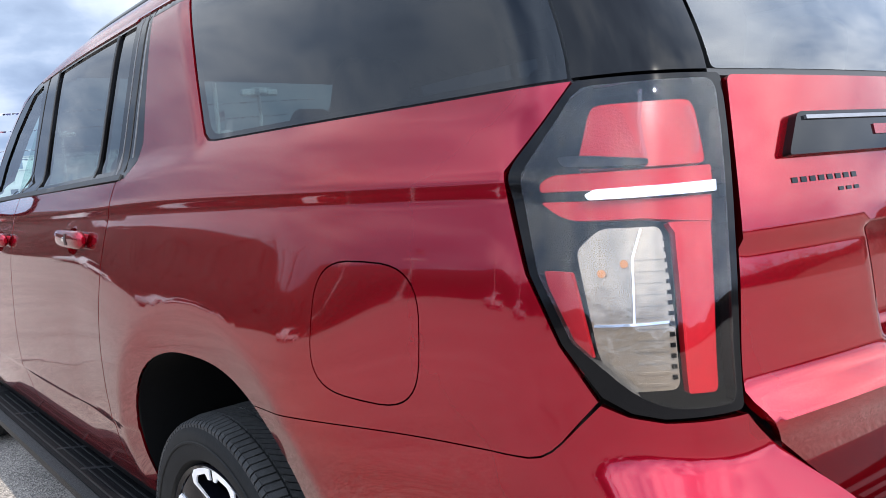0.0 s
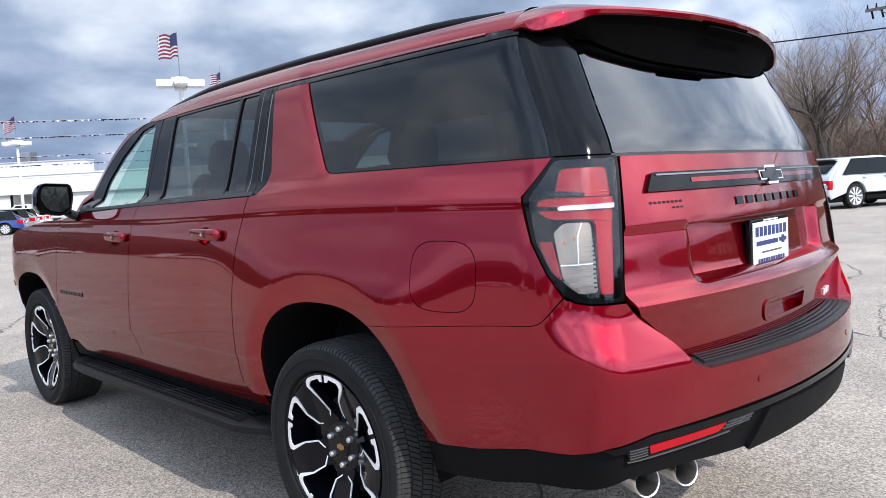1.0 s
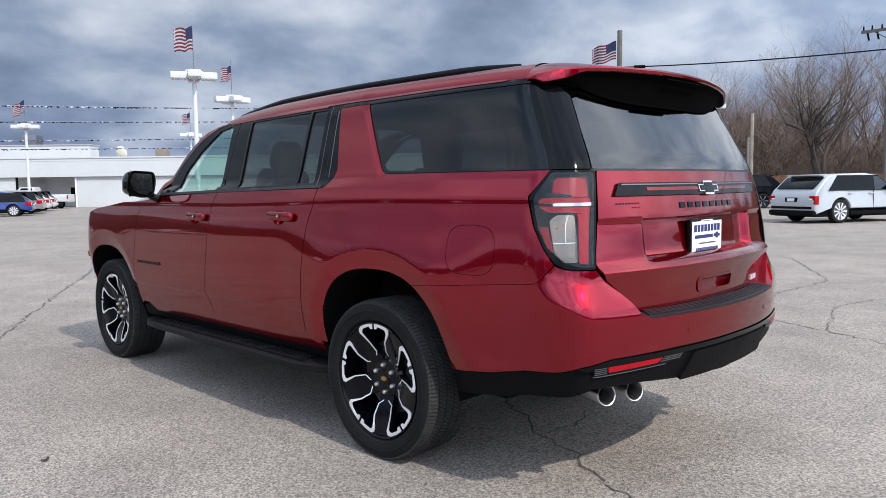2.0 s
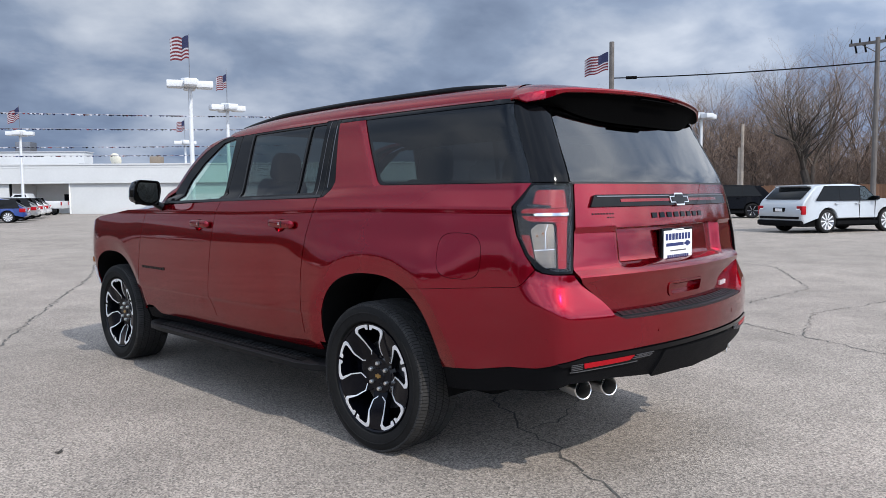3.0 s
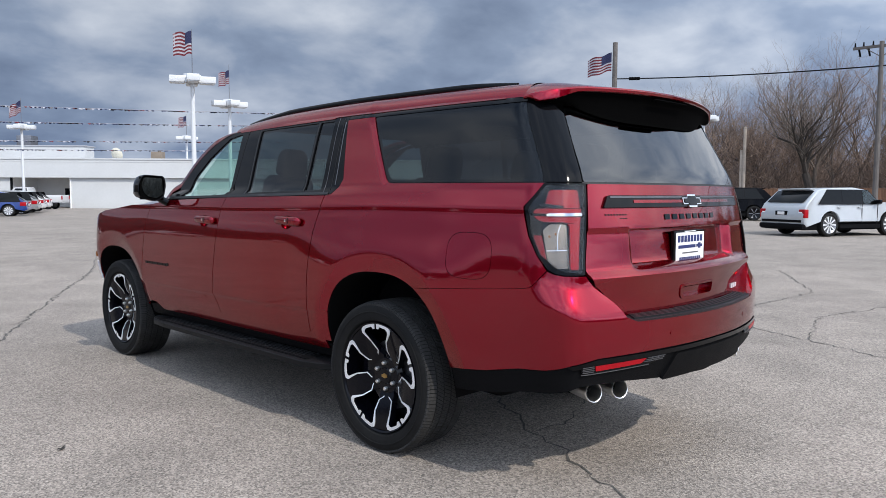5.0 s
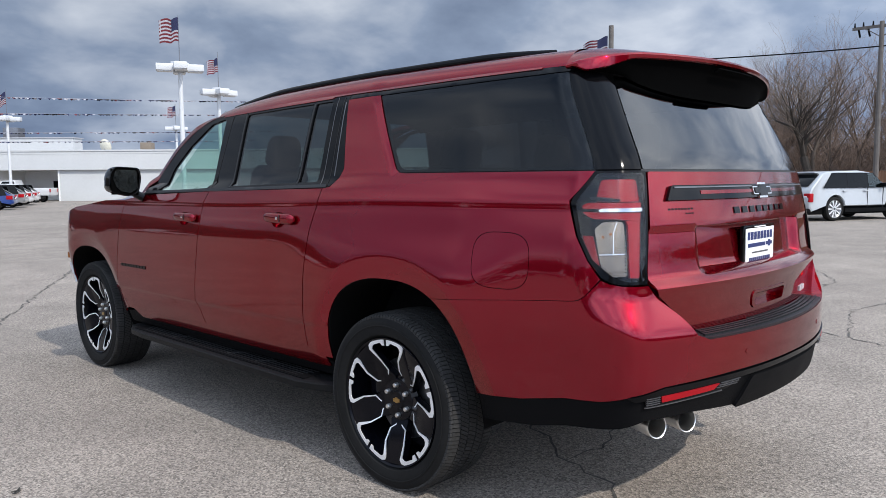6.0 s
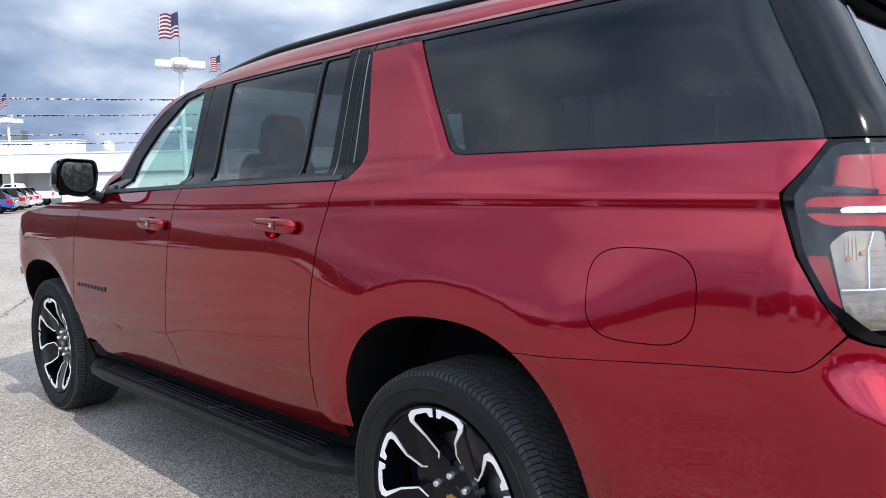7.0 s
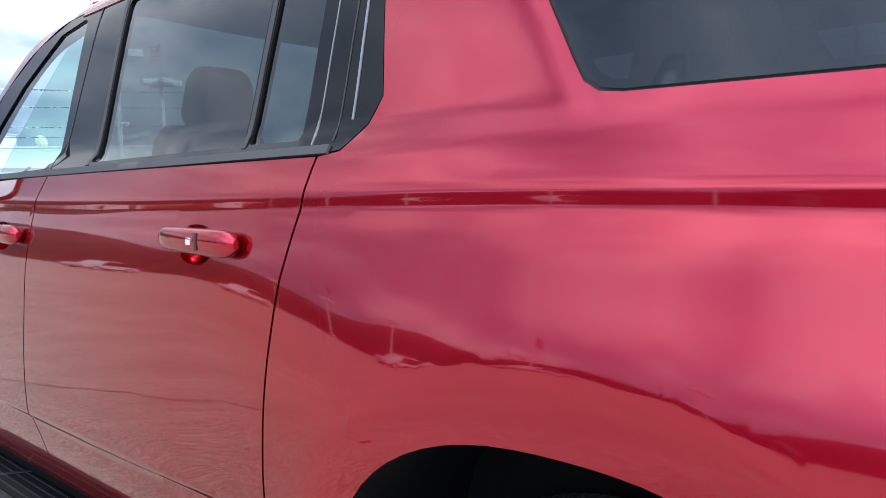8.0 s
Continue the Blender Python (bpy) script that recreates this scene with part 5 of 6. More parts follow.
def ribbon(pairs, x_face, depth):
    """A strip between two lines in the wheel's plane, with sides."""
    bm = bmesh.new()
    rows = []
    for p, q in pairs:
        xp, xq = x_face(math.hypot(*p)), x_face(math.hypot(*q))
        rows.append([bm.verts.new((xp + depth, *p)), bm.verts.new((xp, *p)), bm.verts.new((xq, *q)), bm.verts.new((xq + depth, *q))])
    for a, b in zip(rows, rows[1:]):
        for i in range(3):
            bm.faces.new((a[i], a[i + 1], b[i + 1], b[i]))
    for r in (rows[0], rows[-1]):
        bm.faces.new(r)
    bmesh.ops.recalc_face_normals(bm, faces=bm.faces)
    return bm


def dish(r):
    """How far out the spokes stand by radius: the hub lies deeper."""
    return -0.118 + 0.062 * step(0.27, 0.07, r)


def make_wheel(y, sg, turn):
    pieces = wheel_bm()
    hub = thing("wheel", "gloss black alloy wheel with machined edges and a black tyre", "")
    hub.parent = car
    hub.matrix_basis = pose(sg * (0.868 if y < 1 else 0.848), y, AXLE_Z, turn, 0, 0) @ (Matrix.Rotation(math.pi, 4, "Z") if sg > 0 else Matrix.Identity(4))
    tyre = part("tyre", pieces["tyre"], RUBBER, hub)
    # tread blocks in the paler rubber, coloured as if the sun lit them
    part("tread", pieces["tread"], TREAD, tyre, smooth=False)
    part("sidewall_ring", pieces["sidewall_ring"], RUBBER, tyre)
    rim = part("rim", pieces["barrel"], RIM_BLACK, hub)
    part("brake_disc", lathe([(-0.01, 0.05), (-0.01, 0.19), (0.02, 0.19), (0.02, 0.05)], 48), STEEL, hub)
    part("brake_caliper", box(-0.04, 0.05, 0.10, 0.22, -0.09, 0.09, 0.015), RIM_BLACK, hub)
    part("hub_face", lathe([(-0.038, 0.115), (-0.061, 0.095), (-0.063, 0.045), (-0.069, 0.040), (-0.071, 0.0005)], 48), RIM_BLACK, rim)
    for k in range(5):
        a = 90 + 72 * k
        # a dark spoke between two loops of machined edge
        half = [(0.085, 30), (0.112, 31), (0.135, 22), (0.200, 19.0), (0.262, 12.5), (0.292, 13.5)]
        o = [polar(r, a + 36 - d) for r, d in half] + [polar(r, a + 36 + d) for r, d in half[::-1]]
        part("spoke", slab(o, lambda r: dish(r) + 0.003, 0.040), RIM_BLACK, rim)
        for d in (-1, 1):
            # machined edge: out along the spoke, round its shoulder and along the rim to the notch
            pairs = [((0.106, 33.5), (0.100, 30.5)), ((0.122, 26), (0.114, 22.5)), ((0.143, 16.5), (0.143, 12.0)), ((0.200, 19.0), (0.200, 15.6)), ((0.262, 25.5), (0.257, 21.3)),
                     ((0.281, 24.5), (0.269, 19.8)), ((0.291, 20), (0.273, 17)), ((0.291, 8), (0.274, 7)), ((0.291, 5.8), (0.262, 4.8)), ((0.291, 1.8), (0.262, 1.8))]
            part("machined_edge", ribbon([(polar(p[0], a + d * p[1]), polar(p[0] + wd * (q[0] - p[0]), a + d * (p[1] + wd * (q[1] - p[1])))) for (p, q), wd in zip(pairs, (0.6, 0.5, 0.5, 0.6, 0.9, 1.0, 0.95, 0.9, 1.0, 1.0))], lambda r: dish(r) - 0.001, 0.004), ALLOY, rim)
    for k in range(6):
        c = polar(0.070, 60 * k + 30)
        part("lug_nut", moved(lathe([(-0.081, 0.0005), (-0.080, 0.009), (-0.075, 0.012), (-0.061, 0.013)], 12), pose(0, *c)), SATIN, rim)
    part("centre_cap", slab([(x * 0.72, z * 0.72) for x, z in ((-0.030, -0.012), (-0.010, -0.012), (-0.008, -0.018), (0.010, -0.018), (0.012, -0.012), (0.031, -0.010), (0.030, 0.010), (0.010, 0.012), (0.008, 0.018), (-0.010, 0.018), (-0.012, 0.012), (-0.031, 0.010))], -0.073, 0.004), GOLD, rim)
    return hub


make_wheel(0.0, -1, -4.5)
make_wheel(3.406, -1, -8)
make_wheel(0.0, 1, 0)
make_wheel(3.406, 1, 30)

# ---- cracks in the ground ----
CRACK = material("dark_crack_fill", (0.085, 0.078, 0.07), 0.95, vary=0.4, scale=20)
rng = random.Random(5)


def crack(name, points, width=0.014):
    """A thin jagged line of dark filling, with its ragged banks."""
    bm = bmesh.new()
    rows = []
    for (x0, y0), (x1, y1) in zip(points, points[1:]):
        n = max(2, int(math.hypot(x1 - x0, y1 - y0) / 0.07))
        for i in range(n):
            t = i / n
            k = 0.035
            rows.append(Vector((x0 + (x1 - x0) * t + rng.uniform(-k, k), y0 + (y1 - y0) * t + rng.uniform(-k, k), 0.0035)))
    pair = []
    for i, p in enumerate(rows):
        w = (rows[min(i + 1, len(rows) - 1)] - rows[max(i - 1, 0)])
        n = Vector((-w.y, w.x, 0)).normalized() * width * rng.uniform(0.10, 0.65)
        pair.append((bm.verts.new(p + n), bm.verts.new(p - n)))
    for a, b in zip(pair, pair[1:]):
        bm.faces.new((a[0], b[0], b[1], a[1]))
    bmesh.ops.recalc_face_normals(bm, faces=bm.faces)
    return tagged(part(name, bm, CRACK, smooth=False), "dark crack in the asphalt", "crack", kind="structure")


crack("crack", [(0.9, 1.0), (0.28, 0.22), (-0.16, -0.42), (-0.32, -0.78), (-0.62, -1.33), (-0.9, -1.9), (-1.6, -2.8)])
crack("crack", [(-0.16, -0.42), (0.18, -0.42), (0.75, -0.20), (1.6, 0.1)], 0.010)
crack("crack", [(-2.6, 3.0), (-1.63, 4.64), (-0.9, 6.1), (-0.27, 7.33), (1.44, 10.61), (2.6, 13.5)], 0.022)
crack("crack", [(-1.2, 5.6), (-2.6, 6.4), (-4.5, 6.9)], 0.012)
crack("crack", [(6.5, 1.6), (4.27, 0.15), (3.93, -0.60), (3.59, -1.31), (2.6, -3.4)], 0.018)
crack("crack", [(3.93, -0.60), (5.4, -0.2), (7.2, -0.6), (9.5, -0.1)], 0.016)
crack("crack", [(5.73, 0.68), (7.74, 0.60), (10.5, 2.1), (12.0, 5.0)], 0.02)
crack("crack", [(9.0, 9.0), (14.0, 7.6), (19.0, 8.4), (26.0, 7.5)], 0.03)
crack("crack", [(-3.4, -0.9), (-4.4, 0.4), (-5.0, 2.5), (-6.8, 4.0)], 0.012)
crack("crack", [(-5.5, -6.0), (-5.0, -3.0), (-5.6, 0.0), (-4.9, 3.0), (-5.4, 7.0)], 0.02)

leaf = bmesh.new()
for k in range(6):
    a = 2 * math.pi * k / 6
    leaf.verts.new((0.028 * math.cos(a), 0.014 * math.sin(a), 0.010 + 0.010 * math.cos(2 * a)))
leaf.faces.new(leaf.verts[:])
bmesh.ops.solidify(leaf, geom=leaf.faces[:], thickness=0.002)
tagged(part("dry_leaf", leaf, CRACK, m=pose(-2.195, 1.218, 0, 0, 0, 35)), "curled dark dry leaf on asphalt", "leaf")

# ---- other cars ----
CAR_PAINT = {
    "silver": material("silver_paint", (0.42, 0.44, 0.455), 0.3, 0.2, 0.7, vary=0.03),
    "white": material("white_car_paint", (0.50, 0.50, 0.50), 0.3, 0.0, 0.7, vary=0.03),
    "grey": material("grey_car_paint", (0.27, 0.265, 0.26), 0.3, 0.3, 0.7, vary=0.03),
    "blue": material("blue_car_paint", (0.010, 0.035, 0.17), 0.3, 0.3, 0.7, vary=0.05),
    "black": material("black_car_paint", (0.002, 0.002, 0.003), 0.12, 0.0, 0.0, vary=0.05, ior=1.18),
}
DARK_GLASS = material("dark_window", (0.006, 0.007, 0.008), 0.05, 0.0, 0.0, ior=1.22)


def loft(profile, width, tuck=0.10, belt=0.95):
    """A car's body: a side outline (ahead, height) carried across, the sides leaning in above the belt."""
    bm = bmesh.new()
    slices = []
    for k in (-1.0, -0.97, -0.88, 0.88, 0.97, 1.0):
        row = []
        for y, z in profile:
            lean = tuck * max(0.0, (z - belt)) / 0.6
            inn = {1.0: 0.06, 0.97: 0.018, 0.88: 0.0}[abs(k)]
            cy = sum(p[0] for p in profile) / len(profile)
            cz = belt
            row.append(bm.verts.new((k * (width / 2 - lean), y + (cy - y) * inn * 0.5, z + (cz - z) * inn)))
        slices.append(row)
    n = len(profile)
    for a, b in zip(slices, slices[1:]):
        for i in range(n):
            bm.faces.new((a[i], a[(i + 1) % n], b[(i + 1) % n], b[i]))
    for row in (slices[0], slices[-1]):
        bm.faces.new(row)
    bmesh.ops.triangulate(bm, faces=[f for f in bm.faces if len(f.verts) > 4])
    bmesh.ops.recalc_face_normals(bm, faces=bm.faces)
    return bm


def side_sheet(outline, x, lean, belt, out=0.006):
    """A flat piece that lies on a leaning side."""
    bm = bmesh.new()
    s = math.copysign(1, x)
    front_v = [bm.verts.new((s * (abs(x) - lean * max(0, z - belt) / 0.6 + out), y, z)) for y, z in outline]
    back_v = [bm.verts.new(v.co - Vector((s * 0.02, 0, 0))) for v in front_v]
    n = len(outline)
    bm.faces.new(front_v)
    for i in range(n):
        bm.faces.new((front_v[i], back_v[i], back_v[(i + 1) % n], front_v[(i + 1) % n]))
    bmesh.ops.recalc_face_normals(bm, faces=bm.faces)
    return bm


def small_wheel(parent, x, y, r, spokes=10, bright=True):
    """Tyre, rim and spokes of a parked car's wheel."""
    sg = math.copysign(1, x)
    w = part("tyre", lathe([(-0.10, r * 0.74), (-0.115, r * 0.84), (-0.10, r * 0.97), (-0.07, r), (0.07, r), (0.10, r * 0.97), (0.11, r * 0.66)], 32), RUBBER, parent,
             m=pose(x, y, r, 0, 0, 180 if sg > 0 else 0))
    part("rim", lathe([(-0.102, r * 0.76), (-0.108, r * 0.74), (-0.06, r * 0.60), (-0.03, r * 0.1), (-0.03, 0.001)], 32), STEEL if bright else RIM_BLACK, w)
    for k in range(spokes):
        a = 360 * k / spokes
        o = [polar(r * 0.12, a - 12), polar(r * 0.73, a - 5.5), polar(r * 0.73, a + 5.5), polar(r * 0.12, a + 12)]
        part("spoke", slab(o, -0.098, 0.02), ALLOY if bright else STEEL, w)


def parked_car(label, paint, m, length=4.7, width=1.85, height=1.7, boxy=False, spokes=10, detail=False, group="parked cars"):
    """A parked estate or off-road car, its nose towards +y, its middle over the origin."""
    ob = thing("parked_car", label, "car", m, group)
    h, l = height, length / 2
    belt = (0.634 if boxy else 0.56) * h
    mat = CAR_PAINT[paint]
    r = 0.395 if boxy else 0.33
    ay = (-l + (1.14 if boxy else 0.92), l - (0.90 if boxy else 0.95))

    def arch_pts(yc):
        return [(yc + (r + 0.06) * math.cos(radians(a)), r + (r + 0.06) * math.sin(radians(a))) for a in range(170, 9, -20)]
    low = 0.30
    prof = [(-l + 0.10, low)] + [(y, max(z, low)) for y, z in arch_pts(ay[0])] + [(y, max(z, low)) for y, z in arch_pts(ay[1])]
    if boxy:
        prof += [(l - 0.15, low), (l, 0.5), (l - 0.02, 0.95), (l - 0.35, belt + 0.05), (l - 1.35, belt + 0.12), (l - 1.95, h - 0.07), (l - 2.5, h), (-l + 1.3, h - 0.02), (-l + 0.78, h - 0.06), (-l + 0.66, h - 0.10), (-l + 0.14, belt + 0.04), (-l + 0.05, belt - 0.10), (-l, 0.74), (-l + 0.02, 0.45)]
    else:
        prof += [(l - 0.15, low), (l, 0.5), (l - 0.05, 0.78), (l - 0.45, belt), (l - 1.25, belt + 0.08), (l - 1.95, h - 0.05), (l - 2.5, h), (-l + 1.25, h - 0.05), (-l + 0.75, h - 0.13), (-l + 0.16, belt + 0.08), (-l + 0.04, belt - 0.1), (-l, 0.65), (-l + 0.03, 0.42)]
    part("body", loft(prof, width, 0.11, belt), mat, ob, sharp=28)
    part("chassis", box(-width * 0.44, width * 0.44, -l + 0.15, l - 0.2, 0.22, belt - 0.1), DARK, ob)
    rear_y = -l + (0.46 if boxy else 0.75)
    top = h - (0.105 if boxy else 0.12)
    cuts = [(-l + (0.84 if boxy else 0.50), ay[0] + 0.50), (ay[0] + 0.56, 0.16), (0.24, l - 1.50)]
    if boxy:
        part("roof_spoiler", box(-width * 0.36, width * 0.36, -l + 0.50, -l + 0.80, h - 0.085, h - 0.045, 0.015), mat, ob)
        part("lower_bumper", box(-width * 0.47, width * 0.47, -l + 0.0, -l + 0.25, 0.24, 0.36, 0.03), MATT_BLACK, ob)
    for sg in (-1, 1):
        x = sg * width / 2
        band = [(cuts[0][0] - 0.20, belt + 0.03), (cuts[2][1] + 0.16, belt + 0.03), (cuts[2][1] - 0.40, top + 0.03), (cuts[0][0] + (0.22 if boxy else 0.02), top + 0.03)]
        part("window_band", side_sheet(band, x, 0.11, belt, 0.003), GLOSS_BLACK, ob)
        for i, (y0, y1) in enumerate(cuts):
            o = [(y0 + (0.0 if i else -0.16), belt + 0.06), (y1 + (0.10 if i == 2 else 0), belt + 0.06), (y1 - (0.42 if i == 2 else 0.0), top), (y0 + (0.0 if i else 0.24 if boxy else 0.04), top)]
            part("side_window", side_sheet(o, x, 0.11, belt), DARK_GLASS if i < 2 or not detail else TINT if i < 2 else CLEAR, ob)
        part("sill", side_sheet([(ay[0] + r + 0.05, low - 0.02), (ay[1] - r - 0.05, low - 0.02), (ay[1] - r - 0.05, low + 0.10), (ay[0] + r + 0.05, low + 0.10)], x, 0, belt, 0.004), MATT_BLACK, ob)
        for y in (0.02, -1.0 + (l - 2.3)):
            part("door_handle", box(x - 0.02, x + 0.02, y, y + 0.16, belt - 0.09, belt - 0.05, 0.008), mat, ob)
        part("door_line", side_sheet([(0.195, low + 0.12), (0.205, low + 0.12), (0.205, belt + 0.04), (0.195, belt + 0.04)], x, 0.11, belt, 0.002), SEAL, ob)
        part("door_line", side_sheet([(l - 1.50, low + 0.12), (l - 1.49, low + 0.12), (l - 1.46, belt + 0.04), (l - 1.47, belt + 0.04)], x, 0.11, belt, 0.002), SEAL, ob)
        part("door_mirror", moved(box(-0.10, 0.10, -0.05, 0.06, -0.07, 0.07, 0.03), pose(x + sg * 0.08, l - 1.55, belt + 0.12)), GLOSS_BLACK, ob)
        part("tail_lamp", box(x - sg * (0.24 if boxy else 0.22) if sg > 0 else x - 0.012, x + 0.012 if sg > 0 else x + (0.24 if boxy else 0.22), -l + 0.02, -l + (0.20 if boxy else 0.34), belt - (0.42 if boxy else 0.20), belt - (0.13 if boxy else -0.02), 0.03), LAMP_RED, ob, "red tail lamp")
        part("reverse_light", box(min(x - sg * 0.10, x - sg * 0.24), max(x - sg * 0.10, x - sg * 0.24), -l + 0.012, -l + 0.05, belt - (0.32 if boxy else 0.13), belt - (0.22 if boxy else 0.05), 0.01), WHITE, ob)
        for y in ay:
            small_wheel(ob, sg * (width / 2 - 0.10), y, r, spokes, paint != "black")
    bm = box(-width * 0.40, width * 0.40, -0.012, 0.012, -0.5, 0.5, 0.008)
    zt, zb = h - 0.13, belt + 0.10
    yt, yb = (-l + 0.63, -l + 0.165) if boxy else (-l + 0.70, -l + 0.20)
    ang = math.degrees(math.atan2(yt - yb, zt - zb))
    bm = moved(moved(bm, Matrix.Diagonal((1, 1, math.hypot(yt - yb, zt - zb), 1))), pose(0, (yt + yb) / 2 - 0.012, (zt + zb) / 2, -ang, 0, 0))
    part("rear_window", bm, DARK_GLASS, ob)
    part("rear_bumper", box(-width * 0.49, width * 0.49, -l - 0.03, -l + 0.16, *((0.27, 0.43) if boxy else (0.36, 0.56)), 0.04), MATT_BLACK if boxy else mat, ob)
    if boxy:
        part("rear_trim", box(-width * 0.44, width * 0.44, -l - 0.016, -l + 0.05, 0.48, 0.56, 0.01), MATT_BLACK, ob)
    part("plate_panel", box(-0.26, 0.26, -l + 0.0, -l + 0.06, belt - (0.34 if boxy else 0.22), belt - (0.19 if boxy else 0.07), 0.01), GLOSS_BLACK, ob)
    part("plate_card", box(-0.15, 0.15, -l - 0.012, -l + 0.01, belt - (0.32 if boxy else 0.20), belt - (0.22 if boxy else 0.10), 0.004), ALLOY, ob)
    return ob


parked_car("silver off-road estate car parked on open asphalt", "silver", pose(24.67, 5.45, 0, 0, 0, -115), 4.79, 1.93, 1.65, True, 10, True)
parked_car("black large SUV parked before a wooded bank", "black", pose(36.2, 14.6, 0, 0, 0, 40), 5.1, 2.0, 1.79, True, 6)
parked_car("dark blue hatchback parked in a row of cars", "blue", pose(8.59, 45.42, 0, 0, 0, 66), 4.1, 1.75, 1.42)
parked_car("silver grey crossover parked in a row of cars", "grey", pose(10.15, 49.15, 0, 0, 0, 66), 4.4, 1.8, 1.5)
parked_car("white crossover parked in a row of cars", "white", pose(11.68, 52.88, 0, 0, 0, 66), 4.4, 1.8, 1.5)
parked_car("white estate car parked in a row of cars", "white", pose(13.21, 56.61, 0, 0, 0, 66), 4.4, 1.8, 1.5)

# the row that mirrors in the red car's side
parked_car("white crossover parked in a facing row of cars", "white", pose(-33.0, -12.0, 0, 0, 0, -80), 4.4, 1.8, 1.55)
parked_car("silver grey crossover parked in a facing row of cars", "grey", pose(-33.4, -6.2, 0, 0, 0, -82), 4.4, 1.8, 1.55)
parked_car("white estate car parked in a facing row of cars", "white", pose(-33.8, 1.8, 0, 0, 0, -80), 4.6, 1.85, 1.6)
parked_car("black crossover parked in a facing row of cars", "black", pose(-34.3, 9.0, 0, 0, 0, -82), 4.6, 1.85, 1.65)
parked_car("silver estate car parked in a facing row of cars", "silver", pose(-34.8, 19.2, 0, 0, 0, -80), 4.5, 1.8, 1.55)
parked_car("white crossover parked in a facing row of cars", "white", pose(-35.2, 28.6, 0, 0, 0, -82), 4.5, 1.8, 1.55)

# more cars added out of view, as a pale line in the mirrored band
for x, y, paint in ((-27.0, 38.0, "white"), (-21.5, 45.0, "silver"), (-15.5, 51.0, "white"), (-9.0, 56.0, "white")):
    parked_car(paint + " crossover parked in a facing row of cars", paint, pose(x, y, 0, 0, 0, -110), 4.5, 1.8, 1.55)

# ---- white pickup in the garage mouth ----
truck = thing("pickup_truck", "white pickup truck parked before an open garage", "truck", pose(16.1, 63.06, 0, 0, 0, 55))
part("bed", join(box(-0.95, -0.87, -2.6, -0.2, 0.6, 1.15, 0.02), box(0.87, 0.95, -2.6, -0.2, 0.6, 1.15, 0.02), box(-0.9, 0.9, -2.6, -2.52, 0.6, 1.15, 0.02), box(-0.9, 0.9, -2.6, -0.2, 0.55, 0.65)), CAR_PAINT["white"], truck)
part("cab", loft([(-0.2, 0.45), (2.7, 0.45), (2.75, 1.0), (1.5, 1.15), (0.95, 1.75), (0.0, 1.78), (-0.2, 1.2)], 1.9, 0.12, 1.1), CAR_PAINT["white"], truck)
for sg in (-1, 1):
    part("cab_window", side_sheet([(0.0, 1.2), (1.2, 1.2), (0.85, 1.68), (0.05, 1.68)], sg * 0.95, 0.12, 1.1), DARK_GLASS, truck)
    part("tail_lamp", box(sg * 0.93 - 0.06, sg * 0.93 + 0.06, -2.63, -2.55, 0.8, 1.08, 0.01), LAMP_RED, truck)
    for y in (-1.5, 1.9):
        small_wheel(truck, sg * 0.86, y, 0.36, 6)

# ---- white building with an open garage ----
RENDER_WHITE = material("white_rendered_wall", (0.50, 0.505, 0.50), 0.75, vary=0.04, scale=0.6, bump=0.1, bump_scale=30)
ROOF_GREY = material("grey_roofing", (0.35, 0.35, 0.36), 0.8)
hall = thing("garage_building", "long white flat-roofed garage building with one open bay", "building", pose(19.8, 65, 0, 0, 0, math.degrees(math.atan2(-0.68, 0.733))))
part("wall", box(0.0, 46, 0.15, 0.45, 0, 2.75), RENDER_WHITE, hall, smooth=False)
part("wall", box(-8.6, -5.12, 0.15, 0.45, 0, 2.75), RENDER_WHITE, hall, smooth=False)
part("fascia", box(-8.6, 46, -0.15, 0.30, 2.64, 4.20), RENDER_WHITE, hall, smooth=False)
part("fascia_lip", box(-8.7, 46, -0.22, 0.35, 4.20, 4.32), RENDER_WHITE, hall, smooth=False)
part("fascia_band", box(-8.62, 46, -0.17, -0.15, 3.98, 4.06), RENDER_WHITE, hall, smooth=False)
part("roof", box(-8.6, 46, 0.35, 22, 4.0, 4.14), ROOF_GREY, hall, smooth=False)
part("end_wall", box(-8.6, -8.3, 0.45, 22, 0, 4.0), RENDER_WHITE, hall, smooth=False)
part("bay_back", box(-5.12, 0.0, 4.8, 5.0, 0, 2.75), WHITE, hall, smooth=False)
for x in (-5.20, 0.0):
    part("bay_side", box(x, x + 0.1, 0.45, 4.8, 0, 2.75), WHITE, hall, smooth=False)
part("bay_ceiling", box(-5.1, 0.0, 0.45, 4.8, 2.66, 2.76), WHITE, hall, smooth=False)
part("bay_post", box(-5.12, -4.92, 0.10, 0.16, 0, 2.64), MATT_BLACK, hall, smooth=False)
part("bay_window", box(-2.6, -1.2, 4.74, 4.79, 0.95, 1.75), DARK_GLASS, hall, smooth=False)
part("bay_jamb", box(-0.10, 0.0, 0.08, 0.15, 0, 2.64), WHITE, hall, smooth=False)
part("upper_storey", box(-12, -1.6, 7.0, 9.0, 4.1, 5.75), RENDER_WHITE, hall, smooth=False)
part("upper_roof", box(-12.1, -1.5, 6.9, 9.1, 5.75, 5.84), ROOF_GREY, hall, smooth=False)
part("rooftop_unit", box(-9.0, -7.6, 9, 10.4, 5.85, 6.9, 0.03), STEEL, hall)
part("air_handler", box(5.2, 6.2, 5, 6.0, 4.1, 5.2, 0.03), material("tan_metal", (0.20, 0.16, 0.12), 0.6), hall)
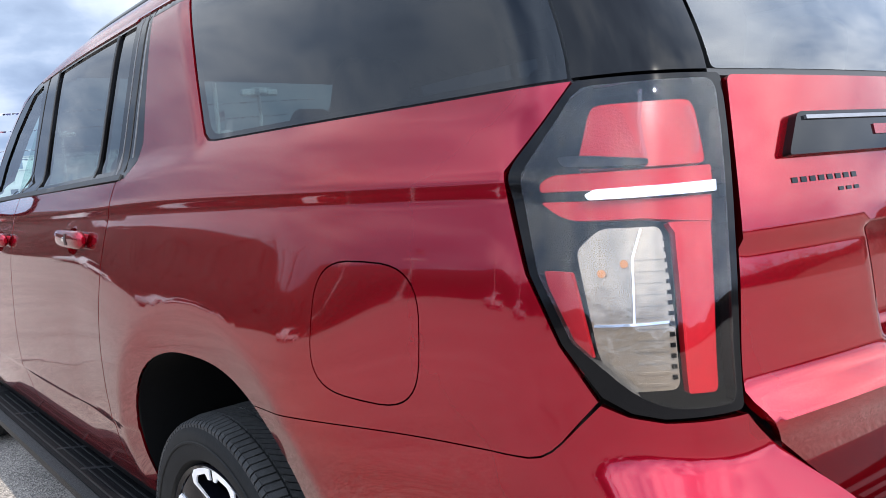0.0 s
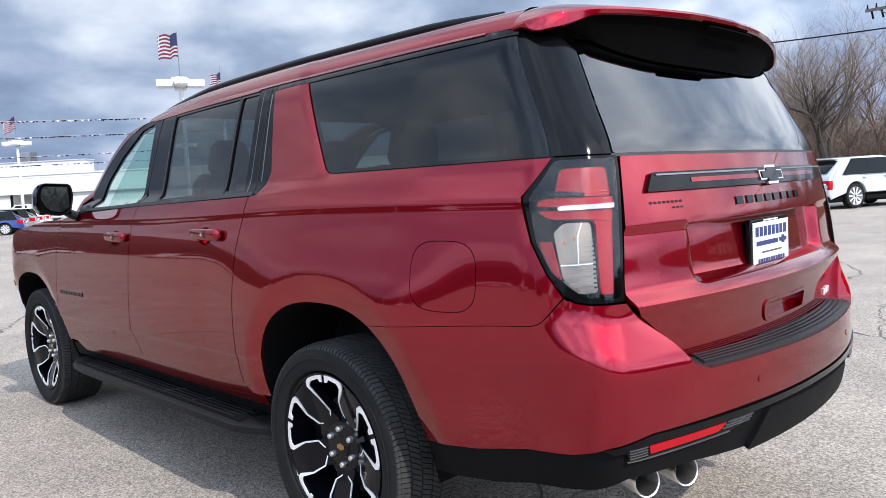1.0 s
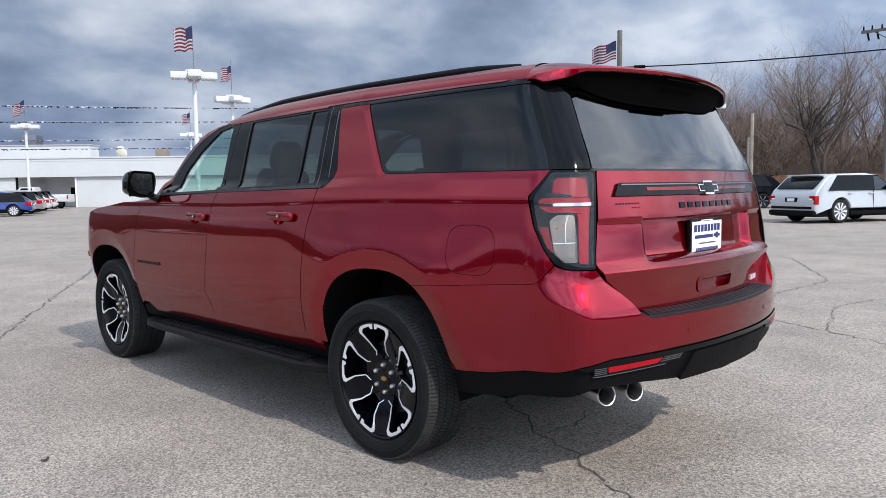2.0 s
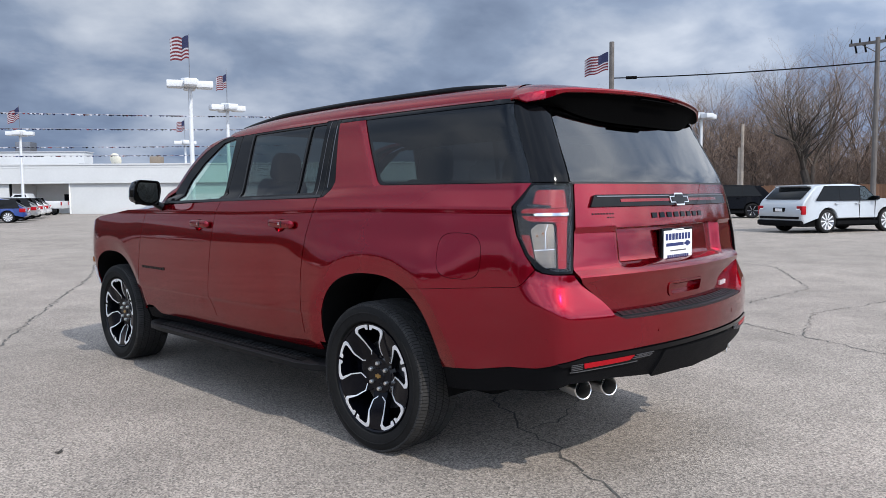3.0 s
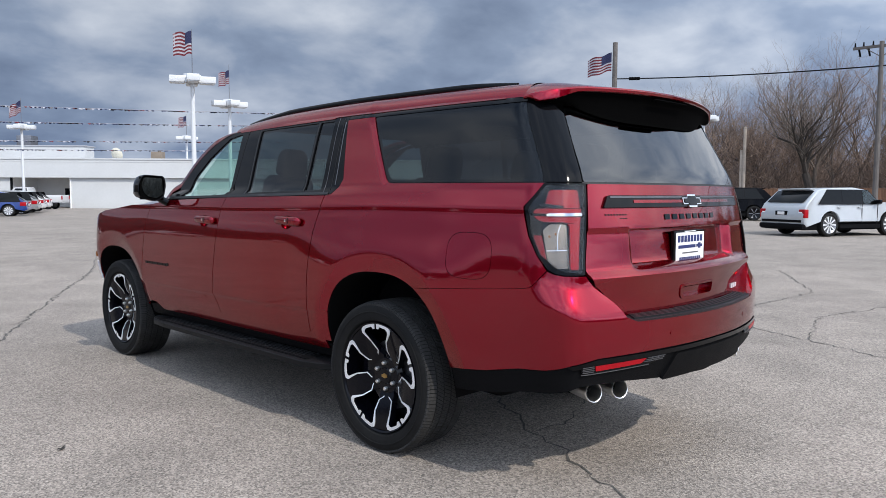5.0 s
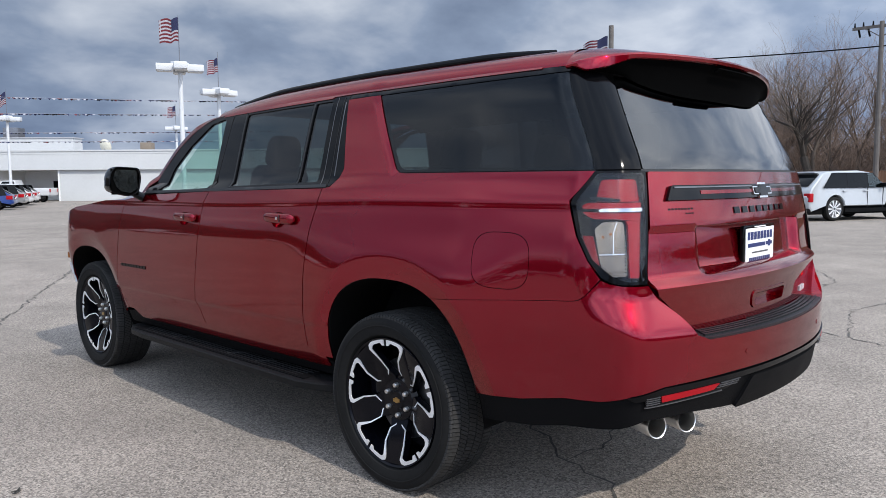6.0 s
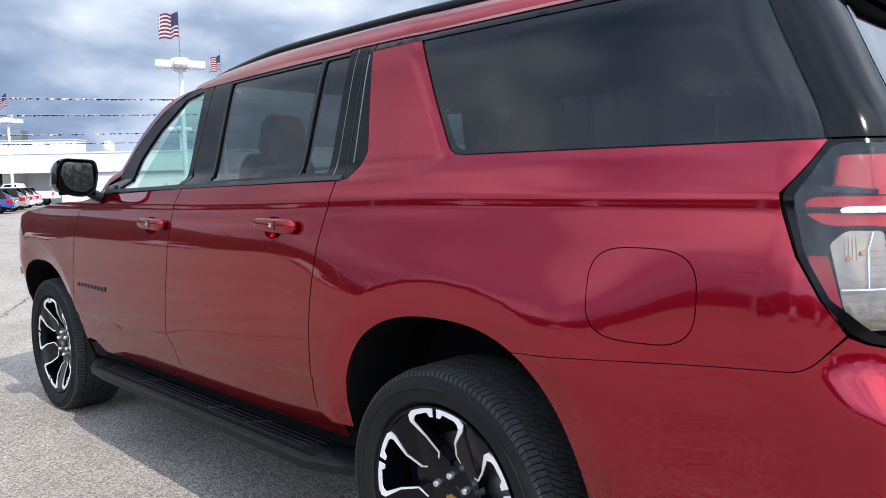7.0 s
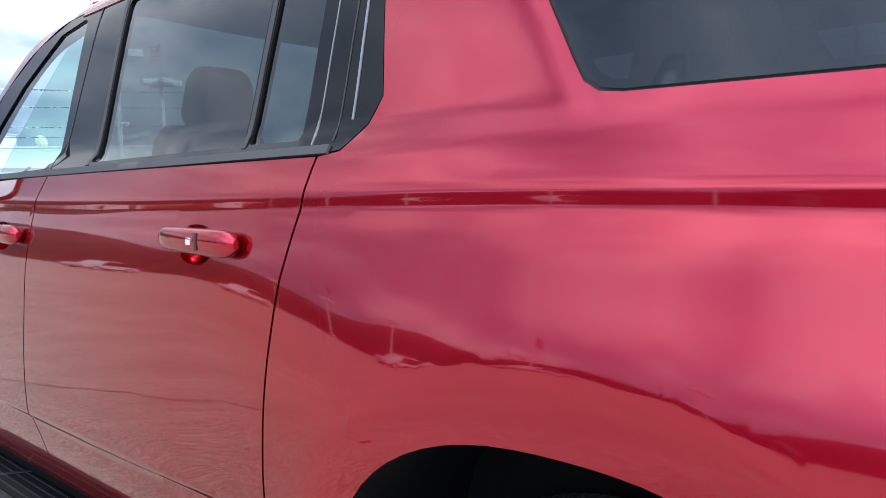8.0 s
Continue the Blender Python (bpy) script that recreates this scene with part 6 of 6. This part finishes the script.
dish_bm = moved(lathe([(0.16, 0.62), (0.10, 0.50), (0.03, 0.28), (0.0, 0.001), (-0.01, 0.28), (0.08, 0.52), (0.15, 0.63)], 28, "y"), pose(2.2, 4.5, 4.85, 15, 0, -20))
part("satellite_dish", dish_bm, material("cream_metal", (0.66, 0.62, 0.50), 0.6), hall)
part("dish_stand", tube([(2.2, 4.6, 4.1), (2.2, 4.6, 4.9)], 0.05), STEEL, hall)
part("vent_pipe", tube([(-1.2, 5.0, 4.1), (-1.2, 5.0, 4.5), (0.4, 5.0, 4.45), (0.4, 5.0, 4.1)], 0.08), STEEL, hall)
annex = thing("side_annex", "low white building wing with a dark doorway", "building", pose(19.8, 65, 0, 0, 0, math.degrees(math.atan2(-0.68, 0.733))))
part("wall", box(-26, -9.2, 4.0, 12, 0, 3.4), RENDER_WHITE, annex, smooth=False)
part("doorway", box(-10.6, -9.7, 3.93, 4.0, 0, 2.0), DARK, annex, smooth=False)
part("window", box(-11.6, -10.4, 3.93, 4.0, 2.25, 2.7), DARK_GLASS, annex, smooth=False)
part("roof", box(-26.1, -9.1, 3.9, 12.1, 3.4, 3.55), ROOF_GREY, annex, smooth=False)

# ---- lamp posts with flags ----
POLE_WHITE = material("white_enamel", (0.56, 0.57, 0.58), 0.4, vary=0.05, scale=2)
FLAG_RED, FLAG_WHITE, FLAG_BLUE = (material(n, c, 0.8) for n, c in (("flag_red", (0.10, 0.006, 0.012)), ("flag_white", (0.30, 0.30, 0.33)), ("flag_blue", (0.010, 0.013, 0.05))))


def flag_sheet(w, h, rows, x0, x1, z0, z1, droop, push=0.0):
    """A piece of waving cloth, hanging from its staff at x 0 towards -x."""
    bm = bmesh.new()
    n = 10
    grid = []
    for j in (0, 1):
        z = z0 + (z1 - z0) * j
        row = []
        for i in range(n + 1):
            x = x0 + (x1 - x0) * i / n
            row.append(bm.verts.new((-x * 0.92, 0.11 * math.sin(8 * x / w) * x / w + push, z - droop * (x / w) ** 1.1 + 0.045 * h * math.sin(9 * x / w + z))))
        grid.append(row)
    for i in range(n):
        bm.faces.new((grid[0][i], grid[0][i + 1], grid[1][i + 1], grid[1][i]))
    return bm


def flag(parent, w, h, z, m, droop):
    cloth = part("flag", flag_sheet(w, h, 1, 0, w, 0, h, droop), FLAG_WHITE, parent, "red and white striped flag with a dark blue corner", m=m)
    for k in range(0, 13, 2):
        for y in (-0.004, 0.004):
            x0 = 0 if k < 6 else 0.42 * w
            part("stripe", flag_sheet(w, h, 1, x0, w, h * k / 13, h * (k + 1) / 13, droop, y), FLAG_RED, cloth)
    for y in (-0.006, 0.006):
        part("canton", flag_sheet(w, h, 1, 0, 0.42 * w, h * 6 / 13, h, droop, y), FLAG_BLUE, cloth)
    return cloth


def lamp_post(x, y, turn=0.0, flag_size=1.0, droop=0.25, heads=4, height=6.1):
    ob = thing("lamp_post", "white lamp post with flat floodlight heads" + (" and a flag" if flag_size else ""), "street lamp", pose(x, y, 0, 0, 0, turn), "car park lamp posts")
    part("pole", tube([(0, 0, 0), (0, 0, height + 0.05)], [0.11, 0.09], 12), POLE_WHITE, ob)
    part("pole_base", box(-0.28, 0.28, -0.28, 0.28, 0, 0.5, 0.03), material("concrete", (0.42, 0.41, 0.39), 0.85, vary=0.2) if "concrete" not in bpy.data.materials else bpy.data.materials["concrete"], ob)
    for k in range(heads):
        a = 90 * k + 45
        hd = part("floodlight", moved(join(box(0.25, 0.95, -0.26, 0.26, -0.02, 0.26, 0.04), box(0.30, 0.90, -0.21, 0.21, -0.05, 0.0)), pose(0, 0, height, 0, 0, a)), POLE_WHITE, ob)
        part("lamp_arm", moved(box(0.0, 0.3, -0.04, 0.04, 0.05, 0.13), pose(0, 0, height, 0, 0, a)), POLE_WHITE, hd)
    part("cap_box", box(-0.32, 0.32, -0.2, 0.2, height + 0.24, height + 0.36, 0.02), POLE_WHITE, ob)
    if flag_size:
        part("flag_staff", tube([(0, 0, height), (0, 0, height + 2.25)], [0.02, 0.014], 6), STEEL, ob)
        flag(ob, 1.05 * flag_size, 0.95 * flag_size, height, pose(0, 0, height + 1.20, 0, 0, -turn + 20), droop)
    return ob


lamp_post(11.95, 27.3, 20)
lamp_post(17.5, 34.0, 35, 0.75)
lamp_post(14.26, 58.5, 10, 0.9, 0.5)
lamp_post(28.0, 60.0, 25, 0.9)
lamp_post(42.2, 18.6, 15, 0.0)
# a far row of posts, seen in the paint
for k in range(9):
    lamp_post(-52.0 - 1.5 * (k % 3), -34.0 + 13.0 * k, 10 + 25 * k, 0.9 if k % 2 else 0.0)
lamp_post(-10.0, -44.0, 10, 0.9)

# ---- strings of pennants ----
def pennants(a, b, sag, step_len, seed):
    r = random.Random(seed)
    ob = thing("pennant_string", "string of small red, white and dark pennants between posts", "bunting", group="pennant strings")
    a, b = Vector(a), Vector(b)
    n = int((b - a).length / step_len)
    at = [a + (b - a) * i / n - Vector((0, 0, 4 * sag * (i / n) * (1 - i / n))) for i in range(n + 1)]
    part("cord", tube(at, 0.008, 4), FLAG_WHITE, ob)
    for mat, pick in ((FLAG_RED, (0,)), (FLAG_WHITE, (1, 4, 6)), (FLAG_BLUE, (2, 5, 7)), (DARK, (3, 8))):
        bm = bmesh.new()
        for i, (p, q) in enumerate(zip(at, at[1:])):
            if (i // 3 * 5 + r.randrange(2)) % 9 not in pick:
                continue
            low_p = (p + q) / 2 + Vector((r.uniform(-0.05, 0.05), r.uniform(-0.1, 0.1), -r.uniform(0.04, 0.09)))
            bm.faces.new([bm.verts.new(v) for v in (p - (q - p) * 0.3, q + (q - p) * 0.3, low_p + (q - p) * 0.35, low_p - (q - p) * r.uniform(0.0, 0.4))])
        tagged(part("pennant_cloth", bm, mat, ob, smooth=False), kind="stuff")
    return ob


pennants((-14, 35, 4.43), (21.5, 35, 6.10), 0.12, 0.10, 1)
pennants((-14, 42, 4.26), (24.0, 42, 5.97), 0.12, 0.11, 2)
pennants((-10, 46, 3.69), (30.0, 46, 5.37), 0.12, 0.12, 3)
pennants((-10, 50, 3.55), (30.0, 50, 4.83), 0.12, 0.13, 4)

# ---- bare winter trees, brush and poles ----
BARK = material("grey_brown_bark", (0.12, 0.095, 0.077), 0.9, vary=0.35, scale=3, bump=0.4, bump_scale=20)
TWIGS = material("brown_twigs", (0.195, 0.136, 0.102), 0.9, vary=0.35, scale=0.8)
# every stem has a tone of its own
tn, tl = TWIGS.node_tree.nodes, TWIGS.node_tree.links
stem, spread_tone, tone = tn.new("ShaderNodeNewGeometry"), tn.new("ShaderNodeMapRange"), tn.new("ShaderNodeHueSaturation")
spread_tone.inputs["To Min"].default_value, spread_tone.inputs["To Max"].default_value = 0.35, 1.65
tl.new(stem.outputs["Random Per Island"], spread_tone.inputs[0])
tl.new(spread_tone.outputs[0], tone.inputs["Value"])
tl.new(tn["Color Ramp"].outputs[0], tone.inputs["Color"])
tl.new(tone.outputs[0], tn["Principled BSDF"].inputs["Base Color"])
WOOD_POLE = material("weathered_pole_wood", (0.34, 0.29, 0.24), 0.85, vary=0.25, scale=4)


def tree_bm(r, height, limbs=2600, bole=0.24, stout=0.018, spread0=0.62, thin=0.88):
    """Trunk and limbs that fork and thin out; one mesh for the thick wood, one for the twigs."""
    wood, twigs = bmesh.new(), bmesh.new()

    def limb(bm, p, q, r0, r1, n):
        way = (q - p).normalized()
        s = way.cross(Vector((0.3, 0.2, 1))).normalized()
        u = s.cross(way)
        ra = [bm.verts.new(p + r0 * (math.cos(6.2832 * k / n) * s + math.sin(6.2832 * k / n) * u)) for k in range(n)]
        rb = [bm.verts.new(q + r1 * (math.cos(6.2832 * k / n) * s + math.sin(6.2832 * k / n) * u)) for k in range(n)]
        for k in range(n):
            bm.faces.new((ra[k], ra[(k + 1) % n], rb[(k + 1) % n], rb[k]))

    stack = [(Vector((0, 0, 0)), Vector((r.uniform(-0.1, 0.1), r.uniform(-0.1, 0.1), 1)), height * bole, stout * height, 0)]
    count = 0
    while stack and count < limbs:
        p, way, length, rad, depth = stack.pop(0)
        pieces = 3 if depth < 4 else 2
        for k in range(pieces):
            way = (way + Vector((r.uniform(-1, 1), r.uniform(-1, 1), r.uniform(-0.5, 0.8))) * (0.10 + 0.03 * depth)).normalized()
            q = p + way * length / pieces
            limb(wood if depth < 4 else twigs, p, q, rad, rad * thin, 8 if depth < 3 else 3)
            count += 1
            p, rad = q, rad * thin
            if depth and k < pieces - 1 and r.random() < 0.75:
                side_way = (way + Vector((r.uniform(-1, 1), r.uniform(-1, 1), r.uniform(-0.3, 0.7))) * 0.8).normalized()
                stack.append((p, side_way, length * r.uniform(0.45, 0.7), rad * 0.5, depth + 1))
        if depth < 8 and rad > 0.003:
            for k in range(3 if depth < 2 else 2):
                spread = spread0 if depth < 5 else 0.75
                fork = (way + Vector((r.uniform(-1, 1), r.uniform(-1, 1), r.uniform(-0.25, 0.55))) * spread).normalized()
                stack.append((p, fork, length * (r.uniform(0.66, 0.88) + (0.40 if spread0 > 0.8 and depth < 3 else 0)), rad * r.uniform(0.55, 0.72), depth + 1))
    return wood, twigs


TREE_KINDS = []
for i in range(4):
    wood, twigs = tree_bm(random.Random(20 + i), 10.0, 6500, stout=0.013, thin=0.92)
    ob = thing("bare_tree", "bare grey-brown winter tree on a wooded bank", "tree", pose(0, 0, 0), "bare trees")
    part("trunk", wood, BARK, ob, smooth=False)
    part("crown", twigs, TWIGS, ob, smooth=False)
    TREE_KINDS.append(ob)
r6 = random.Random(77)
spots = []
for k in range(26):
    y = -26 + 70 * (k + r6.uniform(-0.3, 0.3)) / 26
    spots.append((r6.uniform(48, 62), y, r6.uniform(0.75, 1.15)))
spots += [(52, 15.2, 0.95), (51, 18.5, 0.85), (53, 6.0, 1.1), (54, 12.5, 1.1)] + [(r6.uniform(48, 60), 4 + 1.1 * k, r6.uniform(0.95, 1.3)) for k in range(22)]
for i, (x, y, s) in enumerate(spots):
    m = pose(x, y, 0, 0, 0, r6.uniform(0, 360)) @ Matrix.Diagonal((s, s, s, 1))
    if i < 4:
        TREE_KINDS[i].matrix_basis = m
    else:
        t = copy_thing(TREE_KINDS[i % 4], m)
        t.matrix_basis = m


# one broad tree with low, heavy limbs
wood, twigs = tree_bm(random.Random(8), 12.0, 9000, 0.15, 0.017, 0.8, 0.93)
broad = thing("broad_tree", "broad bare tree with heavy dark limbs on a wooded bank", "tree", pose(48.0, 13.6, 0.2) @ Matrix.Diagonal((1.5, 1.5, 1.5, 1)), "bare trees")
part("trunk", wood, material("dark_bark", (0.05, 0.042, 0.036), 0.9, vary=0.35, scale=3), broad)
part("crown", twigs, BARK, broad, smooth=False)
for x, y, turn, k in ((51.5, 9.2, 130, 1.5), (53.5, 19.6, 250, 1.25), (50.0, 4.4, 40, 1.6)):
    m = pose(x, y, 0.2, 0, 0, turn) @ Matrix.Diagonal((k, k, k, 1))
    copy_thing(broad, m).matrix_basis = m


def brush_bm(r, count, place, bend=0.55, thick=1.0):
    """Countless thin bent stems, three-sided, with a side twig each."""
    vs, fs = [], []
    for _ in range(count):
        x, y, z0, hh = place(r)
        p = Vector((x, y, z0))
        way = Vector((r.uniform(-0.7, 0.7), r.uniform(-0.7, 0.7), r.uniform(0.15, 1.0))).normalized()
        w = r.uniform(0.007, 0.019) * thick
        s = way.cross(Vector((r.uniform(-1, 1), r.uniform(-1, 1), 0.1))).normalized()
        u = way.cross(s).normalized()
        n = len(vs)
        for k in range(3):
            ww = w * (1 - 0.4 * k)
            vs += [tuple(p + s * ww), tuple(p - s * 0.5 * ww + u * ww), tuple(p - s * 0.5 * ww - u * ww)]
            if k:
                m = n + 3 * k
                fs += [(m - 3 + i, m - 3 + (i + 1) % 3, m + (i + 1) % 3, m + i) for i in range(3)]
            p = p + way * hh * 0.36
            if k == 1:
                twig = p + (way + Vector((r.uniform(-1, 1), r.uniform(-1, 1), r.uniform(-0.4, 0.8)))).normalized() * hh * 0.5
            way = (way + Vector((r.uniform(-1, 1), r.uniform(-1, 1), r.uniform(-0.7, 0.7))) * bend).normalized()
        m = len(vs)
        vs += [tuple(p), tuple(twig)]
        fs += [(m - 3, m - 2, m), (m - 2, m - 1, m), (m - 1, m - 3, m), (m - 3, m - 2, m + 1), (m - 2, m - 1, m + 1)]
    me = bpy.data.meshes.new("brush")
    me.from_pydata(vs, [], fs)
    return me


def brush(name, count, place, mat, label, seed):
    me = brush_bm(random.Random(seed), count, place)
    me.materials.append(mat)
    return tagged(new(name, me), label, "brush", kind="stuff")


def bank(r):
    y = r.uniform(-34, 50)
    x = r.uniform(47.5, 66)
    hump = 5.2 + 1.1 * math.sin(y * 0.35) + 0.7 * math.sin(y * 1.1 + 2)
    z0 = hump * (r.random() ** 1.25) * 0.95
    return x, y, z0, r.uniform(0.6, 2.4)


brush("brush", 120000, bank, TWIGS, "brown leafless brush on a wooded bank", 9)


def bank_ground():
    bm = bmesh.new()
    rows = []
    for i in range(40):
        y = -60 + 130 * i / 39
        rows.append([bm.verts.new((x, y, z + (0.4 * math.sin(y * 0.3) if z > 1 else 0))) for x, z in ((51, -0.1), (56, 1.2), (64, 2.6), (75, 3.4), (90, 3.4))])
    for a, b in zip(rows, rows[1:]):
        for k in range(4):
            bm.faces.new((a[k], a[k + 1], b[k + 1], b[k]))
    bmesh.ops.recalc_face_normals(bm, faces=bm.faces)
    return bm


tagged(part("bank", bank_ground(), material("leaf_litter", (0.13, 0.10, 0.075), 0.95, vary=0.5, scale=1.5)), "bank of brown leaf litter under trees", "bank", kind="structure")


# unseen woods added to the sides and behind, to mirror darkly in the paint
def ring(r):
    a = r.uniform(0, 1)
    ang = radians(95 + 235 * a)
    d = r.uniform(80, 96)
    # raised at the start of the arc to thicken the dark band on the doors
    return d * math.cos(ang), d * math.sin(ang), (6.4 + 4.4 * step(0.18, 0.08, a)) * r.random() ** 1.3 * (0.65 + 0.35 * math.sin(ang * 9) * math.sin(ang * 4 + 1)), r.uniform(1.5, 3.5)


far = brush_bm(random.Random(31), 14000, ring, 0.4, 4.4)
far.materials.append(material("dark_woods", (0.032, 0.028, 0.024), 0.95, vary=0.4, scale=0.5))
tagged(new("far_woods", far), "distant belt of leafless woods, added out of view", "woods", kind="stuff")


# unseen rise added behind the woods, as dark, for the same reflection
def far_hill():
    bm = bmesh.new()
    rows = []
    for i in range(81):
        ang = radians(95 + 235 * i / 80)
        h = 5.6 + 1.2 * math.sin(i * 0.5) + 0.8 * math.sin(i * 1.3) + 4.0 * step(14, 6, i)
        rows.append([bm.verts.new((d * math.cos(ang), d * math.sin(ang), z)) for d, z in ((92, -0.1), (95, 0.6 * h), (100, h), (140, h))])
    for a, b in zip(rows, rows[1:]):
        for k in range(3):
            bm.faces.new((a[k], a[k + 1], b[k + 1], b[k]))
    bmesh.ops.recalc_face_normals(bm, faces=bm.faces)
    return bm


tagged(part("far_bank", far_hill(), bpy.data.materials["dark_woods"]), "distant wooded rise in brown, added out of view", "bank", kind="structure")

# poles, wire, fence
POLE_GREY = material("dark_pole_wood", (0.11, 0.098, 0.09), 0.85, vary=0.25, scale=4)
pole = thing("utility_pole", "weathered wooden utility pole with crossarm and insulators", "pole", pose(40, 8.1, 0))
part("post", tube([(0, 0, 0), (0, 0, 9.3)], [0.14, 0.11], 10), POLE_GREY, pole)
part("crossarm", box(-0.06, 0.06, -1.35, 1.35, 9.0, 9.14), POLE_GREY, pole)
for y in (-1.25, -0.8, -0.35, 0.4, 0.85, 1.25):
    part("insulator", tube([(0, y, 9.13), (0, y, 9.36)], [0.05, 0.03], 6), DARK, pole)
for y in (0.55, 1.0):
    part("fuse", tube([(0.05, y, 8.62), (0.05, y + 0.08, 9.02)], 0.05, 6), DARK, pole)
part("brace", tube([(0, 0, 8.5), (0, 0.75, 9.02)], 0.025, 6), POLE_GREY, pole)
part("brace", tube([(0, 0, 8.5), (0, -0.75, 9.02)], 0.025, 6), POLE_GREY, pole)
tall = thing("wooden_pole", "tall weathered wooden pole with a flag", "pole", pose(34.0, 20.13, 0))
part("post", tube([(0, 0, 0), (0, 0, 10.0)], [0.17, 0.14], 10), POLE_GREY, tall)
flag(tall, 1.45, 1.0, 8, pose(-0.2, 0.1, 8.4, 0, 0, -60), 0.35)
cable = thing("overhead_cable", "dark overhead cable strung between wooden poles", "cable")
a, b = Vector((34.2, 20.3, 8.0)), Vector((40, 8.0, 8.05))
line = [a + (b - a) * i / 16 - Vector((0, 0, 0.5 * (i / 16) * (1 - i / 16))) for i in range(17)]
line += [b + (Vector((46, -30, 8.3)) - b) * i / 10 - Vector((0, 0, 1.2 * (i / 10) * (1 - i / 10))) for i in range(1, 11)]
part("wire", tube(line, 0.035, 5), DARK, cable)
part("splice", tube([line[1], line[1].lerp(line[2], 0.7)], 0.09, 8), DARK, cable)
for dy, top in ((0, 5.8), (0.55, 4.3)):
    p = thing("short_pole", "weathered wooden post by the wooded bank", "pole", pose(45, 17.09 + dy * 0.35, 0), "short wooden posts")
    part("post", tube([(0, 0, 0), (0, 0, top)], [0.12, 0.10], 8), WOOD_POLE, p)
fence = thing("board_fence", "brown wooden board fence at the edge of the car park", "fence", pose(46, 0, 0))
BOARD = material("brown_boards", (0.20, 0.10, 0.055), 0.8, vary=0.25, scale=3, per_object=0.2)
bm = box(-0.012, 0.012, -0.07, 0.07, 0.0, 1.75, 0.003, 1)
first = part("board", bm, BOARD, fence, m=pose(0, 25.6, 0.04))
for i in range(1, 250):
    o = first.copy()
    scene.collection.objects.link(o)
    o.matrix_basis = pose(0.004 * (i % 3), 25.6 - 0.15 * i, 0.03 + 0.012 * ((i * 7) % 5))
for y in range(0, 15):
    part("fence_post", box(0.02, 0.12, 25.4 - 2.5 * y - 0.05, 25.4 - 2.5 * y + 0.05, 0, 1.8), WOOD_POLE, fence)
